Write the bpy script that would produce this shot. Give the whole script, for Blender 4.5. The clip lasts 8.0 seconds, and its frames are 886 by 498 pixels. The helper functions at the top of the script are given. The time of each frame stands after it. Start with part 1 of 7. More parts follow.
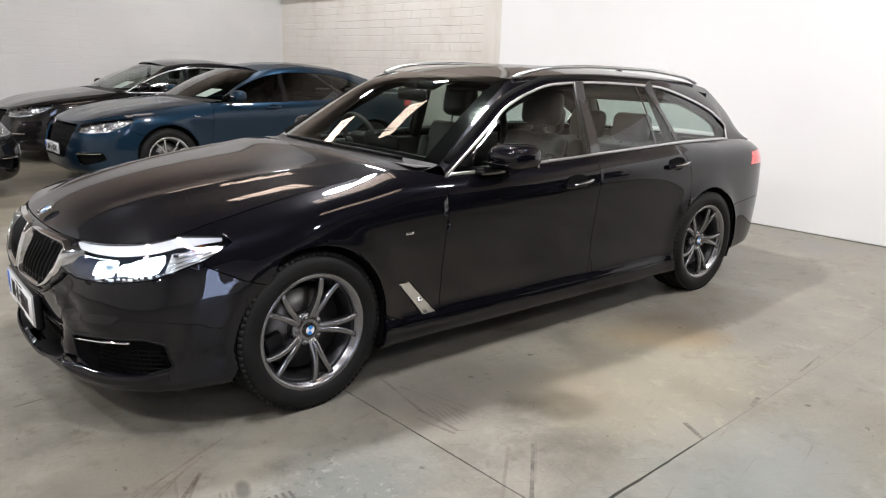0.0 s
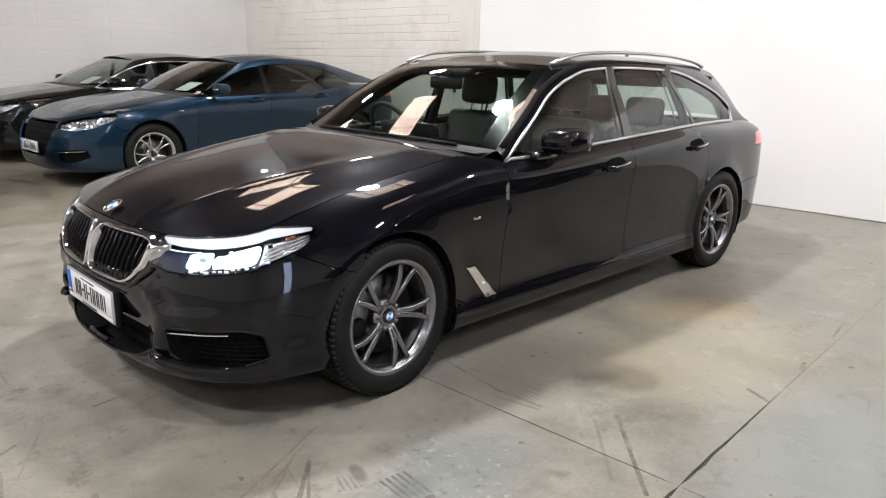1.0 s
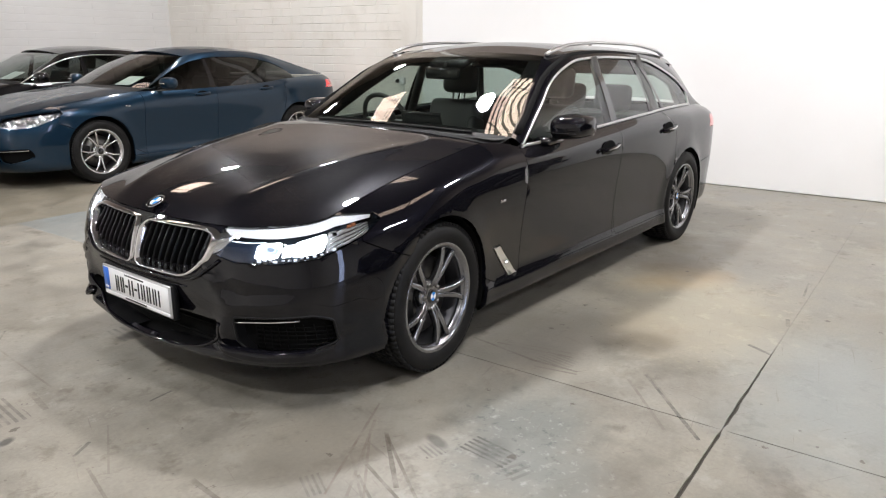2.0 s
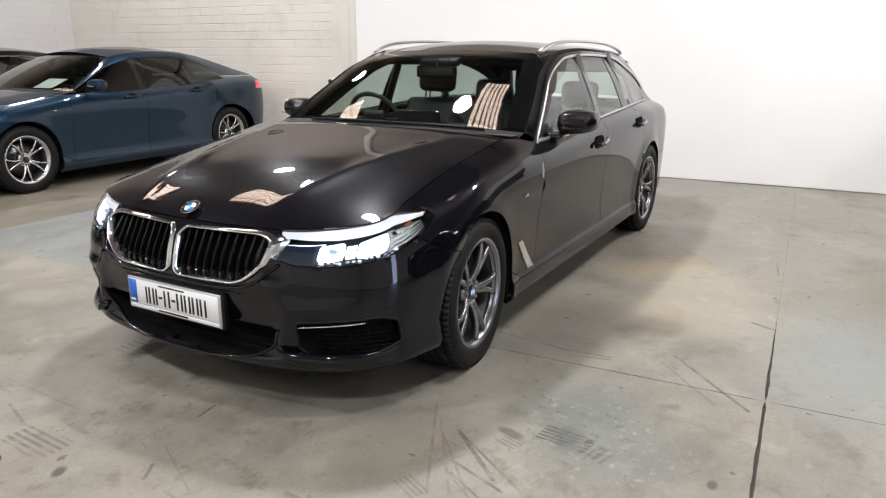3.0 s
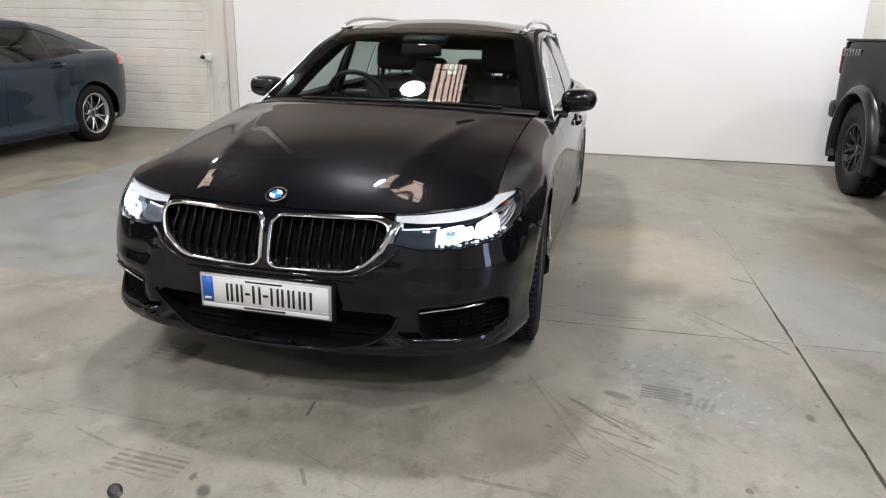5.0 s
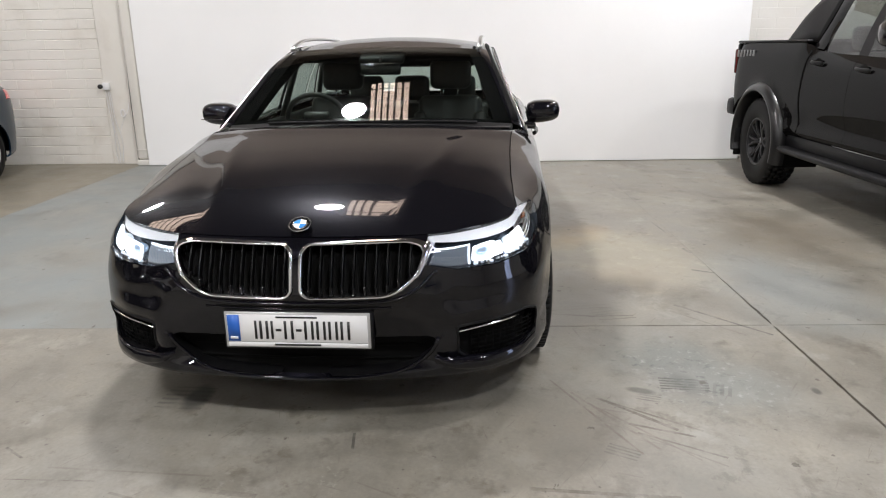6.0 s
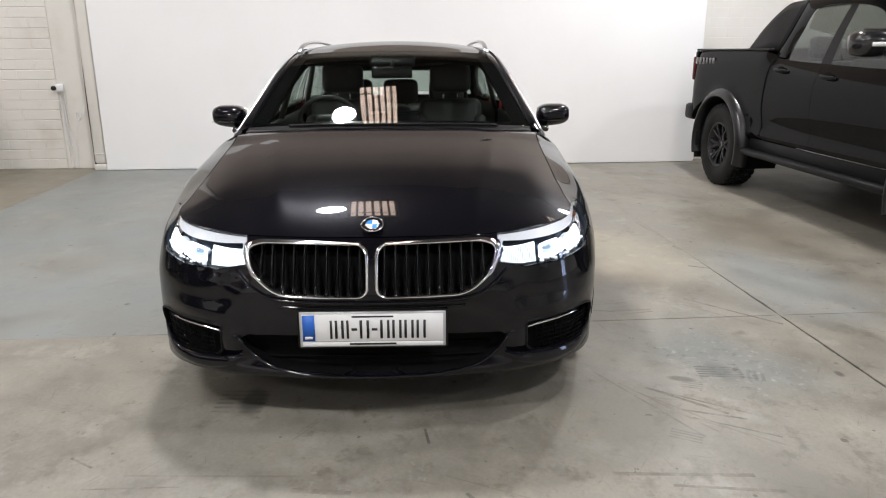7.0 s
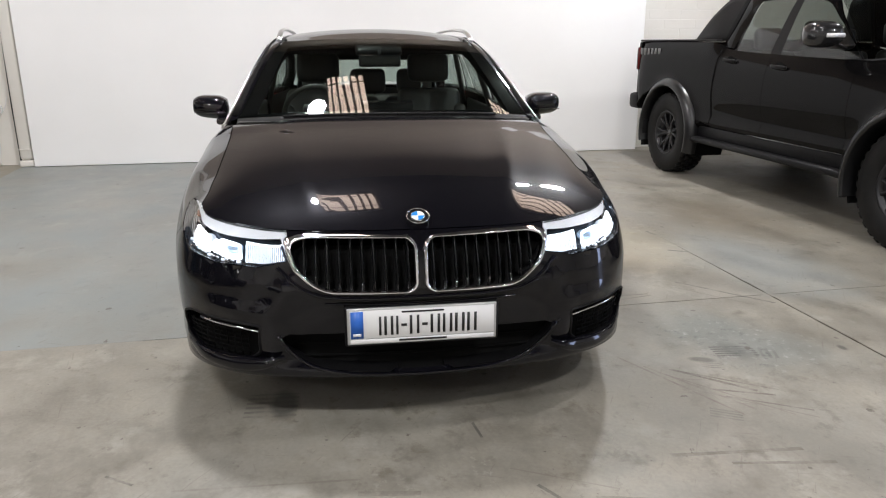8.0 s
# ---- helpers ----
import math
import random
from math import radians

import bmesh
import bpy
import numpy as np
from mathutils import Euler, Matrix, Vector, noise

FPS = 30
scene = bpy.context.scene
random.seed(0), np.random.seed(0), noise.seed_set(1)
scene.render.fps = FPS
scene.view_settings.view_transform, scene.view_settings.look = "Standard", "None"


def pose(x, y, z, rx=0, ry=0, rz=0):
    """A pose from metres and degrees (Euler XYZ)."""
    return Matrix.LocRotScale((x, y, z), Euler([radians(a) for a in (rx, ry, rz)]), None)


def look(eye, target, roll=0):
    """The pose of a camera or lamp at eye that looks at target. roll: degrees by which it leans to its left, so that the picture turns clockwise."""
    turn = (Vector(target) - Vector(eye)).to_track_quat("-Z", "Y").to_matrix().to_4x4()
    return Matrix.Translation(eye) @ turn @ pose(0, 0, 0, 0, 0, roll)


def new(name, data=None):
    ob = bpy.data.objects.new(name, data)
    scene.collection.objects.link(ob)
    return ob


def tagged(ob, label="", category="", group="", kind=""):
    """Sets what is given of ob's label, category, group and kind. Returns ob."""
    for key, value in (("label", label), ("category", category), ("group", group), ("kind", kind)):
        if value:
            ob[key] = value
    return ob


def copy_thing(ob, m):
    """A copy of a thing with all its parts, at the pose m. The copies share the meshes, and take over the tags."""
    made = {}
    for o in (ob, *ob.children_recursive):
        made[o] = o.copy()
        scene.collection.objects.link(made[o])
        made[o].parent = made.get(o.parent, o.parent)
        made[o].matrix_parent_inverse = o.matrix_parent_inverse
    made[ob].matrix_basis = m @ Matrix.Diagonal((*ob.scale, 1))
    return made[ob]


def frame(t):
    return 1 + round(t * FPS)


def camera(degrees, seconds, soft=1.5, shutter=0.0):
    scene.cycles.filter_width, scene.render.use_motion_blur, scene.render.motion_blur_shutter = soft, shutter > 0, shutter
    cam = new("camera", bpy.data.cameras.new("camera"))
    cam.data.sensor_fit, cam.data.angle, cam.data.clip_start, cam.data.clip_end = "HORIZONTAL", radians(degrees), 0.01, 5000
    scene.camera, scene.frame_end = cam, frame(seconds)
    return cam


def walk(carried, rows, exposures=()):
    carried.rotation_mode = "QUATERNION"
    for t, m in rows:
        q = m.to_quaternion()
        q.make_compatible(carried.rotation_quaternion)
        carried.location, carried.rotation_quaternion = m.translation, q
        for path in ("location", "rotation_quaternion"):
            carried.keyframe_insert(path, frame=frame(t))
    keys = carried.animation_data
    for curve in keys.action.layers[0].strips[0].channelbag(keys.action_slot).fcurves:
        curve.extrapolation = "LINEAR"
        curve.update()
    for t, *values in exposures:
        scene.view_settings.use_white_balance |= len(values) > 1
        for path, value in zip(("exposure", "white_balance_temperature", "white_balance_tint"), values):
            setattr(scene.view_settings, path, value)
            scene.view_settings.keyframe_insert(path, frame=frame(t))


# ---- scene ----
cam = camera(63.7, 8.0, soft=1.15)
PATH = [
    (0, (-1.368, -3.378, 1.412), (-0.126, -1.889, 0.921), 1.9),
    (0.5, (-1.588, -3.252, 1.384), (-0.317, -1.796, 0.868), 2.7),
    (1, (-1.823, -3.072, 1.387), (-0.472, -1.689, 0.875), 1.0),
    (1.5, (-2.069, -2.943, 1.386), (-0.637, -1.647, 0.865), 1.2),
    (2, (-2.334, -2.782, 1.396), (-0.821, -1.59, 0.859), 0.4),
    (2.2, (-2.412, -2.689, 1.385), (-0.875, -1.525, 0.855), 2.1),
    (3.5, (-2.863, -2.011, 1.374), (-1.126, -1.183, 0.829), -0.3),
    (4, (-2.975, -1.757, 1.356), (-1.207, -0.995, 0.812), 2.6),
    (4.5, (-3.035, -1.469, 1.352), (-1.231, -0.831, 0.77), -0.6),
    (5, (-3.146, -1.237, 1.373), (-1.289, -0.777, 0.788), 1.4),
    (5.2, (-3.187, -1.119, 1.39), (-1.308, -0.738, 0.822), -0.2),
    (6.3, (-3.235, -0.583, 1.384), (-1.313, -0.48, 0.841), 0.4),
    (6.5, (-3.238, -0.487, 1.374), (-1.314, -0.414, 0.836), 1.0),
    (7, (-3.324, -0.196, 1.392), (-1.398, -0.244, 0.854), -0.2),
    (7.5, (-3.322, 0.031, 1.379), (-1.402, -0.108, 0.835), 2.0),
    (8, (-3.231, 0.28, 1.374), (-1.332, -0.006, 0.814), 0.1),
]
walk(cam, [(t, look(eye, target, roll)) for t, eye, target, roll in PATH],
     exposures=((0, -0.10), (2.0, -0.03), (3.5, -0.16), (4.5, -0.31), (8, -0.32)))

# the hall stands 2.9 degrees off the estate car's own axis
ROOM = pose(0, 0, 0, 0, 0, 2.9)

# ---- light ----
world = bpy.data.worlds.new("world")
scene.world = world
world.use_nodes = True
world.node_tree.nodes["Background"].inputs[0].default_value = (0.9, 0.95, 1.0, 1)
world.node_tree.nodes["Background"].inputs[1].default_value = 0.02


# ---- materials ----
def mat(name, colour, rough=0.5, metal=0.0, coat=0.0, emit=None, strength=0.0):
    m = bpy.data.materials.new(name)
    m.use_nodes = True
    b = m.node_tree.nodes["Principled BSDF"]
    b.inputs["Base Color"].default_value = (*colour, 1)
    b.inputs["Roughness"].default_value = rough
    b.inputs["Metallic"].default_value = metal
    b.inputs["Coat Weight"].default_value = coat
    b.inputs["Coat Roughness"].default_value = 0.03
    if emit:
        b.inputs["Emission Color"].default_value = (*emit, 1)
        b.inputs["Emission Strength"].default_value = strength
    return m


def link(m, a, b):
    m.node_tree.links.new(a, b)


def node(m, kind, **values):
    n = m.node_tree.nodes.new(kind)
    for key, value in values.items():
        n.inputs[key].default_value = value
    return n


def bsdf(m):
    return m.node_tree.nodes["Principled BSDF"]


def ramp(m, fac, stops):
    n = m.node_tree.nodes.new("ShaderNodeValToRGB")
    e = n.color_ramp.elements
    while len(e) < len(stops):
        e.new(0.5)
    for el, (p, c) in zip(e, stops):
        el.position, el.color = p, (*c, 1)
    link(m, fac, n.inputs[0])
    return n.outputs[0]


def coords(m, kind="Object"):
    return m.node_tree.nodes.new("ShaderNodeTexCoord").outputs[kind]


def noisy(m, scale, detail=4.0, rough=0.55, vec=None):
    n = node(m, "ShaderNodeTexNoise", Scale=scale, Detail=detail, Roughness=rough)
    link(m, vec if vec is not None else coords(m), n.inputs["Vector"])
    return n.outputs["Fac"]


def bump(m, height, strength=0.2, distance=0.01):
    n = node(m, "ShaderNodeBump", Strength=strength, Distance=distance)
    link(m, height, n.inputs["Height"])
    link(m, n.outputs[0], bsdf(m).inputs["Normal"])


def mixed(m, fac, a, b, blend="MIX"):
    n = m.node_tree.nodes.new("ShaderNodeMix")
    n.data_type, n.blend_type = "RGBA", blend
    for value, socket in ((fac, n.inputs[0]), (a, n.inputs[6]), (b, n.inputs[7])):
        if hasattr(value, "links"):
            link(m, value, socket)
        else:
            socket.default_value = value if isinstance(value, float) else (*value, 1)
    return n.outputs[2]


def paint(name, colour, flake=0.15, metal=0.2, rough=0.38, coat=1.0):
    """Clear-coated car paint with a fine metallic flake and thin dust."""
    m = mat(name, colour, rough, metal, coat)
    bsdf(m).inputs["Specular IOR Level"].default_value = 0.0
    f = noisy(m, 900.0, 2.0)
    lighter = tuple(min(1.0, c * (1 + 3 * flake) + 0.001) for c in colour)
    link(m, ramp(m, f, [(0.35, colour), (0.75, lighter)]), bsdf(m).inputs["Base Color"])
    d = noisy(m, 3.0, 6.0)
    link(m, ramp(m, d, [(0.3, (0.012,) * 3), (0.8, (0.045,) * 3)]), bsdf(m).inputs["Coat Roughness"])
    return m


def thin_glass(name, tint, gloss=0.02, boost=1.0):
    """A thin pane: tinted see-through with a mirror gloss by Fresnel."""
    m = bpy.data.materials.new(name)
    m.use_nodes = True
    t = m.node_tree
    t.nodes.remove(t.nodes["Principled BSDF"])
    clear = node(m, "ShaderNodeBsdfTransparent", Color=(*tint, 1))
    shine = node(m, "ShaderNodeBsdfGlossy", Color=(1, 1, 1, 1), Roughness=gloss)
    lw = node(m, "ShaderNodeLayerWeight", Blend=0.5)
    up = m.node_tree.nodes.new("ShaderNodeMath")
    up.operation = "POWER"
    up.inputs[1].default_value = 5.0
    link(m, lw.outputs["Facing"], up.inputs[0])
    mul = m.node_tree.nodes.new("ShaderNodeMath")
    mul.operation, mul.use_clamp = "MULTIPLY_ADD", True
    mul.inputs[1].default_value, mul.inputs[2].default_value = 0.93 * boost, 0.06 * boost
    link(m, up.outputs[0], mul.inputs[0])
    mix = t.nodes.new("ShaderNodeMixShader")
    link(m, mul.outputs[0], mix.inputs[0])
    link(m, clear.outputs[0], mix.inputs[1])
    link(m, shine.outputs[0], mix.inputs[2])
    link(m, mix.outputs[0], t.nodes["Material Output"].inputs[0])
    return m


PAINT_GREY = paint("dark_grey_paint", (0.0036, 0.0035, 0.0054), metal=0.35, rough=0.30, coat=0.82)
PAINT_BLUE = paint("blue_paint", (0.0085, 0.023, 0.042), metal=0.65, rough=0.36, coat=0.75)
PAINT_BLACK = paint("black_paint", (0.009, 0.0085, 0.009), metal=0.5, rough=0.36)
CHROME = mat("chrome", (0.78, 0.78, 0.8), 0.09, 1.0)
SATIN = mat("satin_aluminium", (0.74, 0.74, 0.745), 0.30, 1.0)
GLOSS_BLACK = mat("gloss_black", (0.008, 0.008, 0.009), 0.08, 0, 0.6)
PLASTIC = mat("black_plastic", (0.007, 0.007, 0.0075), 0.45)
bsdf(PLASTIC).inputs["Specular IOR Level"].default_value = 0.18
bump(PLASTIC, noisy(PLASTIC, 400.0), 0.15, 0.002)
RUBBER = mat("tyre_rubber", (0.009, 0.009, 0.0095), 0.6)
bsdf(RUBBER).inputs["Specular IOR Level"].default_value = 0.22
bsdf(RUBBER).inputs["Specular IOR Level"].default_value = 0.2
link(RUBBER, ramp(RUBBER, noisy(RUBBER, 14.0, 6.0), [(0.35, (0.006,) * 3), (0.75, (0.012, 0.0115, 0.011))]), bsdf(RUBBER).inputs["Base Color"])
RIM = mat("rim_grey", (0.26, 0.26, 0.27), 0.26, 0.95, 0.3)
RIM_BRIGHT = mat("rim_bright", (0.6, 0.6, 0.61), 0.25, 1.0)
STEEL = mat("brake_steel", (0.16, 0.155, 0.15), 0.4, 1.0)
DARK = mat("dark_void", (0.004, 0.004, 0.004), 0.85)
bsdf(DARK).inputs["Specular IOR Level"].default_value = 0.12
RIM_DARK = mat("rim_barrel", (0.045, 0.045, 0.048), 0.4, 0.7)
DULL_RED = mat("dull_red_lens", (0.09, 0.006, 0.006), 0.2, 0, 0.8)
LEATHER = mat("black_leather", (0.034, 0.033, 0.031), 0.42)
bump(LEATHER, noisy(LEATHER, 220.0), 0.3, 0.003)
CLEAR = thin_glass("window_glass", (0.70, 0.77, 0.735))
TINTED = thin_glass("tinted_glass", (0.58, 0.66, 0.62))
SCREEN_GLASS = thin_glass("windscreen_glass", (0.60, 0.66, 0.63), boost=1.15)
LENS = thin_glass("lamp_lens", (0.93, 0.95, 0.97))
RED_LENS = mat("red_lens", (0.5, 0.01, 0.012), 0.12, 0, 1.0, (1.0, 0.07, 0.08), 0.35)
AMBER = mat("amber_lens", (0.30, 0.09, 0.03), 0.2, 0, 0.5)
LAMP_ON = mat("lit_headlamp", (1, 1, 1), 0.3, emit=(0.9, 0.95, 1.0), strength=5.5)
DRL = mat("lit_daytime_strip", (0.85, 0.85, 0.87), 0.3, emit=(0.92, 0.95, 1.0), strength=0.24)
WHITE = mat("plate_white", (0.78, 0.78, 0.78), 0.35)
BLACK_INK = mat("black_ink", (0.01, 0.01, 0.01), 0.4)
PLATE_BLUE = mat("plate_blue", (0.02, 0.12, 0.5), 0.35)
BADGE_BLUE = mat("badge_blue", (0.02, 0.22, 0.62), 0.25, 0, 0.8)


# ---- mesh helpers ----
def mesh_of(bm, name, material, smooth=True):
    me = bpy.data.meshes.new(name)
    if smooth:
        for f in bm.faces:
            f.smooth = True
    bm.to_mesh(me)
    bm.free()
    me.materials.append(material)
    return me


def part(name, bm, material, parent, label="", smooth=True):
    """Links a bmesh as one mesh object under a thing or a part."""
    ob = new(name, mesh_of(bm, name, material, smooth))
    ob.parent = parent
    if label:
        ob["label"] = label
    return ob


def thing(name, m, label, category, group="", kind=""):
    ob = new(name)
    ob.empty_display_size = 0.2
    ob.matrix_world = m
    return tagged(ob, label, category, group, kind)


def solid(name, bm, material, label, category, m=None, group="", kind="", smooth=False):
    ob = new(name, mesh_of(bm, name, material, smooth))
    if m is not None:
        ob.matrix_world = m
    return tagged(ob, label, category, group, kind)


def box(x0, y0, z0, x1, y1, z1, bevel=0.0, seg=2):
    bm = bmesh.new()
    bmesh.ops.create_cube(bm, size=1.0)
    for v in bm.verts:
        v.co = Vector(((x0 + x1) / 2 + v.co.x * (x1 - x0), (y0 + y1) / 2 + v.co.y * (y1 - y0), (z0 + z1) / 2 + v.co.z * (z1 - z0)))
    if bevel:
        bmesh.ops.bevel(bm, geom=bm.edges[:], offset=bevel, segments=seg, affect="EDGES", profile=0.5)
    return bm


def join(*bms):
    out = bmesh.new()
    for b in bms:
        me = bpy.data.meshes.new("tmp")
        b.to_mesh(me)
        b.free()
        out.from_mesh(me)
        bpy.data.meshes.remove(me)
    return out


def moved(bm, m):
    bm.transform(m)
    if m.determinant() < 0:
        bmesh.ops.reverse_faces(bm, faces=bm.faces[:])
    return bm


def grid(rows, close_u=False, close_v=False):
    """A sheet through rows of points (close_v closes each row on itself, close_u joins the last row to the first)."""
    bm = bmesh.new()
    vs = [[bm.verts.new(p) for p in row] for row in rows]
    n, k = len(vs), len(vs[0])
    for i in range(n if close_u else n - 1):
        for j in range(k if close_v else k - 1):
            q = (vs[i][j], vs[i][(j + 1) % k], vs[(i + 1) % n][(j + 1) % k], vs[(i + 1) % n][j])
            try:
                bm.faces.new(q)
            except ValueError:
                pass
    bmesh.ops.remove_doubles(bm, verts=bm.verts[:], dist=1e-5)
    bmesh.ops.recalc_face_normals(bm, faces=bm.faces[:])
    return bm


def revolve(profile, n=48, axis="Y"):
    """Turns a profile of (radius, along) round the axis."""
    rows = []
    for i in range(n):
        a = 2 * math.pi * i / n
        c, s = math.cos(a), math.sin(a)
        rows.append([(r * c, h, r * s) if axis == "Y" else (r * c, r * s, h) for r, h in profile])
    return grid(rows, close_u=True)


def tube(points, w, h=None, n=8, closed=False, up=(0, 0, 1)):
    """A bar of oval section (w wide, h high) along points."""
    h = h or w
    pts = [Vector(p) for p in points]
    rows = []
    for i, p in enumerate(pts):
        a = pts[i - 1] if (i or closed) else p
        b = pts[(i + 1) % len(pts)] if (i + 1 < len(pts) or closed) else p
        d = (b - a).normalized()
        side = d.cross(Vector(up))
        side = side.normalized() if side.length > 1e-4 else Vector((1, 0, 0))
        top = side.cross(d).normalized()
        rows.append([p + side * (w / 2 * math.cos(2 * math.pi * k / n)) + top * (h / 2 * math.sin(2 * math.pi * k / n)) for k in range(n)])
    bm = grid(rows, close_u=closed, close_v=True)
    if not closed:
        bmesh.ops.holes_fill(bm, edges=[e for e in bm.edges if e.is_boundary], sides=n)
        bmesh.ops.recalc_face_normals(bm, faces=bm.faces[:])
    return bm


def pchip(xs, ys):
    """A smooth curve through points that never overshoots."""
    xs, ys = np.array(xs, float), np.array(ys, float)
    h, d = np.diff(xs), np.diff(ys) / np.diff(xs)
    m = np.zeros(len(xs))
    m[0], m[-1] = d[0], d[-1]
    for i in range(1, len(xs) - 1):
        if d[i - 1] * d[i] > 0:
            w1, w2 = 2 * h[i] + h[i - 1], h[i] + 2 * h[i - 1]
            m[i] = (w1 + w2) / (w1 / d[i - 1] + w2 / d[i])

    def at(x):
        x = min(max(x, xs[0]), xs[-1])
        i = min(max(int(np.searchsorted(xs, x)) - 1, 0), len(h) - 1)
        t = (x - xs[i]) / h[i]
        return float(ys[i] * (1 + 2 * t) * (1 - t) ** 2 + h[i] * m[i] * t * (1 - t) ** 2 + ys[i + 1] * t * t * (3 - 2 * t) + h[i] * m[i + 1] * t * t * (t - 1))
    return at


def spline3(points):
    """A smooth curve in space through points, by 0..1."""
    pts = [Vector(p) for p in points]
    s = [0.0]
    for a, b in zip(pts, pts[1:]):
        s.append(s[-1] + (b - a).length)
    s = [v / s[-1] for v in s]
    cs = [pchip(s, [p[k] for p in pts]) for k in range(3)]
    return lambda t: Vector((cs[0](t), cs[1](t), cs[2](t)))


def rounded(poly, r, n=5):
    """A convex polygon with its corners rounded by r (one radius or one a corner)."""
    out = []
    k = len(poly)
    for i, p in enumerate(poly):
        rr = r[i] if isinstance(r, (list, tuple)) else r
        p, a, b = Vector(p), Vector(poly[i - 1]), Vector(poly[(i + 1) % k])
        u, w = (a - p), (b - p)
        d = min(rr, u.length * 0.45, w.length * 0.45)
        s, e = p + u.normalized() * d, p + w.normalized() * d
        for j in range(n + 1):
            t = j / n
            out.append(tuple(s * (1 - t) ** 2 + p * (2 * t * (1 - t)) + e * t * t))
    return out


# ---- car bodies ----
def cookie(bm, layer, poly, value):
    """Cuts a convex polygon into a flat sheet and gives the faces inside it a value."""
    area = sum(a[0] * b[1] - b[0] * a[1] for a, b in zip(poly, poly[1:] + poly[:1]))
    if area < 0:
        poly = poly[::-1]
    lo = (min(p[0] for p in poly), min(p[1] for p in poly))
    hi = (max(p[0] for p in poly), max(p[1] for p in poly))
    inside = []
    for f in bm.faces:
        if f[layer] == 0:
            xs, ys = [v.co.x for v in f.verts], [v.co.y for v in f.verts]
            if min(xs) <= hi[0] and max(xs) >= lo[0] and min(ys) <= hi[1] and max(ys) >= lo[1]:
                inside.append(f)
    for a, b in zip(poly, poly[1:] + poly[:1]):
        n = Vector((b[1] - a[1], a[0] - b[0], 0))
        if n.length < 1e-7 or not inside:
            continue
        n.normalize()
        co = Vector((a[0], a[1], 0))
        geom = list({v for f in inside for v in f.verts}) + list({e for f in inside for e in f.edges}) + inside
        res = bmesh.ops.bisect_plane(bm, geom=geom, plane_co=co, plane_no=n, dist=1e-5)
        seen = {f for f in res["geom"] if isinstance(f, bmesh.types.BMFace) and f.is_valid} | {f for f in inside if f.is_valid}
        inside = [f for f in seen if (f.calc_center_median() - co).dot(n) < 0]
    for f in inside:
        f[layer] = value


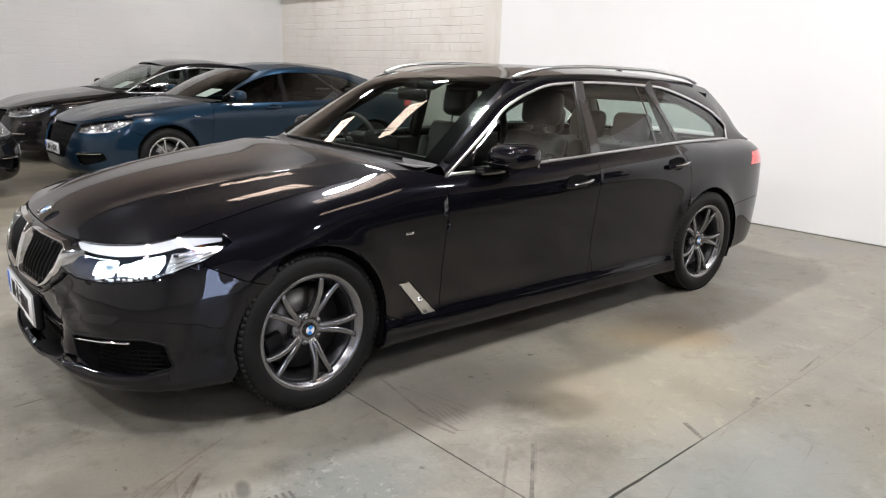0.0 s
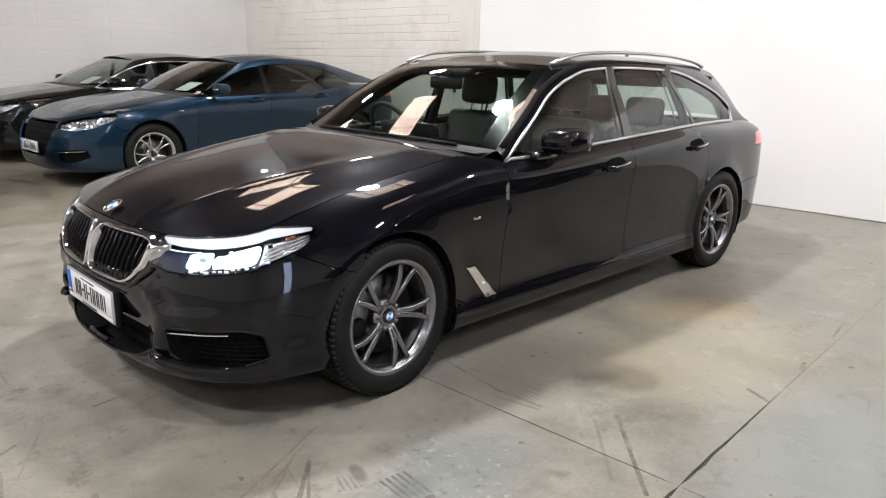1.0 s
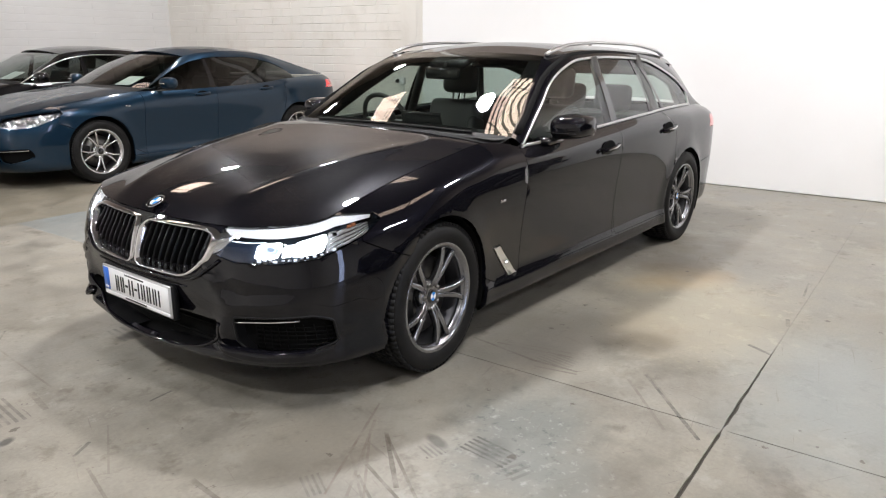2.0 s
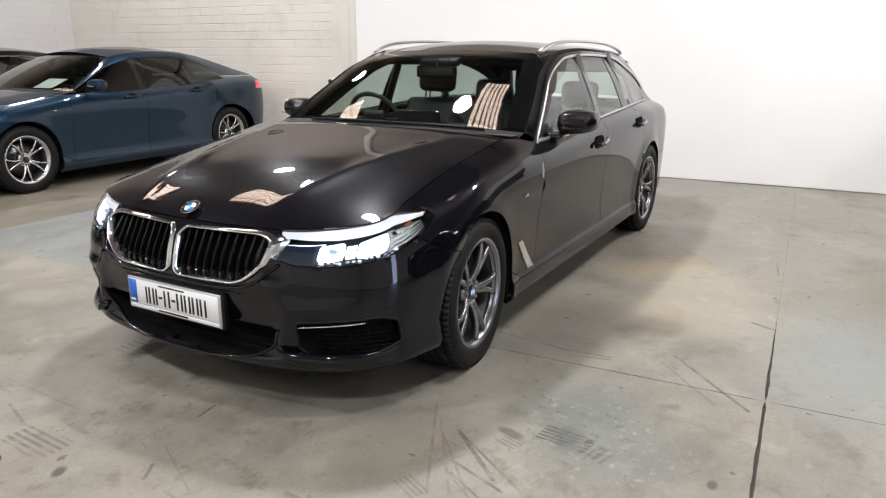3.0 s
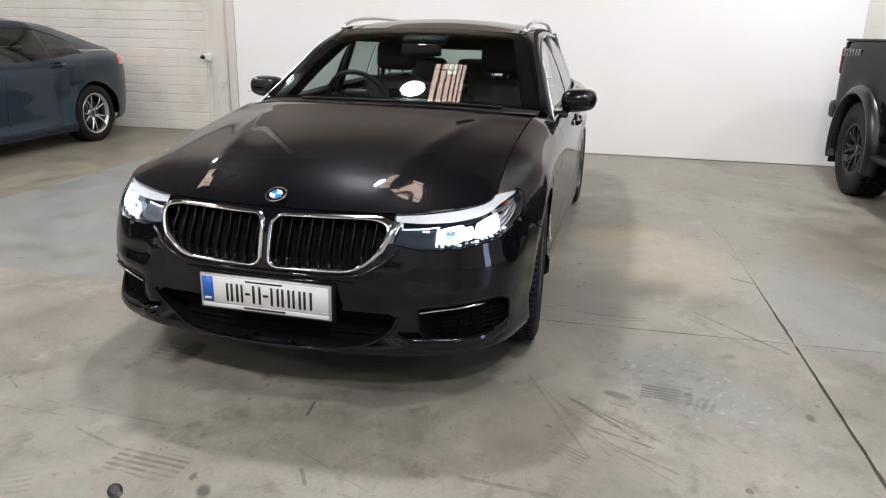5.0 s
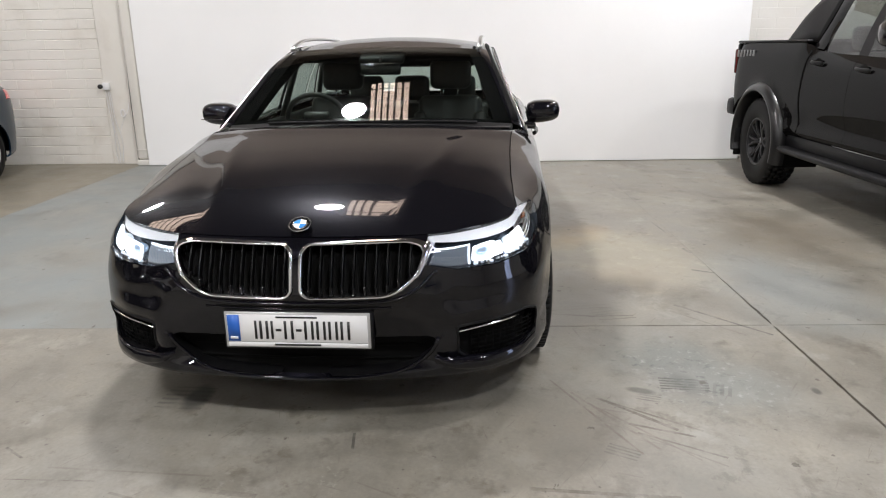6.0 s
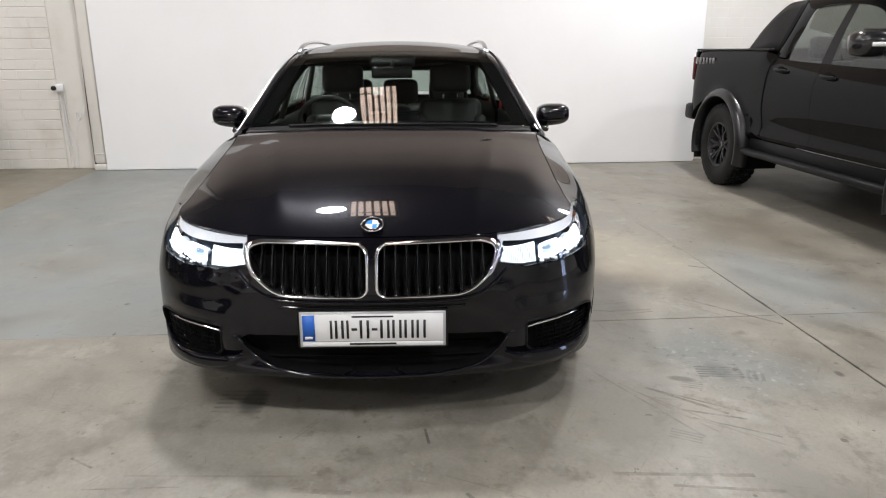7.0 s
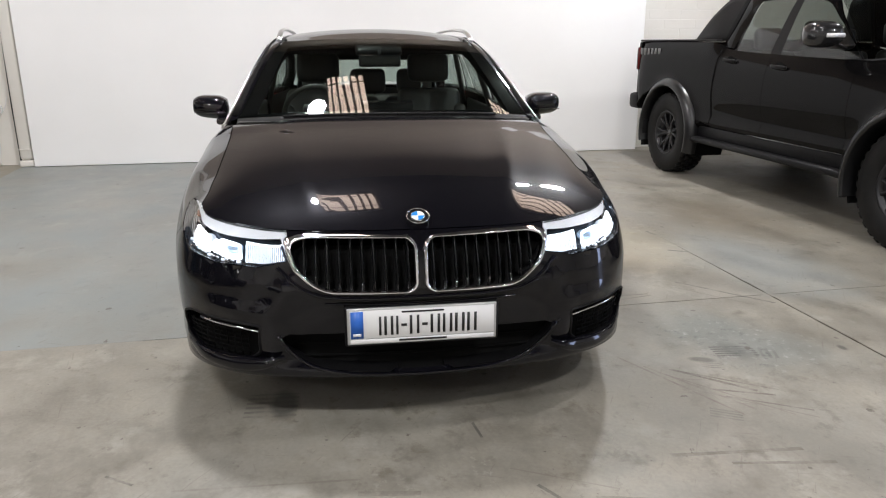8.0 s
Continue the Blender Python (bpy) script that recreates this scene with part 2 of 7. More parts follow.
class Shell:
    """The lower body of a car as a sheet: u runs from the nose's middle (-1) round the corner (0) along the side and round the tail, z is the height.
    x points back from the front axle, y to the side."""

    def __init__(s, nose, power, tail, rear, zbot, ztop, ytop, width, crease, arches, bulge=0.012):
        s.nose, s.power, s.tail, s.rear = pchip(*nose), pchip(*power), pchip(*tail), rear
        s.zbot, s.ztop, s.ytop, s.width, s.crease = pchip(*zbot), pchip(*ztop), pchip(*ytop), width, pchip(*crease)
        s.taper, s.arches, s.bulge, s.fascia, s.tail_power, s.tuck, s.sweep = None, arches, bulge, None, 3.6, 0.03, None

    def half(s, u, z):
        zt, zb, yt = s.ztop(u), s.zbot(u), s.ytop(u)
        zc = min(s.crease(u), zt - 0.07)
        k = s.taper(u) if s.taper else 1.0
        w = s.width
        tuck = s.tuck - (s.tuck - 0.010) * min(1.0, max(0.0, -4 * u, (u - 2.3) * 1.5))
        zs = [zb, zb + 0.03, zb + 0.08, zb + 0.14, 0.45 * zb + 0.55 * (zc - 0.05), zc - 0.04, zc, zc + 0.5 * (zt - zc), zc + 0.8 * (zt - zc), zt]
        ys = [w - 0.05, w - 0.014, w - 0.014, w - tuck - 0.006, w - tuck, w - 0.002, w, yt + 0.86 * (w * k - yt) / 1.0 * 1.0, yt + 0.52 * (w * k - yt), yt]
        ys = [a * k for a in ys[:7]] + ys[7:]
        y = pchip(zs, ys)(z)
        return y

    def reach(s, c, d, p, q):
        """The radius at which (r c)^p + (r d)^q comes to 1."""
        r = (c ** p + d ** p) ** (-1 / p)
        if p != q:
            for _ in range(5):
                f = (r * c) ** p + (r * d) ** q - 1
                r = max(0.3, r - f / max(1e-6, (p * (r * c) ** p + q * (r * d) ** q) / r))
        return r

    def at(s, u, z):
        b = s.half(u, z)
        if u < 0:
            f, p, a = (u + 1) * math.pi / 2, s.power(z), s.nose(z)
            r = s.reach(abs(math.cos(f)), abs(math.sin(f)), p, s.sweep or p)
            x, y = -r * math.cos(f) * a, r * math.sin(f) * b
        elif u <= s.rear:
            x, y = u, b
        else:
            f, p, a = (s.rear + 1 - u) * math.pi / 2, s.tail_power, s.tail(z)
            r = (abs(math.cos(f)) ** p + abs(math.sin(f)) ** p) ** (-1 / p)
            x, y = s.rear + r * math.cos(f) * a, r * math.sin(f) * b
        if s.fascia and u < 0:
            x -= s.fascia(y, z) * (1 if u < -0.35 else max(0.0, -u / 0.35))
        for cx, cz, rad in s.arches:
            d = math.hypot(x - cx, z - cz)
            y += s.bulge * math.exp(-((d - rad) / 0.06) ** 2) * min(1.0, max(0.0, (y - 0.5) / 0.3))
        return Vector((x, y, z))

    def u_at(s, z, x=None, y=None, rear=False):
        """The sheet's u where it reaches a given x (or y, on the nose)."""
        lo, hi = (-1.0, 0.0) if not rear else (s.rear + 1, s.rear)
        if x is not None and 0 <= x <= s.rear:
            return x
        for _ in range(40):
            mid = (lo + hi) / 2
            q = s.at(mid, z)
            past = (q.x > x) if (x is not None and not rear) else (q.x < x) if x is not None else (q.y > y)
            lo, hi = (lo, mid) if past else (mid, hi)
        return (lo + hi) / 2

    def side(s, pts):
        return [(s.u_at(z, x=x, rear=x > s.rear), z) for x, z in pts]

    def front(s, pts):
        return [(s.u_at(z, y=y), z) for y, z in pts]

    def sheet(s, du=0.03, rows=26):
        us = list(np.linspace(-1, 0, int(1.5 / du))) + list(np.linspace(0, s.rear, int(s.rear / du)))[1:] + list(np.linspace(s.rear, s.rear + 1, int(1.1 / du)))[1:]
        bm = bmesh.new()
        layer = bm.faces.layers.int.new("region")
        vs = [[bm.verts.new((u, s.zbot(u) + (s.ztop(u) - s.zbot(u)) * k / rows, 0)) for k in range(rows + 1)] for u in us]
        for a, b in zip(vs, vs[1:]):
            for k in range(rows):
                bm.faces.new((a[k], b[k], b[k + 1], a[k + 1]))
        return bm, layer


def shaped(flat, layer, value, shell, side, gap=0.002, lip=0.018, sink=0.0):
    """Lifts one region of the flat sheet onto the body, on the side +1 or -1, with a turned-in lip along its edges."""
    bm = flat.copy()
    lay = bm.faces.layers.int["region"]
    bmesh.ops.delete(bm, geom=[f for f in bm.faces if f[lay] != value], context="FACES")
    for v in bm.verts:
        v.co = shell.at(v.co.x, v.co.y)
    bmesh.ops.recalc_face_normals(bm, faces=bm.faces[:])
    if bm.faces:
        f = max(bm.faces, key=lambda q: q.calc_area())
        c = f.calc_center_median()
        if f.normal.dot(Vector((0.3 * (c.x - 1.4), c.y, 0))) < 0:
            bmesh.ops.reverse_faces(bm, faces=bm.faces[:])
    bm.normal_update()
    if sink:
        for v, n in [(v, v.normal.copy()) for v in bm.verts]:
            v.co -= n * sink
    mid = [e for e in bm.edges if e.is_boundary and all(abs(v.co.y) < 2e-3 for v in e.verts)]
    edge = [e for e in bm.edges if e.is_boundary and e not in mid]
    shift = {}
    for e in edge:
        f = e.link_faces[0]
        d = (e.verts[1].co - e.verts[0].co)
        inward = f.calc_center_median() - e.verts[0].co
        if d.length > 1e-7:
            inward -= d * (inward.dot(d) / d.length_squared)
        if inward.length > 1e-6:
            for v in e.verts:
                shift.setdefault(v, []).append(inward.normalized())
    for v, ds in shift.items():
        v.co += sum(ds, Vector()) / len(ds) * gap
    if lip:
        normals = {v: v.normal.copy() for e in edge for v in e.verts}
        ret = bmesh.ops.extrude_edge_only(bm, edges=edge)
        for e in edge:
            e.smooth = False
        fresh = [g for g in ret["geom"] if isinstance(g, bmesh.types.BMVert)]
        old = {(round(v.co.x, 5), round(v.co.y, 5), round(v.co.z, 5)): n for v, n in normals.items()}
        for v in fresh:
            n = old.get((round(v.co.x, 5), round(v.co.y, 5), round(v.co.z, 5)))
            if n:
                v.co -= n * lip
    if side < 0:
        moved(bm, Matrix.Diagonal((1, -1, 1, 1)))
    return bm


def both(made, name, flat, layer, value, shell, material, parent, label="", **kw):
    """The same panel on both sides."""
    out = []
    for side in (1, -1):
        out.append(part(name, shaped(flat, layer, value, shell, side, **kw), material, parent, label))
    return out


def strip(lower, upper, n=60, k=6, bow=0.0, t0=0.0, t1=1.0):
    """A bowed sheet between two curves in space."""
    rows = []
    for i in range(n + 1):
        t = t0 + (t1 - t0) * i / n
        a, b = lower(t), upper(t)
        out = Vector((0, 1, 0.25)).normalized()
        rows.append([a.lerp(b, j / k) + out * (bow * 4 * (j / k) * (1 - j / k)) for j in range(k + 1)])
    return rows


def mirror_rows(rows):
    return [[Vector((p[0], -p[1], p[2])) for p in row] for row in rows]


def facing(bm, centre=(1.5, 0, 0.7)):
    """Turns the sheet's faces outward from a centre."""
    bm.normal_update()
    c = Vector(centre)
    if sum((f.calc_center_median() - c).dot(f.normal) * f.calc_area() for f in bm.faces) < 0:
        bmesh.ops.reverse_faces(bm, faces=bm.faces[:])
    return bm


def coons(front, back, left, right, nu=40, nv=24, lift=None):
    """A sheet spanned by four curves: front and back run with v (0..1), left (v=0) and right (v=1) with u."""
    rows = []
    f0, f1, b0, b1 = front(0), front(1), back(0), back(1)
    for i in range(nu + 1):
        u = i / nu
        row = []
        for j in range(nv + 1):
            v = j / nv
            p = front(v) * (1 - u) + back(v) * u + left(u) * (1 - v) + right(u) * v - (f0 * (1 - u) * (1 - v) + f1 * (1 - u) * v + b0 * u * (1 - v) + b1 * u * v)
            if lift:
                p = p + lift(u, v, p)
            row.append(p)
        rows.append(row)
    return rows


def thick(bm, depth):
    """Gives a sheet a turned-in lip along its edge."""
    bm.normal_update()
    edge = [e for e in bm.edges if e.is_boundary]
    normals = {(round(v.co.x, 5), round(v.co.y, 5), round(v.co.z, 5)): v.normal.copy() for e in edge for v in e.verts}
    ret = bmesh.ops.extrude_edge_only(bm, edges=edge)
    for e in edge:
        e.smooth = False
    for v in [g for g in ret["geom"] if isinstance(g, bmesh.types.BMVert)]:
        n = normals.get((round(v.co.x, 5), round(v.co.y, 5), round(v.co.z, 5)))
        if n:
            v.co -= n * depth
    return bm


# ---- the estate car ----
def estate_shell():
    s = Shell(
        nose=([0.15, 0.19, 0.225, 0.27, 0.36, 0.46, 0.52, 0.60, 0.68, 0.73, 0.80], [0.74, 0.835, 0.882, 0.874, 0.882, 0.888, 0.886, 0.872, 0.845, 0.80, 0.74]),
        power=([0.2, 0.5, 0.75], [4.6, 4.5, 3.9]),
        tail=([0.2, 0.35, 0.6, 0.8, 1.0], [0.72, 0.84, 0.865, 0.835, 0.78]), rear=3.15,
        zbot=([-1, -0.5, 0, 0.4, 2.6, 3.0, 4.15], [0.185, 0.19, 0.2, 0.175, 0.175, 0.2, 0.24]),
        ztop=([-1, -0.72, -0.5, -0.3, 0, 0.3, 0.5, 0.62, 0.75, 1.5, 2.2, 2.8, 3.4, 4.15], [0.733, 0.734, 0.758, 0.812, 0.886, 0.935, 0.965, 0.955, 0.93, 0.957, 0.985, 1.0, 0.99, 0.95]),
        ytop=([-1, -0.5, -0.3, -0.15, 0, 0.3, 0.5, 0.62, 0.75, 1.5, 2.2, 2.8, 3.3, 4.15], [0.92, 0.92, 0.80, 0.772, 0.77, 0.775, 0.79, 0.82, 0.868, 0.862, 0.848, 0.81, 0.745, 0.70]),
        width=0.934, crease=([-1, -0.35, 0.05, 1, 2.6, 3.5, 4.15], [0.48, 0.53, 0.74, 0.80, 0.86, 0.84, 0.80]),
        arches=[(0, 0.337, 0.37), (2.975, 0.337, 0.37)])
    s.tuck, s.tail_power, s.sweep = 0.028, 4.6, 2.35
    s.taper = pchip([-1, 2.2, 2.975, 3.4, 4.15], [1, 1, 0.982, 0.955, 0.915])

    def fascia(y, z):
        """Blades, creases and the splitter lip of the front bumper."""
        g = lambda d, w: math.exp(-(d / w) ** 2)
        blade = 0.032 * g(y - (0.525 + 0.10 * max(0.0, z - 0.33)), 0.045) * g(z - 0.33, 0.08)
        brow = 0.020 * g(z - (0.455 + 0.05 * (y - 0.6)), 0.020) * g(y - 0.66, 0.12)
        shelf = 0.010 * g(z - (0.545 + 0.05 * (y - 0.5)), 0.016) * g(y - 0.50, 0.12)
        lip = 0.010 * g(z - 0.240, 0.025) * g(y - 0.62, 0.18) + 0.010 * g(z - 0.215, 0.012)
        k = (z - 0.44) / 0.16
        swoop = 0.016 * g(y - (0.56 - 0.13 * k), 0.020) * g(k - 0.45, 0.5) - 0.014 * g(y - (0.62 - 0.13 * k), 0.035) * g(k - 0.5, 0.45)
        lean = -0.020 * min(1.0, max(0.0, (z - 0.38) / 0.22)) * min(1.0, max(0.0, (y - 0.70) / 0.12))
        hollow = -0.034 * min(1.0, max(0.0, (0.505 - z) / 0.135)) * min(1.0, max(0.0, (z - 0.235) / 0.06)) * math.exp(-(y / 0.47) ** 6)
        return blade + brow + shelf + lip + hollow + swoop + lean
    s.fascia = fascia
    return s


def circle(cx, cz, r, n=40):
    return [(cx + r * math.cos(2 * math.pi * k / n), cz + r * math.sin(2 * math.pi * k / n)) for k in range(n)]


def trim(bm, gap=0.003, lip=0.02):
    """Draws a sheet's edge in by a gap and turns it down."""
    edge = [e for e in bm.edges if e.is_boundary]
    shift = {}
    for e in edge:
        d = e.verts[1].co - e.verts[0].co
        w = e.link_faces[0].calc_center_median() - e.verts[0].co
        w -= d * (w.dot(d) / max(d.length_squared, 1e-12))
        for v in e.verts:
            shift.setdefault(v, []).append(w.normalized())
    for v, ds in shift.items():
        v.co += sum(ds, Vector()) / len(ds) * gap
    return thick(bm, lip)


def loop_at(shell, poly, side, out=0.0, dense=4):
    """The outline of a region on the body, as points in space."""
    pts = []
    k = len(poly)
    for i in range(k):
        a, b = poly[i], poly[(i + 1) % k]
        for j in range(dense):
            u, z = a[0] + (b[0] - a[0]) * j / dense, a[1] + (b[1] - a[1]) * j / dense
            z = min(z, shell.ztop(u))
            p = shell.at(u, z)
            if out:
                e = 1e-3
                n = (shell.at(u + e, z) - p).cross(shell.at(u, z + e) - p).normalized()
                if n.dot(Vector((min(p.x, 0) * 1.5, p.y, 0))) < 0:
                    n = -n
                p = p + n * out
            p.y *= side
            if not pts or (p - pts[-1]).length > 1e-4:
                pts.append(p)
    return pts


def spans(poly, u):
    """Lowest and highest z of a convex polygon at u."""
    zs = []
    for a, b in zip(poly, poly[1:] + poly[:1]):
        if (a[0] - u) * (b[0] - u) < 0:
            zs.append(a[1] + (b[1] - a[1]) * (u - a[0]) / (b[0] - a[0]))
    return (min(zs), max(zs)) if len(zs) > 1 else None


def knots(points):
    cs = [pchip(np.linspace(0, 1, len(points)), [p[k] for p in points]) for k in range(3)]
    return lambda t: Vector((cs[0](t), cs[1](t), cs[2](t)))


def flip(points):
    return [(p[0], -p[1], p[2]) for p in points]


def tyre(r, w, rim, treads=64, depth=0.007):
    h = w / 2
    bm = revolve([(rim - 0.004, -h * 0.78), (rim + 0.012, -h * 0.92), (rim + (r - rim) * 0.5, -h), (r - 0.028, -h * 0.94), (r - 0.010, -h * 0.82), (r - depth, -h * 0.6), (r - depth, 0.0), (r - depth, h * 0.6), (r - 0.010, h * 0.82), (r - 0.028, h * 0.94), (rim + (r - rim) * 0.5, h), (rim + 0.012, h * 0.92), (rim - 0.004, h * 0.78)], 72)
    return bm


def tread_blocks(r, w, n, rows=(-0.72, -0.36, 0.0, 0.36, 0.72), depth=0.008, fill=0.72):
    """Rubber blocks round a tyre, in rows across it."""
    bm = bmesh.new()
    h = w / 2
    rw = h * 0.30
    for k, row in enumerate(rows):
        drop = 0.012 * abs(row) ** 4
        for i in range(n):
            a = 2 * math.pi * (i + 0.5 * (k % 2)) / n
            da = math.pi / n * fill
            vs = []
            for rr in (r - depth - 0.003 - drop, r - drop):
                for s, t in ((-1, -1), (1, -1), (1, 1), (-1, 1)):
                    aa = a + s * da + 0.15 * t * da
                    y = row * h + t * rw / 2
                    vs.append(bm.verts.new((rr * math.cos(aa), y, rr * math.sin(aa))))
            for q in ((4, 5, 6, 7), (0, 1, 5, 4), (1, 2, 6, 5), (2, 3, 7, 6), (3, 0, 4, 7)):
                bm.faces.new([vs[c] for c in q])
    bmesh.ops.recalc_face_normals(bm, faces=bm.faces[:])
    return bm


def spoke(r0, r1, a0, a1, y0, y1, w0, w1, thickness=0.03, bend=0.0):
    """One arm of a rim from the hub (r0, angle a0) to the edge (r1, a1)."""
    rows = []
    n = 10
    for i in range(n + 1):
        t = i / n
        r, a = r0 + (r1 - r0) * t, a0 + (a1 - a0) * t + bend * math.sin(math.pi * t)
        y = y0 + (y1 - y0) * t + 0.012 * math.sin(math.pi * t)
        w, d = w0 + (w1 - w0) * t, thickness * (1.15 - 0.3 * t)
        c, s = math.cos(a), math.sin(a)
        tx, tz = -s, c
        row = []
        for q, e in ((-0.5, -d), (-0.5, -0.006), (-0.36, 0.0), (0.36, 0.0), (0.5, -0.006), (0.5, -d)):
            row.append((r * c + tx * w * q, y + e, r * s + tz * w * q))
        rows.append(row)
    bm = grid(rows, close_v=True)
    bmesh.ops.holes_fill(bm, edges=[e for e in bm.edges if e.is_boundary], sides=8)
    bmesh.ops.recalc_face_normals(bm, faces=bm.faces[:])
    return bm


def wheel(parent, x, y, r, rim, w, turn=0.0, pairs=5, split=0.20, rim_mat=None, bright=None, fat=False, twist=0.10, steer=0.0, emblem=False, arm=1.0):
    """A wheel on the side of y: tyre with treads, rim, arms, cap, bolts, brake disc and caliper. Its outer face looks along +y before it is turned."""
    side = 1 if y > 0 else -1
    hub = new("wheel")
    hub.parent = parent
    hub.matrix_local = pose(x, y, r - 0.004, 0, 0, (0 if side > 0 else 180) + steer) @ pose(0, 0, 0, 0, turn, 0)
    rim_mat = rim_mat or RIM
    t = part("tyre", join(tyre(r, w, rim, depth=0.016 if fat else 0.007), tread_blocks(r, w, 34 if fat else 78, depth=0.016 if fat else 0.008, fill=0.62 if fat else 0.8)), RUBBER, hub, "", True)
    for f in t.data.polygons:
        f.use_smooth = len(f.vertices) == 4
    h = w / 2
    part("rim", revolve([(rim - 0.02, h * 0.62), (rim - 0.012, h * 0.76), (rim + 0.008, h * 0.82), (rim + 0.010, h * 0.88), (rim + 0.004, h * 0.91), (rim - 0.008, h * 0.88), (rim - 0.016, h * 0.77)], 64), rim_mat, hub)
    part("rim_barrel", revolve([(rim - 0.03, -h * 0.8), (rim, -h * 0.85), (rim + 0.004, -h * 0.78), (rim - 0.026, -h * 0.6), (rim - 0.032, h * 0.3), (rim - 0.02, h * 0.62), (rim - 0.027, h * 0.52), (rim - 0.042, h * 0.30), (rim - 0.042, -h * 0.6), (rim - 0.03, -h * 0.8)], 64), RIM_DARK, hub)
    for i in range(pairs):
        a = 2 * math.pi * i / pairs
        for s in (-1, 1):
            part("spoke", spoke(0.045, rim - 0.010, a + s * split * 1.0, a + s * split * 2.0 + twist, h * 0.54, h * 0.80, 0.030 * arm, 0.021 * arm, 0.030, bend=-s * 0.03), bright if (bright and s > 0) else rim_mat, hub)
    part("hub", revolve([(0.001, h * 0.54), (0.05, h * 0.54), (0.068, h * 0.50), (0.078, h * 0.40), (0.078, h * 0.1)], 32), rim_mat, hub)
    part("wheel_cap", revolve([(0.0005, h * 0.60), (0.026, h * 0.595), (0.033, h * 0.57), (0.034, h * 0.5)], 28), GLOSS_BLACK, hub)
    if emblem:
        for q in range(4):
            pts = [(0.0, 0.0)] + [(0.020 * math.cos((q + k / 6) * math.pi / 2), 0.020 * math.sin((q + k / 6) * math.pi / 2)) for k in range(7)]
            bm = bmesh.new()
            bm.faces.new([bm.verts.new((px, h * 0.605, pz)) for px, pz in pts])
            part("cap_quarter", bm, BADGE_BLUE if q % 2 else WHITE, hub)
    for i in range(5):
        a = 2 * math.pi * (i + 0.5) / 5
        part("wheel_bolt", moved(revolve([(0.0005, 0.012), (0.008, 0.012), (0.010, 0.0)], 10), pose(0.056 * math.cos(a), h * 0.50, 0.056 * math.sin(a))), STEEL, hub)
    part("brake_disc", revolve([(0.06, h * 0.15), (rim - 0.065, h * 0.15), (rim - 0.065, h * 0.15 - 0.022), (0.06, h * 0.15 - 0.022)], 40), STEEL, hub)
    part("brake_caliper", moved(box(-0.045, h * 0.15 - 0.05, rim - 0.13, 0.045, h * 0.15 + 0.03, rim - 0.045, 0.012), pose(0, 0, 0, 0, 70, 0)), PLASTIC, hub)
    part("wheel_back", revolve([(0.001, -h * 0.55), (rim - 0.035, -h * 0.55)], 24), DARK, hub)
    return hub


def roundel(parent, m, r):
    """A round emblem as plain shapes: chrome edge, dark ring, blue and white quarters."""
    e = new("emblem")
    e.parent, e.matrix_local = parent, m
    part("emblem_ring", revolve([(r * 0.93, 0.0), (r, 0.001), (r, 0.005), (r * 0.95, 0.006), (r * 0.92, 0.004)], 36, "Z"), CHROME, e)
    part("emblem_disc", revolve([(0.0005, 0.0035), (r * 0.93, 0.003), (r * 0.93, 0.0)], 36, "Z"), GLOSS_BLACK, e)
    part("emblem_rim", revolve([(r * 0.56, 0.003), (r * 0.58, 0.0048), (r * 0.63, 0.0048), (r * 0.65, 0.003)], 32, "Z"), CHROME, e)
    for q in range(4):
        bm = bmesh.new()
        c = bm.verts.new((0, 0, 0.0045))
        arc = [bm.verts.new((r * 0.57 * math.cos((q + k / 8) * math.pi / 2), r * 0.57 * math.sin((q + k / 8) * math.pi / 2), 0.0045)) for k in range(9)]
        for a, b in zip(arc, arc[1:]):
            bm.faces.new((c, a, b))
        part("emblem_quarter", bm, BADGE_BLUE if q % 2 else WHITE, e)
    return e


def kidney_frame(loop, centre):
    """A chrome frame round a grille opening: thin below and inside, broad and turned back at the outer corner."""
    rows = [[], [], [], [], []]
    for p in loop:
        d = p - centre
        d = Vector((0, d.y, d.z)).normalized()
        g = min(1.0, max(0.0, (abs(p.y) - 0.30) / 0.14))
        g = g * g * (3 - 2 * g)
        for row, (x, out) in zip(rows, ((0.050, -0.004), (-0.010, -0.003), (-0.016, 0.003), (-0.012 + 0.006 * g, 0.009 + 0.008 * g), (0.022 + 0.045 * g, 0.013 + 0.028 * g))):
            row.append(p + d * out + Vector((x, 0, 0)))
    return grid(rows, close_v=True)


SLAT = mat("slat_black", (0.0018, 0.0018, 0.002), 0.3)
bsdf(SLAT).inputs["Specular IOR Level"].default_value = 0.16


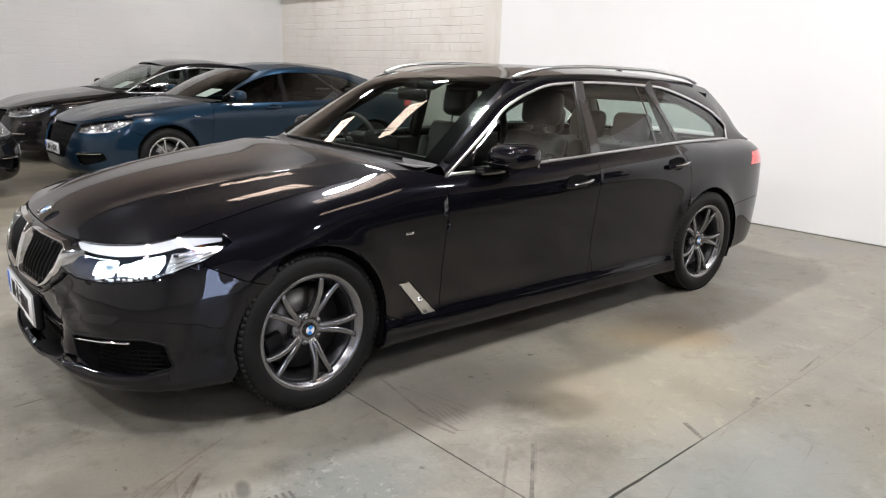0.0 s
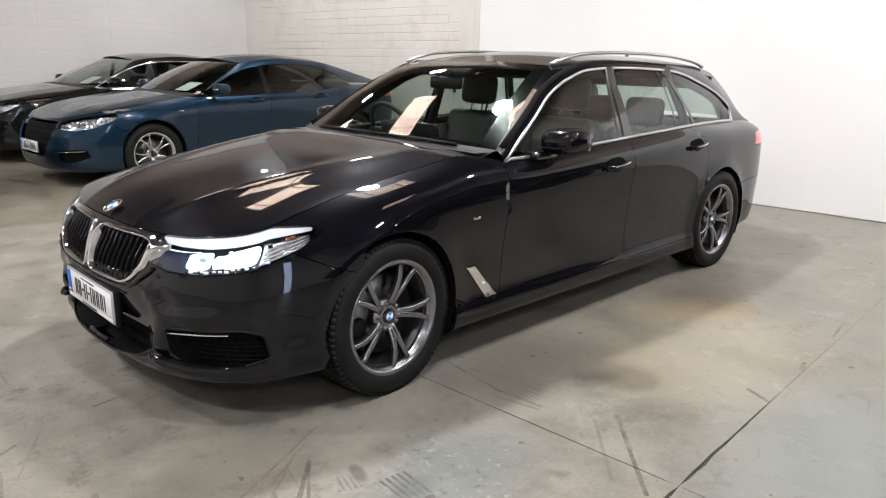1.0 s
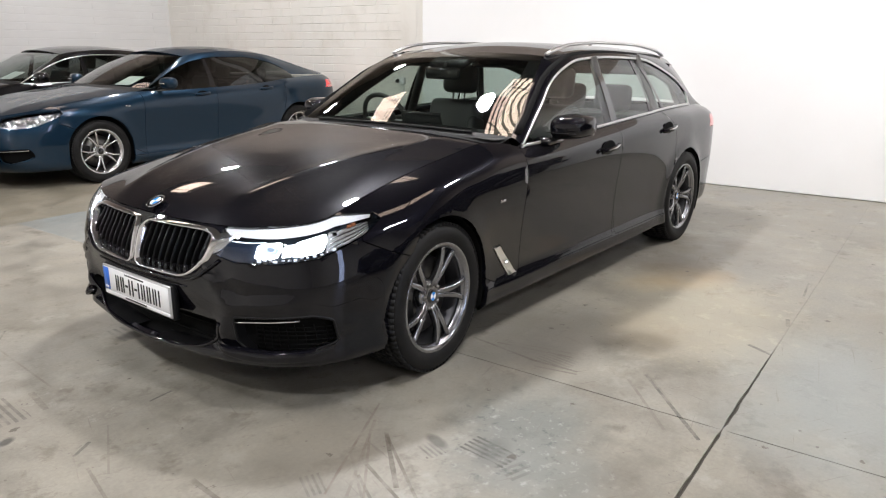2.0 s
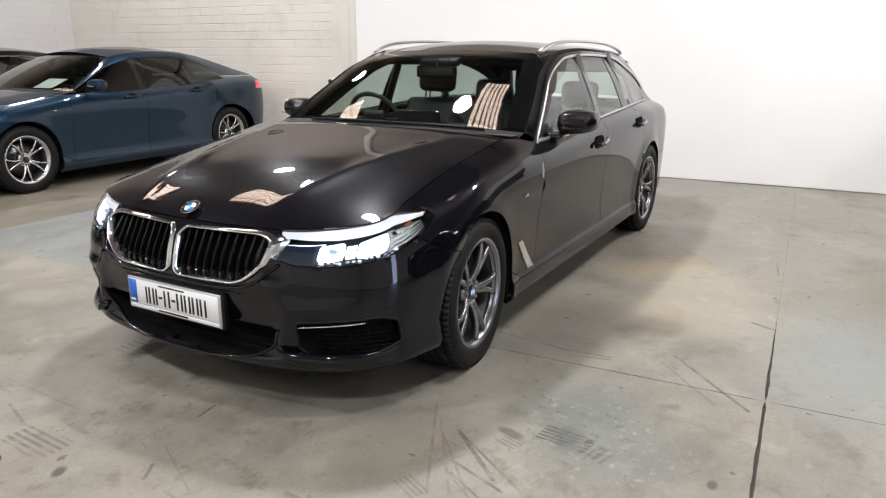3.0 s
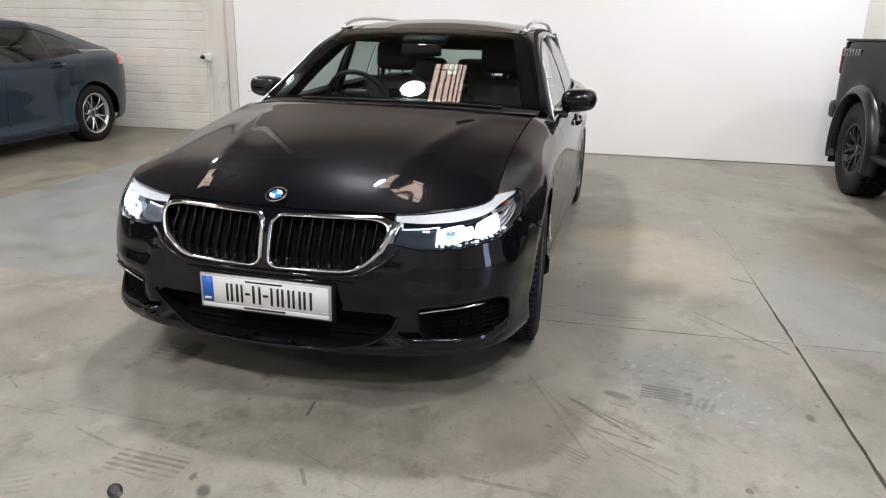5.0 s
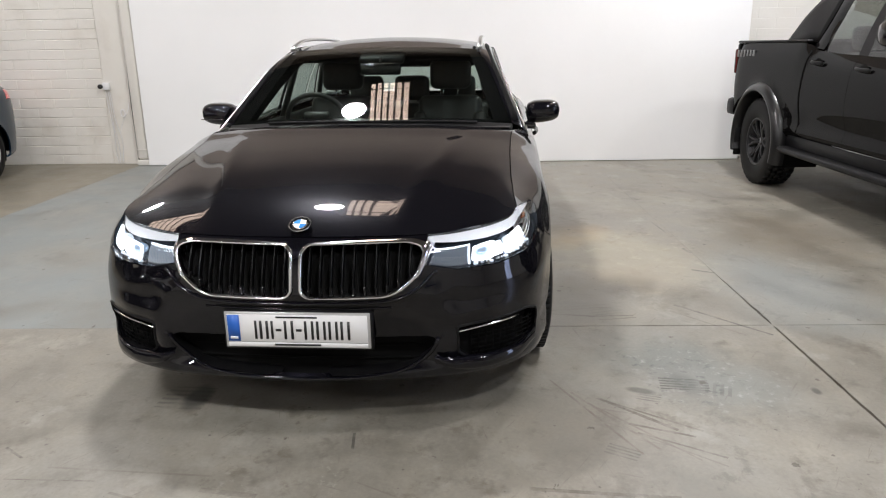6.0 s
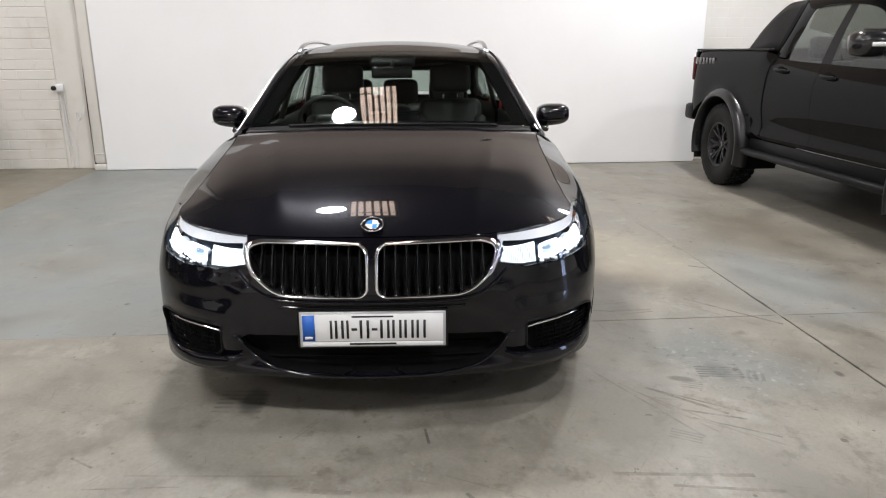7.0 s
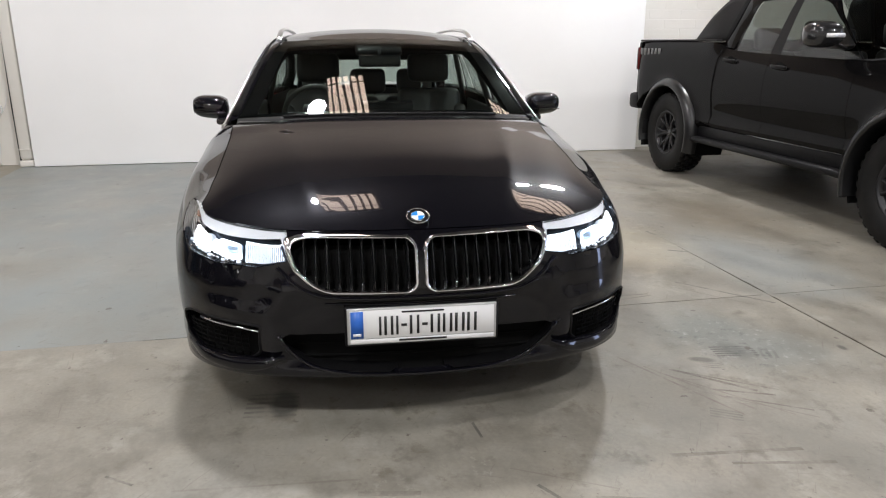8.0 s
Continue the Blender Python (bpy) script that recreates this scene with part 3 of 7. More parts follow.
def estate_car():
    car = thing("estate_car", Matrix(), "dark grey estate car with lit headlamps parked on concrete floor", "car")
    S = estate_shell()
    flat, lay = S.sheet()
    kid = S.front(rounded([(0.456, 0.698), (0.40, 0.716), (0.045, 0.712), (0.021, 0.688), (0.021, 0.552), (0.045, 0.534), (0.345, 0.540), (0.435, 0.615)], [0.03, 0.04, 0.03, 0.02, 0.02, 0.03, 0.09, 0.05]))
    lamp = [(S.u_at(z, y=v) if w == "y" else S.u_at(z, x=v), z) for w, v, z in (("y", 0.462, 0.640), ("y", 0.57, 0.617), ("y", 0.72, 0.620), ("x", -0.60, 0.636), ("x", -0.42, 0.700), ("x", -0.31, 0.752), ("x", -0.325, 0.770), ("y", 0.47, 0.80))]
    low = S.front(rounded([(0.50, 0.368), (0.485, 0.31), (0.40, 0.245), (0.0, 0.222), (-0.1, 0.222), (-0.1, 0.368)], [0.02, 0.05, 0.08, 0, 0, 0]))
    low = [(max(u, -1.05), z) for u, z in low]
    vent = S.front(rounded([(0.57, 0.405), (0.83, 0.420), (0.868, 0.40), (0.868, 0.30), (0.78, 0.262), (0.62, 0.262), (0.575, 0.30)], 0.014))
    breather = [(0.437, 0.472), (0.500, 0.473), (0.660, 0.298), (0.585, 0.293)]
    for poly, tag in ((S.side(circle(0, 0.337, 0.372)), 1), (circle(2.975, 0.337, 0.372), 1), (lamp, 2), (kid, 3), (low, 4), (vent, 5), (breather, 14),
                      ([(3.41, 0.825), (4.10, 0.80), (4.10, 0.93), (3.44, 0.915)], 13),
                      ([(0.3, 0.1), (2.7, 0.1), (2.7, 0.275), (0.3, 0.275)], 9),
                      ([(S.u_at(0.66, x=-0.43), 0.66), (S.u_at(0.612, x=-0.29), 0.612), (0.30, 0.275), (0.685, 0.275), (0.705, 1.1), (S.u_at(0.8, x=-0.43), 1.1)], 6),
                      ([(0.685, 0.275), (1.775, 0.275), (1.785, 0.87), (1.775, 1.1), (0.705, 1.1)], 7),
                      ([(1.775, 0.275), (2.78, 0.275), (2.78, 0.70), (2.715, 0.80), (2.695, 1.1), (1.775, 1.1), (1.785, 0.87)], 8),
                      (S.side([(2.70, 0.60), (3.33, 0.56), (3.95, 0.60), (3.95, 1.1), (2.60, 1.1), (2.60, 0.65)]), 10)):
        cookie(flat, lay, poly, tag)
    for f in flat.faces:
        if f[lay] == 0 and f.calc_center_median().x > 1.0:
            c = f.calc_center_median()
            f[lay] = 11 if c.x > 2.65 else 9 if c.y < 0.4 else 8
        c = f.calc_center_median()
        if f[lay] == 0 and -0.62 < c.x < 0 and c.y > 0.735:
            f[lay] = 6
    # painted panels
    for name, tag in (("front_bumper", 0), ("rear_bumper", 11)):
        bm = join(shaped(flat, lay, tag, S, 1), shaped(flat, lay, tag, S, -1))
        bmesh.ops.remove_doubles(bm, verts=bm.verts[:], dist=2e-4)
        part(name, bm, PAINT_GREY, car)
    both(car, "fender", flat, lay, 6, S, PAINT_GREY, car)
    doors_f = both(car, "front_door", flat, lay, 7, S, PAINT_GREY, car)
    doors_r = both(car, "rear_door", flat, lay, 8, S, PAINT_GREY, car)
    both(car, "sill", flat, lay, 9, S, PAINT_GREY, car)
    both(car, "quarter_panel", flat, lay, 10, S, PAINT_GREY, car)
    both(car, "tail_lamp", flat, lay, 13, S, RED_LENS, car, "red tail lamp lens", lip=0.03)
    both(car, "lamp_shield", flat, lay, 13, S, DARK, car, lip=-0.030, sink=0.034)
    both(car, "side_vent_trim", flat, lay, 14, S, SATIN, car, "satin silver vent blade", gap=0.004, sink=-0.004)
    # kidney grilles
    for side in (1, -1):
        g = part("grille", shaped(flat, lay, 3, S, side, gap=0.0, lip=0.0, sink=0.055), DARK, car, "black kidney grille in chrome surround")
        rim_in = loop_at(S, kid, side, 0.0, 3)
        part("grille_wall", grid([rim_in, [p + Vector((0.07, 0, 0)) for p in rim_in]], close_v=True), DARK, g)
        part("grille_surround", kidney_frame(rim_in, Vector((0, 0.23 * side, 0.628))), CHROME, g, "chrome kidney surround")
        for k in range(10):
            y = 0.045 + k * 0.040
            u = S.u_at(0.62, y=y)
            sp = spans(kid, u)
            if sp and sp[1] - sp[0] > 0.05:
                z0, z1 = sp
                pts = [S.at(S.u_at(z0 + (z1 - z0) * i / 6, y=y), z0 + (z1 - z0) * i / 6) + Vector((0.034 - 0.018 * math.sin(math.pi * min(1, 0.35 + i / 6)), 0, 0)) for i in range(7)]
                pts = [(p.x, p.y * side, p.z) for p in pts]
                part("slat", tube(pts, 0.010, 0.034, 8, up=(1, 0, 0)), SLAT, g)
                part("slat_tip", tube([pts[0], pts[1]], 0.011, 0.035, 6, up=(1, 0, 0)), GLOSS_BLACK, g)
    # lower intakes
    lowback = join(shaped(flat, lay, 4, S, 1, gap=0, lip=0, sink=0.07), shaped(flat, lay, 4, S, -1, gap=0, lip=0, sink=0.07))
    intake = part("lower_intake", lowback, DARK, car)
    rim_low = [p for p in loop_at(S, low, 1, -0.002, 4) if p.y > 0.001]
    for side in (1, -1):
        runs = [[]]
        for p in rim_low:
            if runs[-1] and abs(p.z - runs[-1][-1].z) > 0.08:
                runs.append([])
            runs[-1].append(Vector((p.x, p.y * side, p.z)))
        for rl in runs:
            if len(rl) > 2:
                part("intake_wall", grid([rl, [p + Vector((0.085, 0, 0)) for p in rl]]), PLASTIC, intake)
    on_nose = lambda y, z, out=0.0: Vector((S.at(S.u_at(z, y=abs(y)), z).x - out, y, z))
    rise = pchip([0, 0.20, 0.36, 0.44, 0.485, 0.505], [0.219, 0.223, 0.242, 0.276, 0.325, 0.372])
    part("intake_frame", tube([on_nose(y, rise(abs(y)), 0.001) for y in np.linspace(-0.505, 0.505, 81)], 0.016, 0.014, 8, up=(1, 0, 0)), PAINT_GREY, intake)
    # the lip that runs under the grilles and up beside them, with a narrow slot below it
    rise = pchip([0, 0.20, 0.345, 0.42, 0.47, 0.50], [0.512, 0.513, 0.522, 0.552, 0.592, 0.618])
    part("grille_lip", tube([on_nose(y, rise(abs(y)), 0.002) for y in np.linspace(-0.50, 0.50, 81)], 0.014, 0.022, 10, up=(1, 0, 0)), PAINT_GREY, car)
    part("lip_slot", tube([on_nose(y, 0.498, -0.003) for y in np.linspace(-0.30, 0.30, 31)], 0.010, 0.012, 6, up=(1, 0, 0)), DARK, car)
    part("lip_slot_edge", tube([on_nose(y, 0.487 + 0.06 * y * y, 0.001) for y in np.linspace(-0.34, 0.34, 41)], 0.008, 0.008, 8, up=(1, 0, 0)), PAINT_GREY, car)
    # painted blades under the side intakes, pointed towards the middle
    for side in (1, -1):
        path = spline3([on_nose(y, z, out) for y, z, out in ((0.49, 0.292, 0.016), (0.53, 0.278, 0.022), (0.60, 0.258, 0.016), (0.70, 0.250, 0.008), (0.80, 0.252, 0.004), (0.865, 0.275, 0.0))])
        rows = []
        for k in range(25):
            p, r = path(k / 24), (0.002 + 0.026 * min(1.0, k / 7) ** 0.8) * (1 - 0.35 * k / 24)
            rows.append([Vector((p.x - r * 0.7 * math.cos(a), p.y * side, p.z + r * math.sin(a) + (0.010 if math.sin(a) > 0.9 else 0))) for a in np.linspace(0, 2 * math.pi, 13)[:-1]])
        part("bumper_blade", facing(grid(rows, close_v=True), (0, 0.68 * side, 0.26)), PAINT_GREY, car)
    for k in range(2):
        z = 0.262 + 0.045 * k
        part("mesh_bar", tube([(S.at(S.u_at(z, y=abs(y)), z).x + 0.064, y, z) for y in np.linspace(-0.44, 0.44, 21)], 0.006, 0.010, 6), DARK, intake)
    for side in (1, -1):
        v = part("fog_recess", shaped(flat, lay, 5, S, side, gap=0, lip=0, sink=0.05), DARK, car)
        edge = loop_at(S, vent, side, -0.008, 3)
        part("recess_frame", tube(loop_at(S, vent, side, 0.0, 3), 0.010, 0.010, 8, True, up=(1, 0, 0)), PLASTIC, v)
        inner = [Vector((p.x + 0.06, p.y - side * 0.01, p.z)) for p in edge]
        part("recess_wall", grid([edge, inner], close_v=True), PLASTIC, v)
        part("fog_lamp", tube([(S.at(S.u_at(zz, y=y), zz).x + 0.006, y * side, zz) for y, zz in zip(np.linspace(0.575, 0.79, 9), np.linspace(0.386, 0.404, 9))], 0.024, 0.011, 8), CHROME, v, "chrome fog lamp bar")
        for i in range(6):
            z = 0.275 + 0.018 * i
            y1 = 0.62
            part("mesh_bar", tube([(S.at(S.u_at(z, y=y), z).x + 0.035, y * side, z) for y in np.linspace(y1, 0.85, 9)], 0.004, 0.006, 6), DARK, v)
        for i in range(9):
            y = 0.62 + 0.027 * i
            part("mesh_bar", tube([(S.at(S.u_at(z, y=y), z).x + 0.035, y * side, z) for z in (0.268, 0.32, 0.378)], 0.006, 0.004, 6), DARK, v)
    # bonnet
    uc = -0.43
    front = [S.at(u, S.ztop(u)) for u in np.linspace(uc, -1, 20)]
    front = front + [Vector((p.x, -p.y, p.z)) for p in front[-2::-1]]
    sidec = [S.at(u, S.ztop(u)) for u in np.linspace(uc, 0.5, 24)]
    back = [Vector(p) for p in ((0.5, 0.79, 0.965), (0.475, 0.6, 0.985), (0.455, 0.3, 1.0), (0.445, 0, 1.003), (0.455, -0.3, 1.0), (0.475, -0.6, 0.985), (0.5, -0.79, 0.965))]

    def swell(u, v, p):
        a = abs(2 * v - 1)
        z = 0.085 * (1 - a ** (2.0 + 0.8 * u)) * (1 - (1 - u) ** 6) * (1 - u) ** 0.95
        ridge = 0.34 + 0.26 * u
        z += 0.015 * math.exp(-((abs(p.y) - ridge) ** 2 + 0.0002) ** 0.5 / 0.045) * min(1, 6 * u) * min(1, 4 * (1 - u)) * (1 - a ** 6)
        return Vector((0, 0, z))
    bonnet = facing(grid(coons(spline3(front), spline3(back), spline3(sidec), spline3(flip(sidec)), 48, 56, swell)), (0, 0, 0))
    hood = part("bonnet", trim(bonnet), PAINT_GREY, car)
    # windscreen, cowl, roof
    scr_side = [(0.745, 0.792, 0.974), (0.917, 0.7373, 1.088), (1.078, 0.6877, 1.195), (1.295, 0.6185, 1.325), (1.4, 0.5844, 1.368)]
    scr_base = [(0.745, 0.792, 0.974), (0.690, 0.58, 0.988), (0.648, 0.3, 0.998), (0.635, 0, 1.0)]
    scr_top = [(1.40, 0.5844, 1.368), (1.386, 0.39, 1.380), (1.374, 0.195, 1.386), (1.37, 0, 1.388)]
    sym = lambda pts: pts + flip(pts[-2::-1])
    screen_rows = coons(spline3(sym(scr_base)), spline3(sym(scr_top)), spline3(scr_side), spline3(flip(scr_side)), 24, 32, lambda u, v, p: Vector((-0.4, 0, 0.9)) * (0.022 * 4 * u * (1 - u) * (1 - (2 * v - 1) ** 4)))
    part("windscreen", facing(grid(screen_rows)), SCREEN_GLASS, car, "clear windscreen glass")
    edge_in = Vector((0.003, 0, -0.005))
    part("screen_band", facing(grid([[p + edge_in for p in row] for row in screen_rows[21:25]])), GLOSS_BLACK, car)
    part("screen_band", facing(grid([[p + edge_in for p in row] for row in screen_rows[0:2]])), GLOSS_BLACK, car)
    for cols in ((0, 1, 2), (30, 31, 32)):
        part("screen_band", facing(grid([[row[c] + edge_in for c in cols] for row in screen_rows])), GLOSS_BLACK, car)
    cowl = coons(spline3([Vector(p) - Vector((-0.004, 0, 0.012)) for p in back]), spline3(sym(scr_base)), spline3([(0.5, 0.79, 0.953), (0.745, 0.792, 0.974)]), spline3([(0.5, -0.79, 0.953), (0.745, -0.792, 0.974)]), 6, 24, lambda u, v, p: Vector((0, 0, -0.018 * 4 * u * (1 - u))))
    part("cowl", facing(grid(cowl), (0.6, 0, 0.2)), PLASTIC, car)
    for y0, y1, rot in ((0.55, -0.05, 0), (-0.05, -0.6, 0)):
        pts = [screen_rows[0][int(round((0.5 - y / 1.58) * 32))] + Vector((-0.020, 0, 0.002)) for y in np.linspace(y0, y1, 12)]
        part("wiper", tube(pts, 0.014, 0.016, 6), PLASTIC, car)
    part("sensor_pod", moved(box(-0.06, -0.14, -0.02, 0.10, 0.14, 0.02, 0.018), pose(1.27, 0, 1.325, 0, -24, 0)), PLASTIC, car)
    roof_side = [(1.4, 0.5844, 1.368), (1.65, 0.5893, 1.395), (2, 0.5893, 1.408), (2.6, 0.5747, 1.402), (3, 0.5571, 1.382), (3.38, 0.5308, 1.335)]
    roof_back = [(3.38, 0.5308, 1.335), (3.47, 0.2922, 1.35), (3.5, 0, 1.355)]
    roof = facing(grid(coons(spline3(sym(scr_top)), spline3(sym(roof_back)), spline3(roof_side), spline3(flip(roof_side)), 40, 20, lambda u, v, p: Vector((0, 0, 0.030 * (1 - (2 * v - 1) ** 2) * min(1, u * 5) * (1 - 0.6 * u))))))
    part("roof", thick(roof, 0.012), PAINT_GREY, car)
    # side frames, windows, chrome line
    low_l = [(0.72, 0.872, 0.925), (1.038, 0.7842, 1.115), (1.232, 0.7288, 1.233), (1.421, 0.6964, 1.302), (1.636, 0.6769, 1.348), (2.003, 0.6711, 1.361), (2.55, 0.6672, 1.345), (2.95, 0.6647, 1.275), (3.28, 0.6782, 1.17), (3.425, 0.7006, 1.07), (3.4, 0.7349, 0.992), (3.8, 0.69, 0.97)]
    up_l = [(0.745, 0.792, 0.974), (1, 0.7133, 1.143), (1.2, 0.6504, 1.269), (1.4, 0.5863, 1.368), (1.65, 0.5893, 1.395), (2, 0.5893, 1.408), (2.6, 0.5747, 1.402), (3, 0.5571, 1.384), (3.24, 0.5415, 1.356), (3.38, 0.5308, 1.335), (3.59, 0.5807, 1.19), (3.78, 0.65, 0.98)]
    L, U = knots(low_l), knots(up_l)
    top_z = pchip([p[0] for p in low_l[:10]] + [3.41], [p[2] for p in low_l[:10]] + [1.0])
    top_y = pchip([p[0] for p in low_l[:10]] + [3.41], [p[1] for p in low_l[:10]] + [0.73])
    panes = (("door_glass", 0.79, 0.79, 1.785, 1.80, CLEAR), ("pillar_trim", 1.79, 1.805, 1.875, 1.865, GLOSS_BLACK), ("door_glass", 1.88, 1.87, 2.42, 2.37, TINTED), ("divider", 2.42, 2.37, 2.445, 2.39, GLOSS_BLACK), ("fixed_glass", 2.445, 2.39, 2.68, 2.45, TINTED), ("divider", 2.68, 2.45, 2.725, 2.485, GLOSS_BLACK), ("quarter_glass", 2.725, 2.485, 3.395, 3.395, TINTED))
    for side in (1, -1):
        rows = strip(L, U, 80, 10, 0.014)
        part("side_frame", facing(grid(rows if side > 0 else mirror_rows(rows)), (1.8, 0, 0.9)), PAINT_GREY, car)
        for name, b0, t0, b1, t1, material in panes:
            rows = []
            for i in range(17):
                t = i / 16
                xb, xt = b0 + (b1 - b0) * t, t0 + (t1 - t0) * t
                a = Vector((xb, S.ytop(xb) - 0.014, S.ztop(xb) - 0.004))
                b = Vector((xt, top_y(xt) - 0.012, top_z(xt) + 0.004))
                out = 0.004 if material is GLOSS_BLACK else 0.0
                rows.append([a.lerp(b, k / 8) + Vector((0, 0.014 * 4 * k / 8 * (1 - k / 8) + out, 0)) for k in range(9)])
            part(name, facing(grid(rows if side > 0 else mirror_rows(rows)), (1.8, 0, 0.9)), material, car)
        line = [L(t) + Vector((0, 0.003, 0)) for t in np.linspace(0, 10.2 / 11, 60)]
        belt = [Vector((x, S.ytop(x) + 0.006, S.ztop(x) + 0.008)) for x in np.linspace(3.34, 0.76, 40)]
        pts = line + belt
        inner_line = [L(t) + Vector((0, -0.045, -0.006)) for t in np.linspace(0.02, 10.0 / 11, 50)]
        part("frame_lining", tube([(p.x, p.y * side, p.z) for p in inner_line], 0.095, 0.06, 8, up=(0, 1, 0)), DARK, car)
        part("pillar_lining", tube([(p[0] + 0.075, (p[1] - 0.026) * side, p[2] - 0.030) for p in scr_side], 0.105, 0.06, 8, up=(0, 1, 0)), DARK, car)
        part("window_trim", tube([(p.x, p.y * side, p.z) for p in pts], 0.017, 0.007, 6, True, up=(0, 1, 0)), SATIN, car, "bright window surround")
        rail = [(1.4, 0.5961, 1.378), (1.52, 0.5961, 1.412), (1.7, 0.5961, 1.436), (2.1, 0.5922, 1.449), (2.6, 0.5825, 1.442), (2.92, 0.5698, 1.42), (3.14, 0.5571, 1.392), (3.22, 0.5513, 1.368)]
        rs = spline3(rail)
        part("roof_rail", tube([(rs(t).x, rs(t).y * side, rs(t).z) for t in np.linspace(0, 1, 36)], 0.034, 0.020, 10), SATIN, car, "satin silver roof rail")
    # tail
    tail_rows = []
    for i in range(21):
        t = 9 / 11 + (2 / 11) * i / 20
        p = U(t)
        tail_rows.append([Vector((p.x + 0.10 * (1 - (y / p.y) ** 2), y, p.z + 0.02 * (1 - (y / p.y) ** 2))) for y in np.linspace(-p.y, p.y, 15)])
    part("rear_window", facing(grid(tail_rows)), TINTED, car)
    deck = [[Vector((S.at(u, S.ztop(u)).x, S.at(u, S.ztop(u)).y * k, S.ztop(u) - 0.002)) for k in np.linspace(-1, 1, 5)] for u in np.linspace(3.5, 4.14, 12)]
    part("tailgate", facing(grid(deck), (3.8, 0, 0.5)), PAINT_GREY, car)
    fin = moved(grid([[(3.22, 0.0, 1.408), (3.22, 0.0, 1.409), (3.22, 0.0, 1.408)], [(3.28, 0.02, 1.405), (3.30, 0.0, 1.428), (3.28, -0.02, 1.405)], [(3.36, 0.024, 1.40), (3.38, 0.0, 1.452), (3.36, -0.024, 1.40)], [(3.39, 0.016, 1.39), (3.392, 0.0, 1.448), (3.39, -0.016, 1.39)]]), pose(-0.27, 0, 0.003))
    part("antenna_fin", fin, GLOSS_BLACK, car)
    # underside, liners
    part("underbody", box(0.40, -0.84, 0.16, 2.56, 0.84, 0.20, 0.01), DARK, car)
    part("engine_tray", box(-0.66, -0.62, 0.17, 0.42, 0.62, 0.55, 0.03), DARK, car)
    part("boot_floor", box(2.5, -0.60, 0.2, 3.85, 0.60, 0.5, 0.03), DARK, car)
    for side in (1, -1):
        part("boot_trim", facing(grid([[(x, side * min(0.80, S.ytop(min(x, 3.9)) - 0.04), z) for z in (0.4, 0.7, 0.955)] for x in np.linspace(2.66, 3.72, 8)]), (3.2, 9 * side, 0.6)), LEATHER, car)
    part("tail_trim", box(3.66, -0.74, 0.4, 3.70, 0.74, 0.955, 0.01), LEATHER, car)
    for cx in (0, 2.975):
        for side in (1, -1):
            rows = [[(cx + 0.375 * math.cos(a), side * y, 0.337 + 0.375 * math.sin(a)) for y in (0.52, 0.9)] for a in np.linspace(-0.42, math.pi + 0.42, 30)]
            part("wheel_liner", join(grid(rows), grid([[(cx + 0.375 * math.cos(a), side * 0.53, 0.337 + 0.375 * math.sin(a) * k) for k in (0.0, 1.0)] for a in np.linspace(0, math.pi, 16)])), DARK, car)
    # wheels
    for x, hubs in ((0, 0.812), (2.975, 0.797)):
        for side in (1, -1):
            wheel(car, x, hubs * side, 0.341, 0.243, 0.245, turn=34, split=0.105, twist=0.06, rim_mat=RIM, emblem=True, steer=4.0 if x < 1 else 0.0)
    # mirrors
    for side in (1, -1):
        rows = []
        for i in range(17):
            t = i / 16
            y = 0.872 + 0.205 * t
            k = (1 - abs(2 * t - 1) ** 3.2) ** (1 / 2.6)
            cx, cz = 1.045 + 0.035 * t, 1.007 + 0.012 * t
            hx, hz = 0.112 * k, (0.068 - 0.008 * t) * k
            rows.append([(cx + hx * math.copysign(abs(math.cos(a)) ** 0.7, math.cos(a)), y * side, cz + hz * math.copysign(abs(math.sin(a)) ** 0.7, math.sin(a))) for a in np.linspace(0, 2 * math.pi, 24, endpoint=False)])
        mir = part("wing_mirror", facing(grid(rows, close_v=True), (1.05, 0.965 * side, 1.01)), PAINT_GREY, car)
        part("mirror_base", moved(box(0.90, 0.83, 0.925, 1.06, 0.93, 0.962, 0.014), Matrix.Diagonal((1, side, 1, 1))), GLOSS_BLACK, mir)
        part("mirror_cap_line", tube([(0.940 + 0.012 * abs(t) ** 2, side * (0.965 + 0.085 * t), 0.988) for t in np.linspace(-1, 1, 9)], 0.012, 0.005, 6), GLOSS_BLACK, mir)
        part("mirror_glass", moved(box(1.150, 0.895, 0.965, 1.160, 1.050, 1.05, 0.004), Matrix.Diagonal((1, side, 1, 1))), CHROME, mir)
    # handles
    for doors, x0, z0, dz in ((doors_f, 1.59, 0.845, 0.02), (doors_r, 2.52, 0.888, 0.02)):
        for d, side in zip(doors, (1, -1)):
            pts = [(x0 - 0.11 + 0.22 * t, side * (S.half(x0, z0) + 0.014 + 0.022 * math.sin(math.pi * t)), z0 - 0.012 + dz * t) for t in np.linspace(0, 1, 11)]
            part("door_handle", tube(pts, 0.022, 0.030, 8), PAINT_GREY, d, "handle with chrome strip")
            part("handle_strip", tube([(p[0], p[1] + side * 0.010, p[2] + 0.006) for p in pts[2:]], 0.006, 0.008, 6), CHROME, d)
            part("handle_cup", moved(revolve([(0.0005, 0.003), (0.05, 0.003), (0.075, 0.001)], 24), pose(x0, side * (S.half(x0, z0) + 0.001), z0 + 0.004) @ Matrix.Diagonal((1.15, side, 0.55, 1))), DARK, d)
    roundel(car, pose(-0.765, 0, 0.772, 0, -28, 0) @ pose(0, 0, 0, 0, 0, -90), 0.041)
    return car, S, flat, lay, lamp, hood


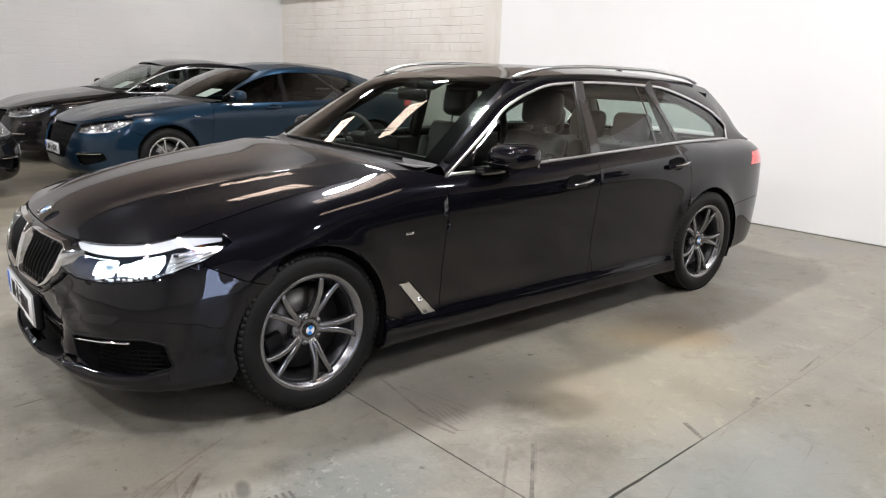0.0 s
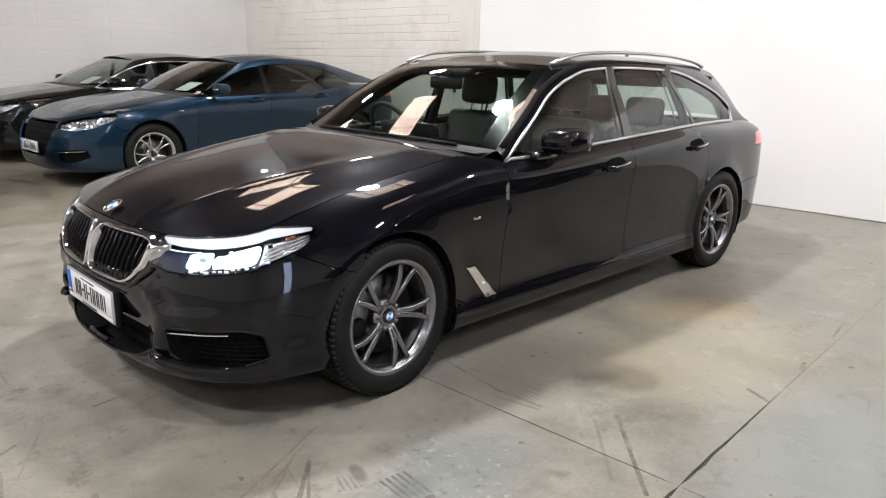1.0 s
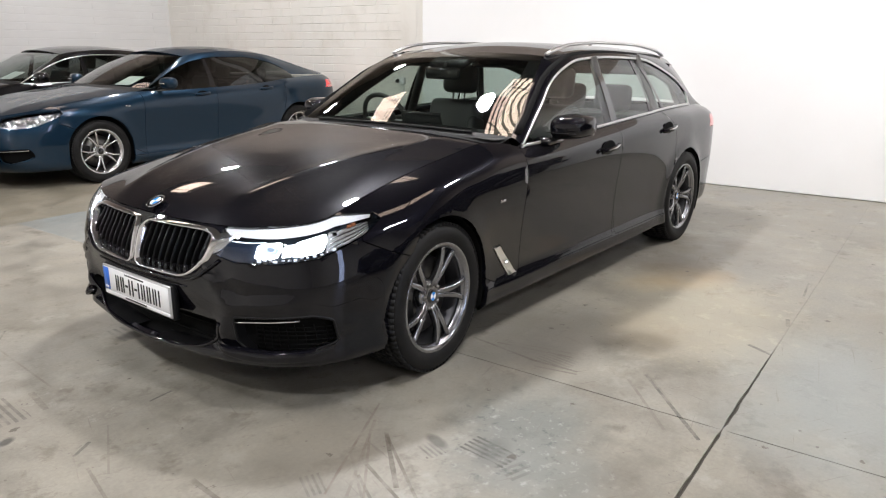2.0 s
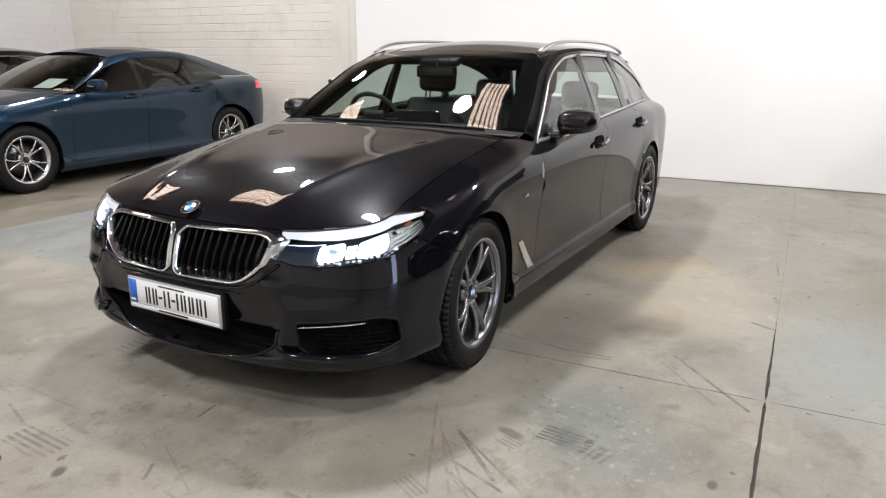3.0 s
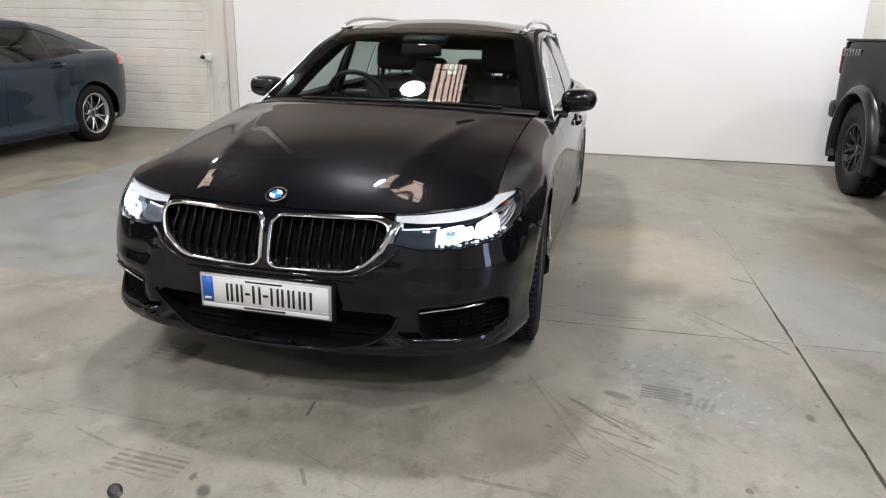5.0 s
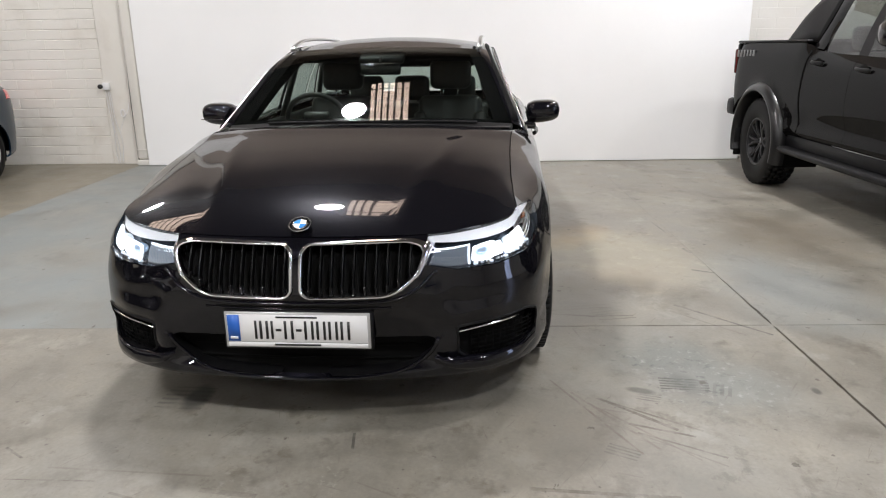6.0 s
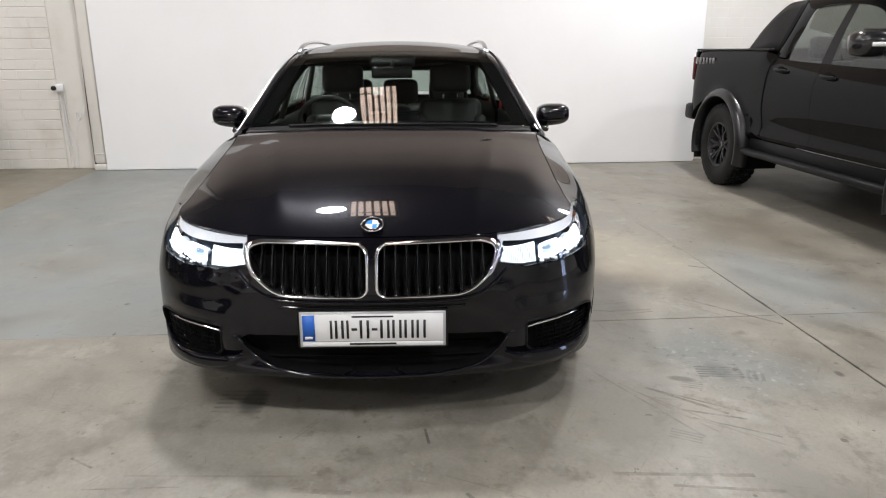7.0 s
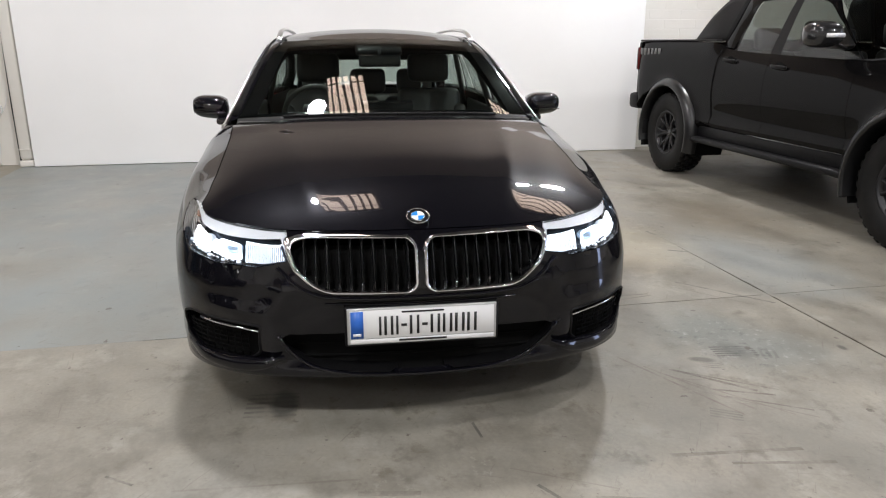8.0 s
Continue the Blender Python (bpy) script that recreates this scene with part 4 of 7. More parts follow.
estate, E_SHELL, E_FLAT, E_LAY, E_LAMP, E_HOOD = estate_car()


# ---- the hall ----
def xyz(m, src):
    n = m.node_tree.nodes.new("ShaderNodeSeparateXYZ")
    link(m, src, n.inputs[0])
    return n.outputs


def calc(m, op, a, b=0.0, clamp=False):
    n = m.node_tree.nodes.new("ShaderNodeMath")
    n.operation, n.use_clamp = op, clamp
    for v, s in ((a, n.inputs[0]), (b, n.inputs[1])):
        if hasattr(v, "links"):
            link(m, v, s)
        else:
            s.default_value = v
    return n.outputs[0]


def placed(m, src, x, y, sx, sy, turn=0.0):
    """Coordinates centred on (x, y), scaled by the half sizes and turned."""
    n = m.node_tree.nodes.new("ShaderNodeMapping")
    n.vector_type = "TEXTURE"
    n.inputs["Location"].default_value = (x, y, 0)
    n.inputs["Rotation"].default_value = (0, 0, radians(turn))
    n.inputs["Scale"].default_value = (sx, sy, 1)
    link(m, src, n.inputs[0])
    return n.outputs[0]


def concrete(x0, y0, x1, y1):
    """Worn concrete for one slab, with the stains and scuffs that lie on it."""
    m = mat("concrete", (0.3, 0.29, 0.26), 0.45)
    co = coords(m)
    big, mid, fine = noisy(m, 0.55, 5.0, 0.6, co), noisy(m, 3.2, 8.0, 0.62, co), noisy(m, 60.0, 6.0, 0.6, co)
    col = ramp(m, big, [(0.30, (0.185, 0.172, 0.145)), (0.55, (0.235, 0.222, 0.195)), (0.75, (0.21, 0.207, 0.195))])
    col = mixed(m, 0.75, col, ramp(m, mid, [(0.28, (0.55, 0.53, 0.50)), (0.48, (0.98, 0.98, 0.98)), (0.72, (1.3, 1.28, 1.24))]), "MULTIPLY")
    col = mixed(m, 0.5, col, ramp(m, fine, [(0.3, (0.80, 0.80, 0.80)), (0.7, (1.12, 1.12, 1.12))]), "MULTIPLY")
    # worn pale and dark patches, at two sizes
    for sc, lo, gain, colour, power, seed in ((0.9, 0.53, 7.0, (0.315, 0.300, 0.262), 0.55, 3.1), (1.1, 0.55, 8.0, (0.124, 0.114, 0.092), 0.65, 17.7), (3.6, 0.56, 9.0, (0.335, 0.322, 0.290), 0.5, 41.3), (4.4, 0.57, 9.0, (0.108, 0.095, 0.076), 0.7, 65.9), (9.0, 0.62, 12.0, (0.092, 0.078, 0.06), 0.65, 83.0)):
        shift = m.node_tree.nodes.new("ShaderNodeVectorMath")
        shift.operation = "ADD"
        shift.inputs[1].default_value = (seed, -seed, 0)
        link(m, co, shift.inputs[0])
        f = calc(m, "MULTIPLY", calc(m, "SUBTRACT", noisy(m, sc, 10.0, 0.68, shift.outputs[0]), lo), gain, True)
        col = mixed(m, calc(m, "MULTIPLY", f, power), col, colour)
    wob = calc(m, "MULTIPLY", calc(m, "SUBTRACT", noisy(m, 2.4, 8.0, 0.65, co), 0.5), 1.6)
    x, y, _ = xyz(m, co)

    def blob(px, py, rx, ry, colour, power=1.0, turn=0.0, soft=0.5, grain=0.0):
        nonlocal col
        r = 1.6 * max(rx, ry)
        if not (x0 - r < px < x1 + r and y0 - r < py < y1 + r):
            return
        n = m.node_tree.nodes.new("ShaderNodeVectorMath")
        n.operation = "LENGTH"
        flatten = m.node_tree.nodes.new("ShaderNodeVectorMath")
        flatten.operation = "MULTIPLY"
        flatten.inputs[1].default_value = (1, 1, 0)
        link(m, placed(m, co, px, py, rx, ry, turn), flatten.inputs[0])
        link(m, flatten.outputs[0], n.inputs[0])
        d = calc(m, "ADD", n.outputs["Value"], wob)
        f = calc(m, "DIVIDE", calc(m, "SUBTRACT", 1.0 + soft / 2, d), soft, True)
        if grain:
            f = calc(m, "MULTIPLY", f, calc(m, "MULTIPLY", calc(m, "SUBTRACT", noisy(m, grain, 8.0, 0.7, co), 0.56), 12.0, True))
        col = mixed(m, calc(m, "MULTIPLY", f, power), col, colour)

    broken = calc(m, "MULTIPLY", calc(m, "SUBTRACT", noisy(m, 9.0, 5.0, 0.7, co), 0.33), 4.0, True)
    ragged = calc(m, "MULTIPLY", wob, 0.8)

    def bar(px, py, half, wide, turn, colour, power=0.7, stripes=0):
        nonlocal col
        if not (x0 - half < px < x1 + half and y0 - half < py < y1 + half):
            return
        u, v, _ = xyz(m, placed(m, co, px, py, half, wide, turn))
        inside = calc(m, "MULTIPLY", calc(m, "LESS_THAN", calc(m, "ABSOLUTE", u), 1.0), calc(m, "LESS_THAN", calc(m, "ADD", calc(m, "ABSOLUTE", v), ragged), 1.0))
        if stripes:
            wave = calc(m, "GREATER_THAN", calc(m, "SINE", calc(m, "MULTIPLY", v, stripes * math.pi)), 0.1)
            inside = calc(m, "MULTIPLY", inside, wave)
        col = mixed(m, calc(m, "MULTIPLY", calc(m, "MULTIPLY", inside, broken), power), col, colour)

    # the painted strip beside the estate car, and the ochre bay past it
    edge = calc(m, "MULTIPLY", wob, 0.05)
    strip_y = calc(m, "MULTIPLY", calc(m, "LESS_THAN", calc(m, "ADD", y, edge), 3.5), calc(m, "GREATER_THAN", calc(m, "ADD", y, calc(m, "MULTIPLY", wob, 0.5)), 0.2))
    zone = calc(m, "MULTIPLY", strip_y, calc(m, "GREATER_THAN", x, 0.15))
    wear = calc(m, "MULTIPLY", calc(m, "SUBTRACT", noisy(m, 1.6, 9.0, 0.68, co), 0.22), 2.6, True)
    col = mixed(m, calc(m, "MULTIPLY", calc(m, "MULTIPLY", zone, wear), 0.85), col, mixed(m, mid, (0.15, 0.178, 0.19), (0.245, 0.27, 0.275)))
    bay = calc(m, "GREATER_THAN", calc(m, "ADD", y, edge), 3.5)
    col = mixed(m, calc(m, "MULTIPLY", bay, 0.55), col, mixed(m, mid, (0.13, 0.113, 0.077), (0.22, 0.198, 0.148)))
    # stains
    blob(-0.32, -1.52, 0.36, 0.24, (0.128, 0.146, 0.144), 0.62, 20, 1.0)
    blob(-0.55, -1.75, 0.26, 0.16, (0.215, 0.222, 0.21), 0.4, 60, 1.0)
    blob(-0.42, -1.58, 0.36, 0.26, (0.36, 0.365, 0.35), 0.55, 30, 0.8, 24.0)
    blob(-0.40, -1.48, 0.30, 0.22, (0.06, 0.068, 0.066), 0.7, 20, 0.8, 20.0)
    blob(2.3, -1.5, 0.9, 0.5, (0.13, 0.098, 0.066), 0.7, 20, 0.8, 7.0)
    blob(1.5, -1.7, 0.8, 0.5, (0.40, 0.37, 0.29), 0.6, 20, 0.8, 8.0)
    blob(-1.2, -0.2, 1.1, 0.9, (0.12, 0.102, 0.078), 0.6, 0, 0.8, 6.0)
    blob(0.3, -2.7, 1.2, 0.7, (0.13, 0.122, 0.105), 0.55, 0, 0.8, 7.0)
    blob(-1.6, -1.6, 0.9, 0.6, (0.12, 0.112, 0.095), 0.6, 40, 0.8, 9.0)
    blob(-0.50, -1.48, 0.09, 0.06, (0.06, 0.065, 0.062), 0.5, 20, 1.0)
    blob(1.95, -1.42, 0.16, 0.34, (0.33, 0.235, 0.125), 0.75, 60, 0.9)
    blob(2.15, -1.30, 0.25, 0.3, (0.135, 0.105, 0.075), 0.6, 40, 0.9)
    blob(1.45, -1.65, 0.60, 0.42, (0.345, 0.318, 0.250), 0.6, 30, 1.0)
    blob(0.95, -1.55, 0.25, 0.2, (0.33, 0.28, 0.205), 0.45, 30, 1.0)
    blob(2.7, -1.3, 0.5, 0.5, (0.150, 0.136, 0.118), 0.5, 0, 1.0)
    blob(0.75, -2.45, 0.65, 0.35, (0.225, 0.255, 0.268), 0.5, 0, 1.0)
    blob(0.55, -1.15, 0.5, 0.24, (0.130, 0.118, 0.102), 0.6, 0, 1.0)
    blob(2.0, -2.95, 0.6, 0.4, (0.151, 0.122, 0.086), 0.45, 0, 1.0)
    blob(-0.62, 0.55, 0.10, 0.05, (0.043, 0.043, 0.043), 0.7, 0, 0.6)
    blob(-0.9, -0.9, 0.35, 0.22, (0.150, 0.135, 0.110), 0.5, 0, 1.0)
    blob(-1.45, 0.2, 0.22, 0.14, (0.150, 0.136, 0.115), 0.4, 0, 1.0)
    blob(-1.3, -1.35, 0.30, 0.12, (0.14, 0.135, 0.118), 0.5, 30, 1.0)
    blob(-1.75, -0.7, 0.18, 0.08, (0.12, 0.11, 0.095), 0.5, 10, 1.0)
    blob(-1.50, -0.01, 0.035, 0.022, (0.04, 0.038, 0.035), 0.85, 30, 0.6)
    blob(-0.57, -2.0, 0.03, 0.018, (0.05, 0.045, 0.04), 0.8, 0, 0.6)
    blob(-0.56, -1.28, 0.05, 0.025, (0.06, 0.055, 0.05), 0.7, 70, 0.6)
    blob(-1.19, -0.09, 0.09, 0.05, (0.33, 0.32, 0.29), 0.55, 10, 0.8, 30.0)
    blob(-1.24, 0.22, 0.12, 0.08, (0.33, 0.32, 0.29), 0.5, 40, 0.8, 26.0)
    dark = (0.055, 0.05, 0.045)
    bar(-0.50, -1.48, 0.10, 0.060, 82, dark, 0.8, 5)
    bar(-0.62, -1.30, 0.05, 0.03, 70, dark, 0.5, 3)
    bar(-1.03, -1.11, 0.06, 0.04, 60, dark, 0.45, 4)
    bar(-0.62, 0.60, 0.10, 0.09, 85, dark, 0.5, 5)
    bar(-0.55, -1.60, 0.05, 0.06, -20, dark, 0.35, 4)
    bar(-1.41, 0.24, 0.13, 0.07, 84, dark, 0.6, 5)
    bar(-1.62, 0.62, 0.10, 0.06, -60, dark, 0.25, 4)
    bar(0.36, -1.32, 0.09, 0.06, 80, dark, 0.3, 5)
    brown = (0.085, 0.068, 0.055)
    for px, py, half, wide, turn, colour, power in ((0.235, -1.89, 0.28, 0.008, 40, dark, 0.85), (-0.75, -1.22, 0.18, 0.009, 45, brown, 0.8), (-0.87, -1.27, 0.14, 0.007, 67, brown, 0.75), (-0.98, -1.33, 0.16, 0.006, 58, brown, 0.7), (-0.76, -1.27, 0.21, 0.006, 53, brown, 0.7),
                                                   (-1.27, -1.0, 0.24, 0.010, 84, brown, 0.75), (-1.36, -1.12, 0.18, 0.008, 80, brown, 0.65), (-1.03, 1.075, 0.06, 0.005, 55, dark, 0.8), (-0.95, -0.145, 0.055, 0.006, 5, dark, 0.8), (-1.27, 0.22, 0.10, 0.012, 80, brown, 0.6), (-1.31, 0.50, 0.12, 0.007, 70, brown, 0.6), (-1.36, -0.28, 0.05, 0.007, 30, dark, 0.7), (-1.45, -0.55, 0.14, 0.006, 75, brown, 0.6), (-1.20, 0.85, 0.16, 0.004, 88, brown, 0.6),
                                                   (0.32, -1.05, 0.20, 0.008, 80, brown, 0.6), (0.29, -1.33, 0.12, 0.007, -88, brown, 0.65), (0.25, -1.36, 0.10, 0.006, -80, brown, 0.6), (1.05, -2.06, 0.07, 0.010, 60, dark, 0.7), (1.52, -2.10, 0.06, 0.010, 10, dark, 0.75), (2.2, -2.08, 0.15, 0.006, 4, dark, 0.6),
                                                   (0.19, -1.80, 0.22, 0.007, 39, (0.12, 0.10, 0.085), 0.6), (0.36, -1.80, 0.15, 0.005, 40, (0.12, 0.10, 0.085), 0.5),
                                                   (0.40, -1.20, 0.22, 0.007, -82, (0.12, 0.095, 0.08), 0.6), (0.44, -1.20, 0.18, 0.005, -80, (0.12, 0.095, 0.08), 0.5), (-0.75, -1.05, 0.32, 0.005, 24, (0.13, 0.10, 0.085), 0.7), (-0.79, -1.12, 0.25, 0.006, 30, (0.13, 0.10, 0.085), 0.6), (-0.86, -1.20, 0.28, 0.005, 38, (0.13, 0.10, 0.085), 0.6),
                                                   (-0.95, -1.25, 0.26, 0.005, 50, (0.12, 0.10, 0.085), 0.55), (-1.30, -0.35, 0.18, 0.004, 60, (0.13, 0.11, 0.09), 0.5), (-1.85, -0.9, 0.22, 0.004, 10, (0.13, 0.11, 0.09), 0.5), (-1.15, 0.60, 0.30, 0.005, 85, (0.13, 0.11, 0.09), 0.5)):
        bar(px, py, half, wide, turn, colour, power)
    # specks and scuffs
    jag = calc(m, "MULTIPLY", calc(m, "SUBTRACT", noisy(m, 26.0, 6.0, 0.7, co), 0.5), 0.32)
    v = node(m, "ShaderNodeTexVoronoi", Scale=4.2, Randomness=1.0)
    link(m, co, v.inputs["Vector"])
    speck = calc(m, "LESS_THAN", calc(m, "ADD", v.outputs["Distance"], jag), 0.055)
    col = mixed(m, calc(m, "MULTIPLY", speck, 0.75), col, (0.07, 0.055, 0.045))
    for sc, size, power in ((11.0, 0.05, 0.6), (23.0, 0.06, 0.45)):
        v = node(m, "ShaderNodeTexVoronoi", Scale=sc, Randomness=1.0)
        link(m, co, v.inputs["Vector"])
        few = calc(m, "GREATER_THAN", noisy(m, 1.7, 4.0, 0.6, co), 0.5)
        speck = calc(m, "MULTIPLY", calc(m, "LESS_THAN", calc(m, "ADD", v.outputs["Distance"], jag), size), few)
        col = mixed(m, calc(m, "MULTIPLY", speck, power), col, (0.06, 0.05, 0.042))
    for turn, sx, cut in ((-35, 2.6, 0.66), (70, 3.4, 0.67), (10, 4.2, 0.68)):
        s = node(m, "ShaderNodeTexNoise", Scale=13.0, Detail=3.0, Roughness=0.55, Distortion=0.6)
        link(m, placed(m, co, 0.3 * turn, 0, sx, 0.16, turn), s.inputs["Vector"])
        f = calc(m, "MULTIPLY", calc(m, "SUBTRACT", s.outputs["Fac"], cut), 14.0, True)
        col = mixed(m, calc(m, "MULTIPLY", f, 0.45), col, (0.12, 0.10, 0.085))
    scuff = node(m, "ShaderNodeTexNoise", Scale=7.0, Detail=9.0, Roughness=0.75, Distortion=1.8)
    link(m, placed(m, co, 0, 0, 3.0, 0.55, 25), scuff.inputs["Vector"])
    sc = calc(m, "MULTIPLY", calc(m, "SUBTRACT", scuff.outputs["Fac"], 0.60), 6.0, True)
    col = mixed(m, calc(m, "MULTIPLY", sc, 0.35), col, (0.14, 0.115, 0.095))
    col = mixed(m, 1.0, col, (1.0, 0.985, 0.945), "MULTIPLY")
    link(m, col, bsdf(m).inputs["Base Color"])
    link(m, ramp(m, mid, [(0.3, (0.34,) * 3), (0.7, (0.58,) * 3)]), bsdf(m).inputs["Roughness"])
    bump(m, mixed(m, 0.5, mid, fine), 0.12, 0.01)
    return m


WALL_PAINT = mat("white_wall_paint", (0.72, 0.69, 0.63), 0.55)
_n = noisy(WALL_PAINT, 1.4, 7.0, 0.6)
link(WALL_PAINT, ramp(WALL_PAINT, _n, [(0.25, (0.61, 0.575, 0.51)), (0.45, (0.72, 0.695, 0.64)), (0.8, (0.765, 0.745, 0.695))]), bsdf(WALL_PAINT).inputs["Base Color"])
WALL_GREY = mat("grey_white_wall_paint", (0.70, 0.69, 0.67), 0.55)
link(WALL_GREY, ramp(WALL_GREY, noisy(WALL_GREY, 0.8, 7.0, 0.6), [(0.25, (0.64, 0.635, 0.615)), (0.5, (0.69, 0.685, 0.665)), (0.8, (0.725, 0.72, 0.705))]), bsdf(WALL_GREY).inputs["Base Color"])
bump(WALL_GREY, noisy(WALL_GREY, 45.0, 8.0, 0.7), 0.3, 0.006)
bump(WALL_PAINT, noisy(WALL_PAINT, 45.0, 8.0, 0.7), 0.35, 0.006)
PANEL_PAINT = mat("white_panel_paint", (0.86, 0.86, 0.855), 0.5)
link(PANEL_PAINT, ramp(PANEL_PAINT, noisy(PANEL_PAINT, 0.9, 6.0), [(0.3, (0.84, 0.84, 0.83)), (0.7, (0.875, 0.875, 0.87))]), bsdf(PANEL_PAINT).inputs["Base Color"])
ROOF_SHEET = mat("roof_sheet", (0.085, 0.075, 0.066), 0.7)
GROUT = WALL_PAINT
JOINT = mat("joint_dirt", (0.062, 0.055, 0.046), 0.9)


def structure(name, bm, material, label, category):
    return solid(name, bm, material, label, category, ROOM, kind="structure")


floor_ob = structure("floor", box(-9, -11, -0.25, 5.95, 9.5, -0.012), JOINT, "worn stained grey concrete floor with joints", "floor")
xs, ys = (-9.0, -5.3, 0.15, 5.95), (-11.0, -7.8, -2.12, 3.5, 9.5)
for x0, x1 in zip(xs, xs[1:]):
    for y0, y1 in zip(ys, ys[1:]):
        n = 90
        rnd = random.Random(int(x0 * 7 + y0 * 13))
        g = 0.004
        ring = []
        for a, b in (((x0, y0), (x1, y0)), ((x1, y0), (x1, y1)), ((x1, y1), (x0, y1)), ((x0, y1), (x0, y0))):
            for k in range(n):
                t = k / n
                px, py = a[0] + (b[0] - a[0]) * t, a[1] + (b[1] - a[1]) * t
                if a[1] == b[1] == -2.12:
                    g = 0.0048 if px < 0.4 else max(0.0004, 0.0048 - 0.0055 * (px - 0.4))
                elif a[0] == b[0] == 0.15:
                    g = 0.0022 if -4.5 < py < 1.2 else 0.0004
                else:
                    g = 0.0004
                j = 0.0 if k == 0 else abs(rnd.gauss(0, 0.5 * g)) + g
                nx, ny = -(b[1] - a[1]), b[0] - a[0]
                d = math.hypot(nx, ny)
                ring.append((a[0] + (b[0] - a[0]) * t + nx / d * j, a[1] + (b[1] - a[1]) * t + ny / d * j))
        bm = bmesh.new()
        top = [bm.verts.new((px, py, 0.0)) for px, py in ring]
        low = [bm.verts.new((px, py, -0.03)) for px, py in ring]
        bm.faces.new(top)
        for i in range(len(ring)):
            bm.faces.new((low[i], low[(i + 1) % len(ring)], top[(i + 1) % len(ring)], top[i]))
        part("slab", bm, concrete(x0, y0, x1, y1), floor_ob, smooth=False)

wall_e = structure("wall_east", box(5.74, -11, 0, 5.95, 9.5, 5.8), GROUT, "cream painted brick wall", "wall")
wall_n = structure("wall_north", box(-9, 9.3, 0, 5.74, 9.5, 5.8), WALL_GREY, "grey-white painted block wall", "wall")
structure("wall_west", box(-9.2, -11.2, 0, -9, 9.5, 5.8), WALL_PAINT, "cream painted wall", "wall")
structure("wall_south", box(-1.75, -11.2, 0, 5.95, -11, 5.8), WALL_PAINT, "cream painted wall beside a daylit doorway", "wall")
structure("wall_south_far", box(-9, -11.2, 0, -2.75, -11, 5.8), WALL_PAINT, "cream painted wall", "wall")
structure("wall_south_lintel", box(-2.75, -11.2, 4.4, -1.75, -11, 5.8), WALL_PAINT, "wall above the doorway", "wall")
SKY = mat("daylight", (0.8, 0.9, 1.0), 1.0, emit=(0.56, 0.66, 1.0), strength=8.0)
structure("backdrop", box(-4.6, -11.6, -0.2, 0.1, -11.5, 5.2), SKY, "bright daylight outside the open doorway", "backdrop")
structure("ceiling", box(-9, -11, 5.8, 5.95, 9.5, 5.95), ROOF_SHEET, "dark sheet roof", "ceiling")
structure("backdrop_panel", box(5.52, -3.92, 0.004, 5.735, 3.37, 2.615, 0.008), PANEL_PAINT, "smooth white partition panel against the brick wall", "panel")


def brick_mesh(length, height, depth):
    c = 0.004
    pts = [(0, -length / 2, -height / 2), (0, length / 2, -height / 2), (0, length / 2, height / 2), (0, -length / 2, height / 2)]
    out = [(-depth, p[1] - math.copysign(c, p[1]), p[2] - math.copysign(c, p[2])) for p in pts]
    me = bpy.data.meshes.new("brick")
    me.from_pydata(pts + out, [], [(7, 6, 5, 4), (0, 4, 5, 1), (1, 5, 6, 2), (2, 6, 7, 3), (3, 7, 4, 0)])
    me.materials.append(BRICK)
    return me


BRICK = WALL_PAINT.copy()
BRICK.name = "brick_paint"
for n_ in BRICK.node_tree.nodes:
    if n_.type == "TEX_COORD":
        n_.object = wall_e
COURSE, LONG = 0.118, 0.44

# pilaster strip, duct and socket beside the panel
structure("trim", box(5.715, 3.56, 0.0, 5.74, 3.90, 5.0, 0.004), WALL_PAINT, "flat plastered strip on the brick wall", "trim")
duct = thing("wall_duct", ROOM, "cream boxed pipe duct standing beside the white panel", "duct")
part("duct_body", box(5.565, 3.395, 0.075, 5.712, 3.525, 5.2, 0.03, 3), WALL_PAINT, duct)
part("duct_base", box(5.55, 3.385, 0.002, 5.712, 3.53, 0.07, 0.008), WALL_PAINT, duct)
part("duct_band", box(5.560, 3.390, 0.19, 5.712, 3.53, 0.20, 0.003), WALL_PAINT, duct)
# black strand stands in for the dark gap between strip and duct
part("duct_gap_line", tube([(5.63 + 0.004 * math.sin(z * 5), 3.536 + 0.005 * math.sin(z * 3), z) for z in np.linspace(0.03, 4.5, 40)], 0.020, 0.020, 6), BLACK_INK, duct)
sock = thing("wall_socket", ROOM @ pose(5.715, 3.86, 0.97), "white wall socket with black plug and hanging cable", "socket")
part("socket_box", box(-0.04, -0.045, -0.045, 0.002, 0.045, 0.045, 0.008), WHITE, sock)
part("plug", moved(revolve([(0.0005, -0.035), (0.022, -0.035), (0.028, -0.02), (0.028, 0.0)], 16), pose(-0.045, 0.06, 0.0, 0, 0, -90)), BLACK_INK, sock)
for k, (y0, y1, sag) in enumerate(((0.02, -0.03, 0.012), (-0.01, -0.055, -0.016), (-0.03, -0.12, -0.030))):
    part("cable", tube([(-0.014 - 0.004 * k, y0 + (y1 - y0) * t + sag * math.sin(9 * t + k) * t, -0.04 - 0.925 * t) for t in np.linspace(0, 1, 26)], 0.008, 0.008, 6), WHITE, sock)
part("cable_loop", tube([(-0.012, -0.09 - 0.17 * t, -0.60 + 0.42 * t + 0.03 * math.sin(6 * t)) for t in np.linspace(0, 1, 16)], 0.007, 0.007, 6), WHITE, sock)
